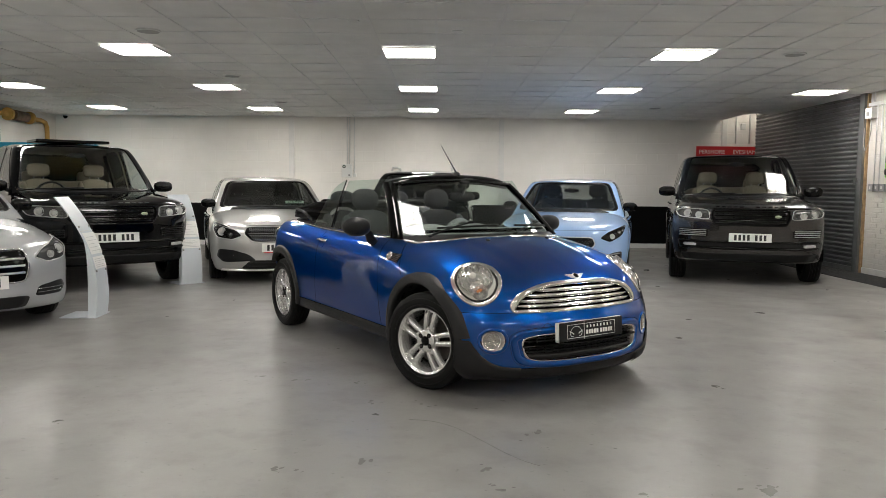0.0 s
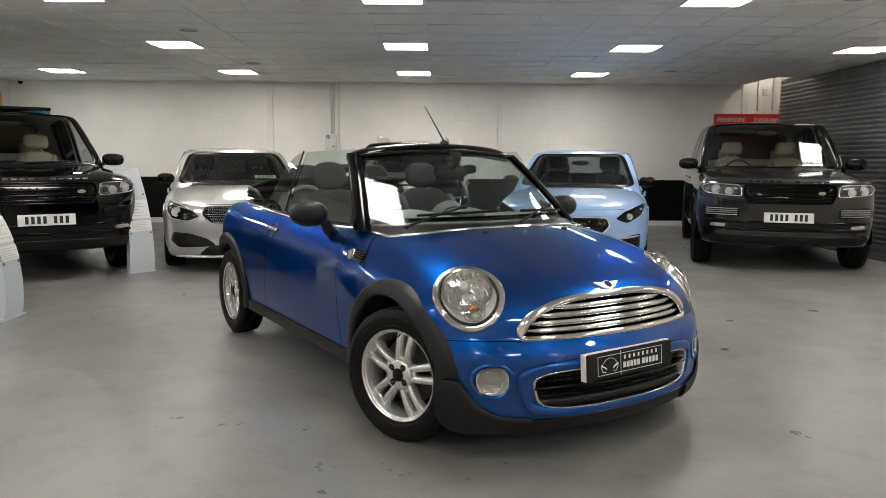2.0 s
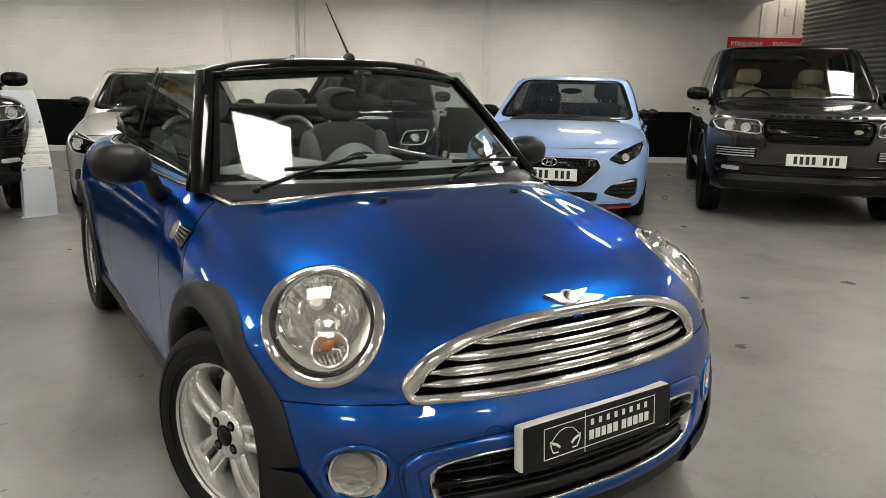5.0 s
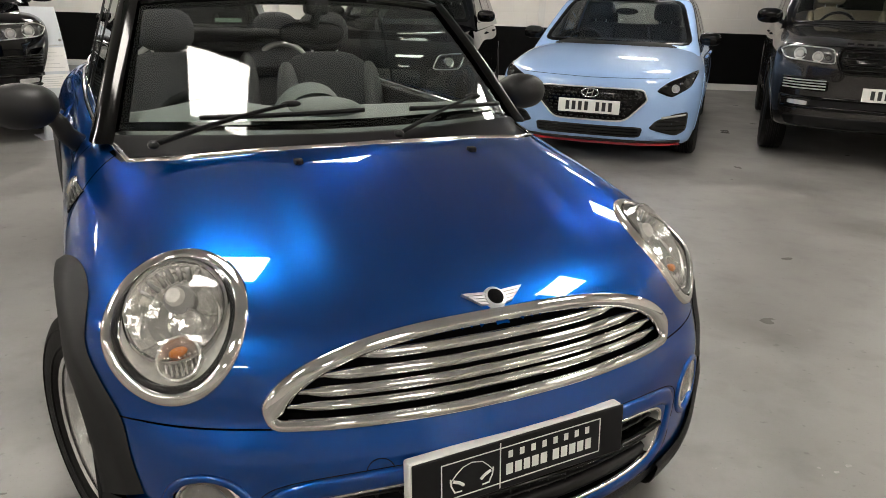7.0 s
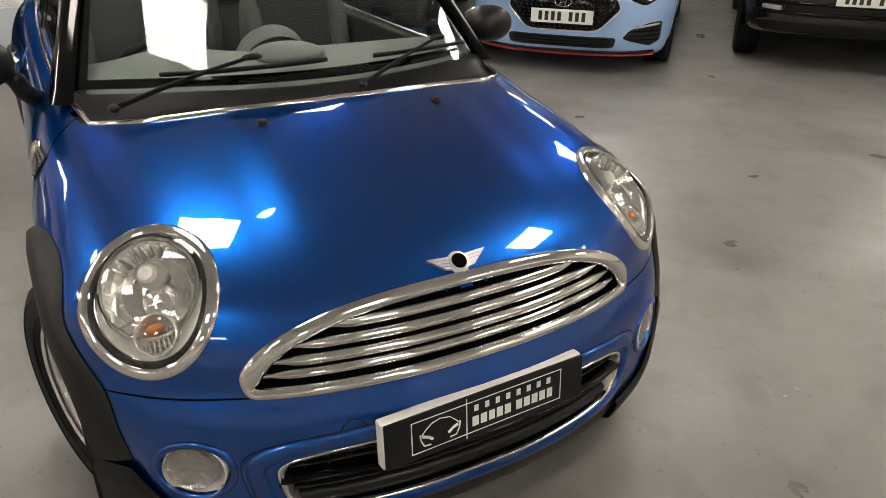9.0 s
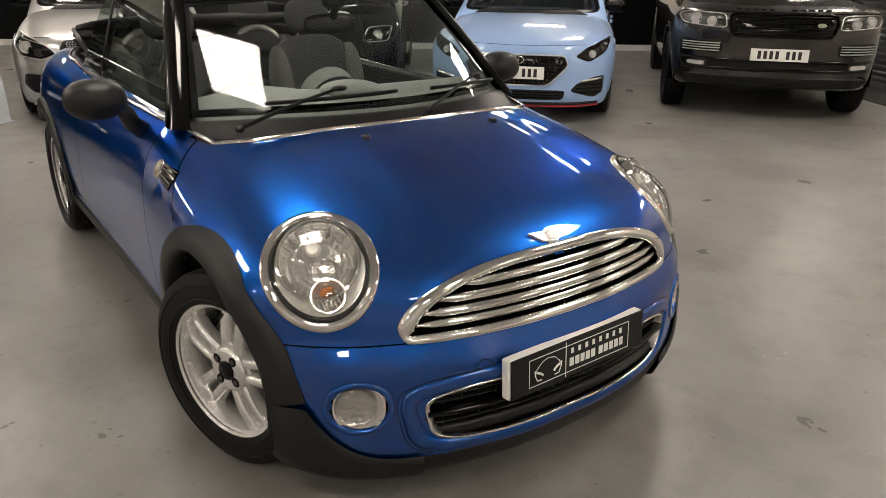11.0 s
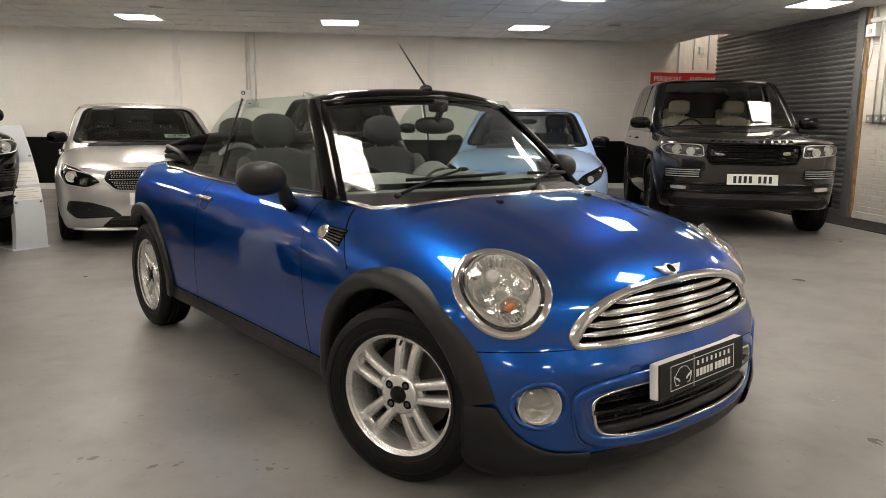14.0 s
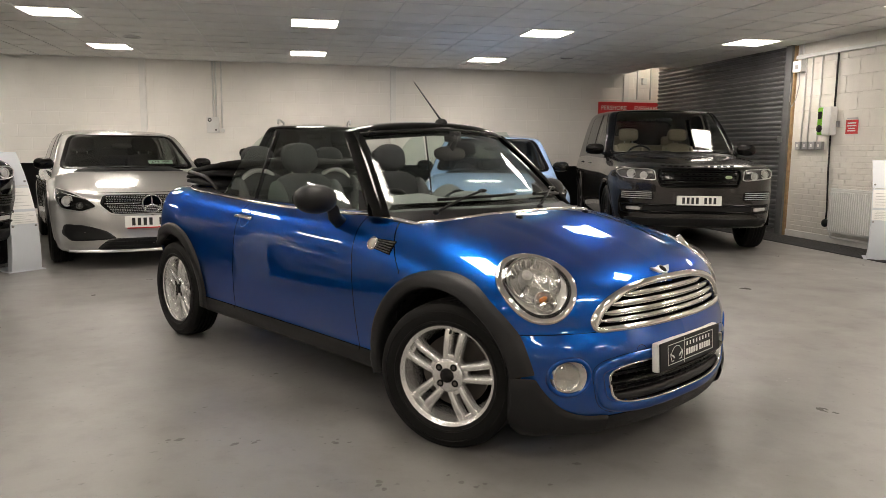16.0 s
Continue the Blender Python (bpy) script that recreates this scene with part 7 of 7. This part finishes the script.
for i in range(n_slats):
    o = new("slat", slat_mesh)
    o.parent = shutter
    o.location = (random.uniform(-0.002, 0.002), 0, i * pitch)
part("bottom_rail", boxes((-0.035, 0.0, SH0, SH1, 0.0, 0.07), bevel=0.004), STEEL, shutter)
part("guide_post", boxes((-0.12, 0.02, SH0 - 0.105, SH0 + 0.03, 0, 2.77), bevel=0.004), mat("grey_steel_post", (0.16, 0.165, 0.17), 0.5, 0.3, vary=0.12, scale=5), shutter, "grey steel guide post")
part("latch", boxes((-0.15, -0.11, SH0 - 0.02, SH0 + 0.06, 1.37, 1.45), bevel=0.004), STEEL, shutter)
single("trim_door_batten", boxes((XR - 0.035, XR + 0.01, SH0 - 0.150, SH0 - 0.108, 0.0, 2.735), bevel=0.003), WOOD, "raw timber batten beside the shutter post", "batten", kind="structure")

# small painted bricks and blocks of the side wall
east = bpy.data.objects["wall_east"]


def brick_mesh(l, h, d):
    return finish("brick", boxes((-d, 0.004, 0, l, 0, h), bevel=0.004), BRICK_WALL)


bricks = [brick_mesh(0.215, 0.066, d) for d in (0.004, 0.006, 0.008)]
z = 0.11
row = 0
while z < 1.26:
    y = 3.45 + (0.1125 if row % 2 else 0.0)
    while y + 0.215 < SH0 - 0.155:
        o = new("brick", random.choice(bricks))
        o.parent = east
        o.location = (XR, y, z)
        y += 0.225
    z += 0.076
    row += 1
blocks = [brick_mesh(0.44, 0.215, d) for d in (0.003, 0.005)]
row = 0
while z + 0.2 < 2.72:
    y = 3.45 + (0.225 if row % 2 else 0.0)
    while y + 0.44 < SH0 - 0.155:
        o = new("block", random.choice(blocks))
        o.parent = east
        o.location = (XR, y, z)
        y += 0.45
    z += 0.225
    row += 1
single("trim_plinth", boxes((XR - 0.02, XR + 0.01, 3.0, SH0 - 0.155, 0.0, 0.10), bevel=0.004), WHITE_PAINT, "white painted plinth of the side wall", "plinth", kind="structure")

# trunking, conduits, junction box and sockets
single("cable_trunking", boxes((XR - 0.06, XR, 2.0, SH0 - 0.19, 2.535, 2.585), bevel=0.004), PLASTIC_WHITE, "white plastic cable trunking along the wall", "trunking")
for y, z0, z1 in ((6.25, 1.37, 2.535), (6.12, 1.37, 2.535), (5.93, 1.37, 2.535), (6.33, 2.58, 2.735), (6.39, 2.58, 2.735)):
    single("conduit", tube([(XR - 0.022, y, z0), (XR - 0.022, y, z1)], 0.009, 10), PLASTIC_WHITE, "white plastic conduit clipped to the wall", "conduit", group="wall conduits", smooth=True)
jb = thing("junction_box", "white shutter control box with a hanging cable", "control box", pose(XR - 0.008, 6.36, 2.42))
part("box_body", boxes((-0.09, 0, -0.09, 0.09, -0.07, 0.09), bevel=0.008), PLASTIC_WHITE, jb)
part("cable", tube([(-0.05, -0.02, -0.07), (-0.05, -0.03, -0.25), (-0.05, 0.02, -0.45), (-0.05, 0.10, -0.55), (-0.05, 0.16, -0.45), (-0.05, 0.15, -0.2)], 0.006, 8), PLASTIC_GREY, jb, "thin grey cable loop", smooth=True)
part("isolator", boxes((-0.10, -0.09, -0.03, 0.03, -0.03, 0.03), bevel=0.004), PLASTIC_GREY, jb)
sock = thing("switch_box", "metal-clad switch and socket box on the wall", "socket", pose(XR - 0.008, 6.28, 1.315), group="wall sockets")
part("box_body", boxes((-0.045, 0, -0.06, 0.06, -0.055, 0.055), bevel=0.006), STEEL, sock)
part("face_plate", boxes((-0.049, -0.045, -0.052, 0.052, -0.046, 0.046), bevel=0.0015), PLASTIC_GREY, sock)
part("rocker", boxes((-0.055, -0.049, -0.015, 0.015, -0.02, 0.02), bevel=0.002), PLASTIC_WHITE, sock)
for y in (6.13, 5.99, 5.845):
    copy_thing(sock, pose(XR - 0.008, y, 1.315))
# car charger, its sign and the black cable
ch = thing("car_charger", "white wall charger with green trim and a socket", "charger", pose(XR - 0.008, 5.68, 1.64))
part("case", boxes((-0.12, 0, -0.115, 0.125, -0.19, 0.19), bevel=0.03), PLASTIC_WHITE, ch, smooth=True, angle=40)
part("green_trim", boxes((-0.126, -0.03, 0.03, 0.135, -0.185, 0.185), bevel=0.02), GREEN, ch, "green plastic side trim", smooth=True, angle=40)
part("socket_cover", moved(lathe([(0, -0.018), (0.045, -0.016), (0.052, 0.0)], 24, "X"), Matrix.Translation((-0.122, 0.08, -0.10))), PLASTIC_BLACK, ch, "round black socket cover", smooth=True)
part("display", boxes((-0.131, -0.12, 0.045, 0.115, 0.03, 0.13), bevel=0.004), PLASTIC_BLACK, ch, "dark display window")
part("side_switch", boxes((-0.03, 0.0, -0.16, -0.115, -0.08, 0.0), bevel=0.005), STEEL, ch)
single("power_cable", tube([(XR - 0.03, 5.62, 2.55), (XR - 0.03, 5.62, 1.83)], 0.013, 10), PLASTIC_BLACK, "thick black power cable down to the charger", "cable", smooth=True)
single("charging_lead", tube([(XR - 0.03, 5.66, 1.48), (XR - 0.03, 5.65, 1.0), (XR - 0.035, 5.61, 0.45), (XR - 0.045, 5.60, 0.30)], 0.012, 10), PLASTIC_BLACK, "black lead from the charger down the wall", "cable", smooth=True)
single("cable_plug", egg(0.05, 0.045, 0.055, Matrix.Translation((XR - 0.055, 5.60, 0.27))), PLASTIC_BLACK, "round black plug holder at the cable's end", "plug", smooth=True)
rs = thing("notice_sign", "small red wall notice with white text bars", "sign", pose(XR - 0.010, 5.30, 1.555))
part("board", boxes((-0.006, 0, -0.105, 0.105, -0.09, 0.09)), RED, rs)
for k, (w, zz) in enumerate(((0.15, 0.05), (0.16, 0.015), (0.12, -0.02), (0.14, -0.05))):
    part("text_bar", boxes((-0.0075, -0.006, -w / 2, w / 2, zz - 0.007, zz + 0.007)), PLATE_WHITE, rs)
part("caption_bar", boxes((-0.006, 0.0, -0.09, 0.09, 0.105, 0.12)), GREY_INK, rs)
# radiator
rad = thing("radiator", "white ribbed panel radiator with pipework below", "radiator", pose(XR - 0.06, 5.02, 0.445))
part("panel", boxes((-0.045, 0.0, -0.52, 0.46, -0.29, 0.29), bevel=0.006), PLASTIC_WHITE, rad)
for k in range(26):
    y = -0.50 + k * 0.0375
    part("rib", boxes((-0.056, -0.045, y, y + 0.022, -0.26, 0.26), bevel=0.004), PLASTIC_WHITE, rad)
part("top_grille", boxes((-0.05, 0.0, -0.53, 0.47, 0.29, 0.305)), PLASTIC_WHITE, rad)
part("bracket", boxes((0.0, 0.06, -0.3, -0.26, -0.25, 0.25), (0.0, 0.06, 0.2, 0.24, -0.25, 0.25)), STEEL, rad)
part("valve", tube([(-0.02, 0.43, -0.29), (-0.02, 0.43, -0.35), (0.02, 0.43, -0.36), (0.02, -0.8, -0.37)], 0.013, 10), PLASTIC_WHITE, rad, "white pipe and valve", smooth=True)
# dark mat along the shutter
single("entrance_mat", boxes((5.92, XR - 0.005, 1.2, SH0 + 2.4, 0.0, 0.008), bevel=0.002), MAT_RUBBER, "dark rubber matting along the side wall", "mat")

# rear wall fittings
ap = thing("alarm_panel", "white alarm panel with a round label and small key switch", "alarm panel", pose(-1.92, YB - 0.002, 1.605))
part("case", boxes((-0.11, 0.11, -0.07, 0, -0.14, 0.14), bevel=0.008), PLASTIC_WHITE, ap)
part("round_label", moved(lathe([(0.018, -0.003), (0.035, -0.003), (0.035, 0.0), (0.018, 0.0)], 24, "Y"), Matrix.Translation((-0.055, -0.070, 0.09))), BLACK_INK, ap)
part("indicator", boxes((0.03, 0.07, -0.073, -0.069, -0.10, -0.08)), BLACK_INK, ap)
part("key_switch", boxes((0.13, 0.20, -0.05, 0, -0.13, -0.06), bevel=0.006), PLASTIC_WHITE, ap)
for x in (-1.91, -1.86, -1.76):
    single("conduit", tube([(x, YB - 0.018, 1.745 if x < -1.80 else 1.535), (x, YB - 0.018, HC - 0.002)], 0.013, 10), PLASTIC_WHITE, "white plastic conduit clipped to the wall", "conduit", group="wall conduits", smooth=True)
sg = thing("wall_sign", "red sign board with white town names", "sign", pose(6.21, YB - 0.056, 1.90))
part("board", boxes((-0.69, 0.69, -0.03, 0, -0.30, 0.29), bevel=0.003), RED, sg)
for word, x in (("PERSHORE", -0.36), ("EVESHAM", 0.33)):
    part("lettering", moved(text_mesh(word, 0.085, 0.002), pose(x, -0.032, 0.17, 90, 0, 0)), PLATE_WHITE, sg, "white raised lettering")
part("stripe", boxes((-0.60, 0.60, -0.033, -0.030, -0.02, 0.0)), PLATE_WHITE, sg)
# cctv dome and ceiling fittings
dome = thing("security_camera", "small black dome camera under the ceiling", "camera", pose(-7.85, YB - 0.12, HC - 0.005))
part("mount", lathe([(0.0, 0.0), (0.055, 0.0), (0.055, -0.03), (0.0, -0.03)], 24), PLASTIC_WHITE, dome, smooth=True, angle=40)
part("dome", egg(0.045, 0.045, 0.05, Matrix.Translation((0, 0, -0.04))), GLOSS_BLACK, dome, smooth=True)


def ceiling_disc(x, y, r, label, name, mt):
    d = thing(name, label, "ceiling fitting", pose(x, y, HC - 0.006), group="ceiling fittings")
    part("rim", lathe([(r * 0.86, -0.008), (r, -0.006), (r, 0.006)], 28), CEIL_BAR, d, smooth=True, angle=40)
    part("cover", lathe([(0.0, -0.010), (r * 0.86, -0.008), (r * 0.86, 0.004)], 28), mt, d, smooth=True, angle=40)


SPEAKER = mat("speaker_mesh", (0.40, 0.40, 0.39), 0.7, vary=0.05, scale=40)
for x, y in ((-2.73, 2.43), (-2.73, 5.29), (-2.73, 8.29), (3.95, 3.35), (3.98, 8.80)):
    ceiling_disc(x, y, 0.12, "round flush ceiling loudspeaker with a grey mesh", "ceiling_speaker", SPEAKER)
for x, y in ((0.25, 2.32), (-0.69, 1.92)):
    ceiling_disc(x, y, 0.055, "small white round smoke detector", "smoke_detector", PLASTIC_WHITE)

# gas pipe in the corner
pipe = thing("gas_pipe", "ochre gas pipe with a brown valve on the wall", "pipe", pose(XL + 0.10, 0, 0))
part("pipe_run", tube([(0, 8.3, 2.57), (0, 10.30, 2.55), (0, 10.45, 2.52), (0, 10.51, 2.43), (0, 10.51, 1.2)], 0.045, 14), COPPER, pipe, smooth=True)
part("valve_body", tube([(0, 9.30, 2.57), (0, 9.75, 2.56)], 0.10, 16), RUST, pipe, "brown cast valve body", smooth=True, angle=40)
part("flange", moved(lathe([(0.0, -0.03), (0.12, -0.03), (0.12, 0.03), (0.0, 0.03)], 20, "Y"), Matrix.Translation((0, 9.15, 2.57))), COPPER, pipe, smooth=True, angle=40)
part("flange", moved(lathe([(0.0, -0.03), (0.12, -0.03), (0.12, 0.03), (0.0, 0.03)], 20, "Y"), Matrix.Translation((0, 9.87, 2.56))), COPPER, pipe, smooth=True, angle=40)
part("bracket", boxes((-0.10, 0.0, 10.0, 10.04, 2.50, 2.55), (-0.10, 0.0, 8.6, 8.64, 2.52, 2.57)), STEEL, pipe)
ex = thing("exit_sign", "green exit sign with white letters", "exit sign", pose(XL + 0.002, 8.80, 2.17))
part("panel", boxes((0, 0.03, -0.20, 0.20, -0.11, 0.11), bevel=0.004), EXIT_GREEN, ex)
part("lettering", moved(text_mesh("EXIT", 0.10, 0.002), pose(0.032, 0, 0, 90, 0, 90)), PLATE_WHITE, ex)
bn = thing("banner_board", "blue and yellow printed display board on feet", "banner", pose(-6.98, 8.40, 0, 0, 0, 0))
part("board", boxes((-0.98, 0.98, -0.02, 0.02, 0.95, 2.00), bevel=0.004), BLUE_SIGN, bn)
part("print", boxes((0.05, 0.72, -0.024, -0.02, 1.42, 1.90)), YELLOW, bn, "yellow printed bars")
part("print_text", boxes((-0.62, -0.05, -0.024, -0.02, 1.50, 1.80)), PLATE_WHITE, bn, "white printed bars")
for x in (-0.9, 0.9):
    part("leg", boxes((x - 0.025, x + 0.025, -0.02, 0.02, 0.03, 0.95)), STEEL, bn)
    part("foot", boxes((x - 0.04, x + 0.04, -0.25, 0.25, 0.0, 0.03), bevel=0.004), STEEL, bn)
# batten lamp in the open ceiling bay of the far corner
bt = thing("batten_lamp", "lit batten lamp in the open ceiling bay", "lamp", pose(6.62, 10.55, 3.38))
part("body", boxes((-0.35, 0.35, -0.05, 0.05, -0.04, 0.02), bevel=0.005), PLASTIC_WHITE, bt)
part("tube", boxes((-0.33, 0.33, -0.048, 0.048, -0.09, -0.041), bevel=0.01), mat("lit_tube", (1.0, 0.93, 0.80), 0.4, emit=52.0), bt)
for x, z0 in ((6.37, 1.0), (6.66, 1.0)):
    single("conduit", tube([(x, YB - 0.02, 2.25), (x, YB - 0.02, 3.39)], 0.016, 10), PLASTIC_WHITE, "white plastic conduit clipped to the wall", "conduit", group="wall conduits", smooth=True)
single("conduit_box", boxes((6.46, 6.56, YB - 0.06, YB, 2.55, 2.68), bevel=0.006), PLASTIC_WHITE, "small white wall box in the corner", "box")


# ---------------------------------------------------------------- price stands
PALE_INK = mat("faint_print", (0.58, 0.58, 0.58), 0.6)


def price_stand(m):
    """A curved display board on a flat foot, with a leaflet pocket."""
    st = thing("price_stand", "pale grey curved display stand with a leaflet pocket", "display stand", m, group="price stands")

    def prof(z):
        t = z / 1.14
        return 0.02 + 0.36 * t * (1 - t) * 0.55 - 0.34 * t ** 2.2, 0.145 - 0.015 * math.sin(t * math.pi)
    nu = 26
    G = []
    for i in range(nu):
        z = 0.008 + 1.132 * i / (nu - 1)
        x, w = prof(z)
        d = 0.012 + 0.075 * math.sin(min(1, max(0, (0.72 - z) / 0.72)) * math.pi * 0.75)
        for px, py in ((x, -w), (x + 0.004, 0), (x, w), (x - d, w), (x - d, 0), (x - d, -w)):
            G.append((px, py, z))
    bm = patch(np.array(G).reshape(nu, 6, 3)[:, [0, 1, 2, 3, 4, 5, 0]], (nu, 7))
    bmesh.ops.remove_doubles(bm, verts=bm.verts, dist=1e-5)
    bmesh.ops.holes_fill(bm, edges=[e for e in bm.edges if e.is_boundary])
    bmesh.ops.recalc_face_normals(bm, faces=bm.faces)
    part("panel", bm, STAND, st, smooth=True, angle=35)
    part("foot", boxes((-0.30, 0.035, -0.175, 0.175, 0.0, 0.010), bevel=0.002), STAND, st)
    for z0, z1, mt, nm in ((0.60, 0.80, PAPER, "leaflet"), (0.46, 0.575, PAPER, "leaflet")):
        rows = []
        for i in range(6):
            z = z0 + (z1 - z0) * i / 5
            x, w = prof(z)
            rows += [(x + 0.010, -0.125, z), (x + 0.010, 0.125, z)]
        lf = part(nm, thick(patch(np.array(rows), (6, 2)), 0.002), mt, st, "white printed leaflet")
        for k in range(5):
            z = z0 + (z1 - z0) * (0.16 + 0.16 * k)
            x, w = prof(z)
            part("text_bar", boxes((x + 0.0105, x + 0.0135, -0.10, 0.10 - 0.04 * (k % 3), z - 0.0025, z + 0.0025)), PALE_INK, lf)
    x, w = prof(0.84)
    part("pocket_edge", boxes((x + 0.004, x + 0.020, -0.13, 0.13, 0.815, 0.822)), SATIN, st)
    for y in (-0.11, 0.11):
        for z in (0.86, 0.44):
            x, w = prof(z)
            part("stud", moved(lathe([(0.0, 0.012), (0.010, 0.010), (0.012, 0.0)], 12, "X"), Matrix.Translation((x + 0.002, y, z))), STEEL, st)
    return st


stand = price_stand(pose(-3.184, 2.22, 0, 0, 0, 3))
copy_thing(stand, pose(-3.108, 4.61, 0, 0, 0, -44))
copy_thing(stand, pose(6.05, 4.05, 0, 0, 0, -128))

# ---------------------------------------------------------------- scuffs and drips on the floor
SCUFF = mat("dark_floor_scuff", (0.118, 0.112, 0.104), 0.45, vary=0.2, scale=30)
PALE = mat("pale_floor_fleck", (0.33, 0.32, 0.305), 0.5, vary=0.15, scale=40)


def smudges(name, spots, material, label, seed, count, size):
    rnd = random.Random(seed)
    bm = bmesh.new()
    for cx, cy, reach, turn in spots:
        for _ in range(count):
            x, y = cx + rnd.gauss(0, reach), cy + rnd.gauss(0, reach * 0.6)
            r = size * rnd.uniform(0.3, 1.0) ** 2
            a0 = turn + rnd.gauss(0, 0.3)
            k = rnd.uniform(1.0, 1.6)
            n = 9
            vs = []
            for i in range(n):
                a = math.tau * i / n
                q = r * rnd.uniform(0.6, 1.1)
                u, v = q * math.cos(a) * k, q * math.sin(a) / k ** 0.5
                vs.append(bm.verts.new((x + u * math.cos(a0) - v * math.sin(a0), y + u * math.sin(a0) + v * math.cos(a0), 0.0012)))
            bm.faces.new(vs)
    bmesh.ops.recalc_face_normals(bm, faces=bm.faces)
    for f_ in bm.faces:
        if f_.normal.z < 0:
            f_.normal_flip()
    return single(name, bm, material, label, "floor mark", kind="stuff")


smudges("floor_scuff", ((0.62, -1.13, 0.05, 1.2), (0.32, -1.63, 0.03, 1.2), (-0.22, -1.55, 0.03, 1.4), (0.35, -1.82, 0.03, 0.2), (0.62, -1.32, 0.14, 0), (-0.75, -0.11, 0.04, 1),
                        (-1.11, -0.07, 0.06, 0.6), (-0.44, -0.20, 0.06, 0.5), (1.44, -1.85, 0.06, 0.2), (-0.74, 0.80, 0.04, 0.8), (-0.58, -1.65, 0.03, 0.8), (0.10, -0.65, 0.1, 0.4), (-0.30, -0.60, 0.16, 0.4), 
                        (-0.90, 0.33, 0.3, 0.7), (0.50, -0.45, 0.25, 0.2), (1.10, 0.07, 0.2, 0.4)),
        SCUFF, "scattered dark rubber scuffs and drips on the grey floor", 5, 5, 0.021)
smudges("floor_fleck", ((1.64, 0.19, 0.02, 0.4), (2.00, 0.22, 0.06, 0.3), (-0.60, 1.98, 0.5, 0.3), (2.60, 1.36, 0.6, 0.2)), PALE, "small pale paint flecks on the grey floor", 9, 4, 0.011)
line_pts = [(-0.05 + 0.62 * t, -0.93 - 0.56 * t + 0.10 * math.sin(t * 5), 0.0) for t in np.linspace(0, 1, 24)]
single("floor_scratch", tube(line_pts, 0.0016, 5, flat=0.6), mat("floor_scratch_grey", (0.15, 0.145, 0.138), 0.5), "thin curved scratch in the floor paint", "floor mark")
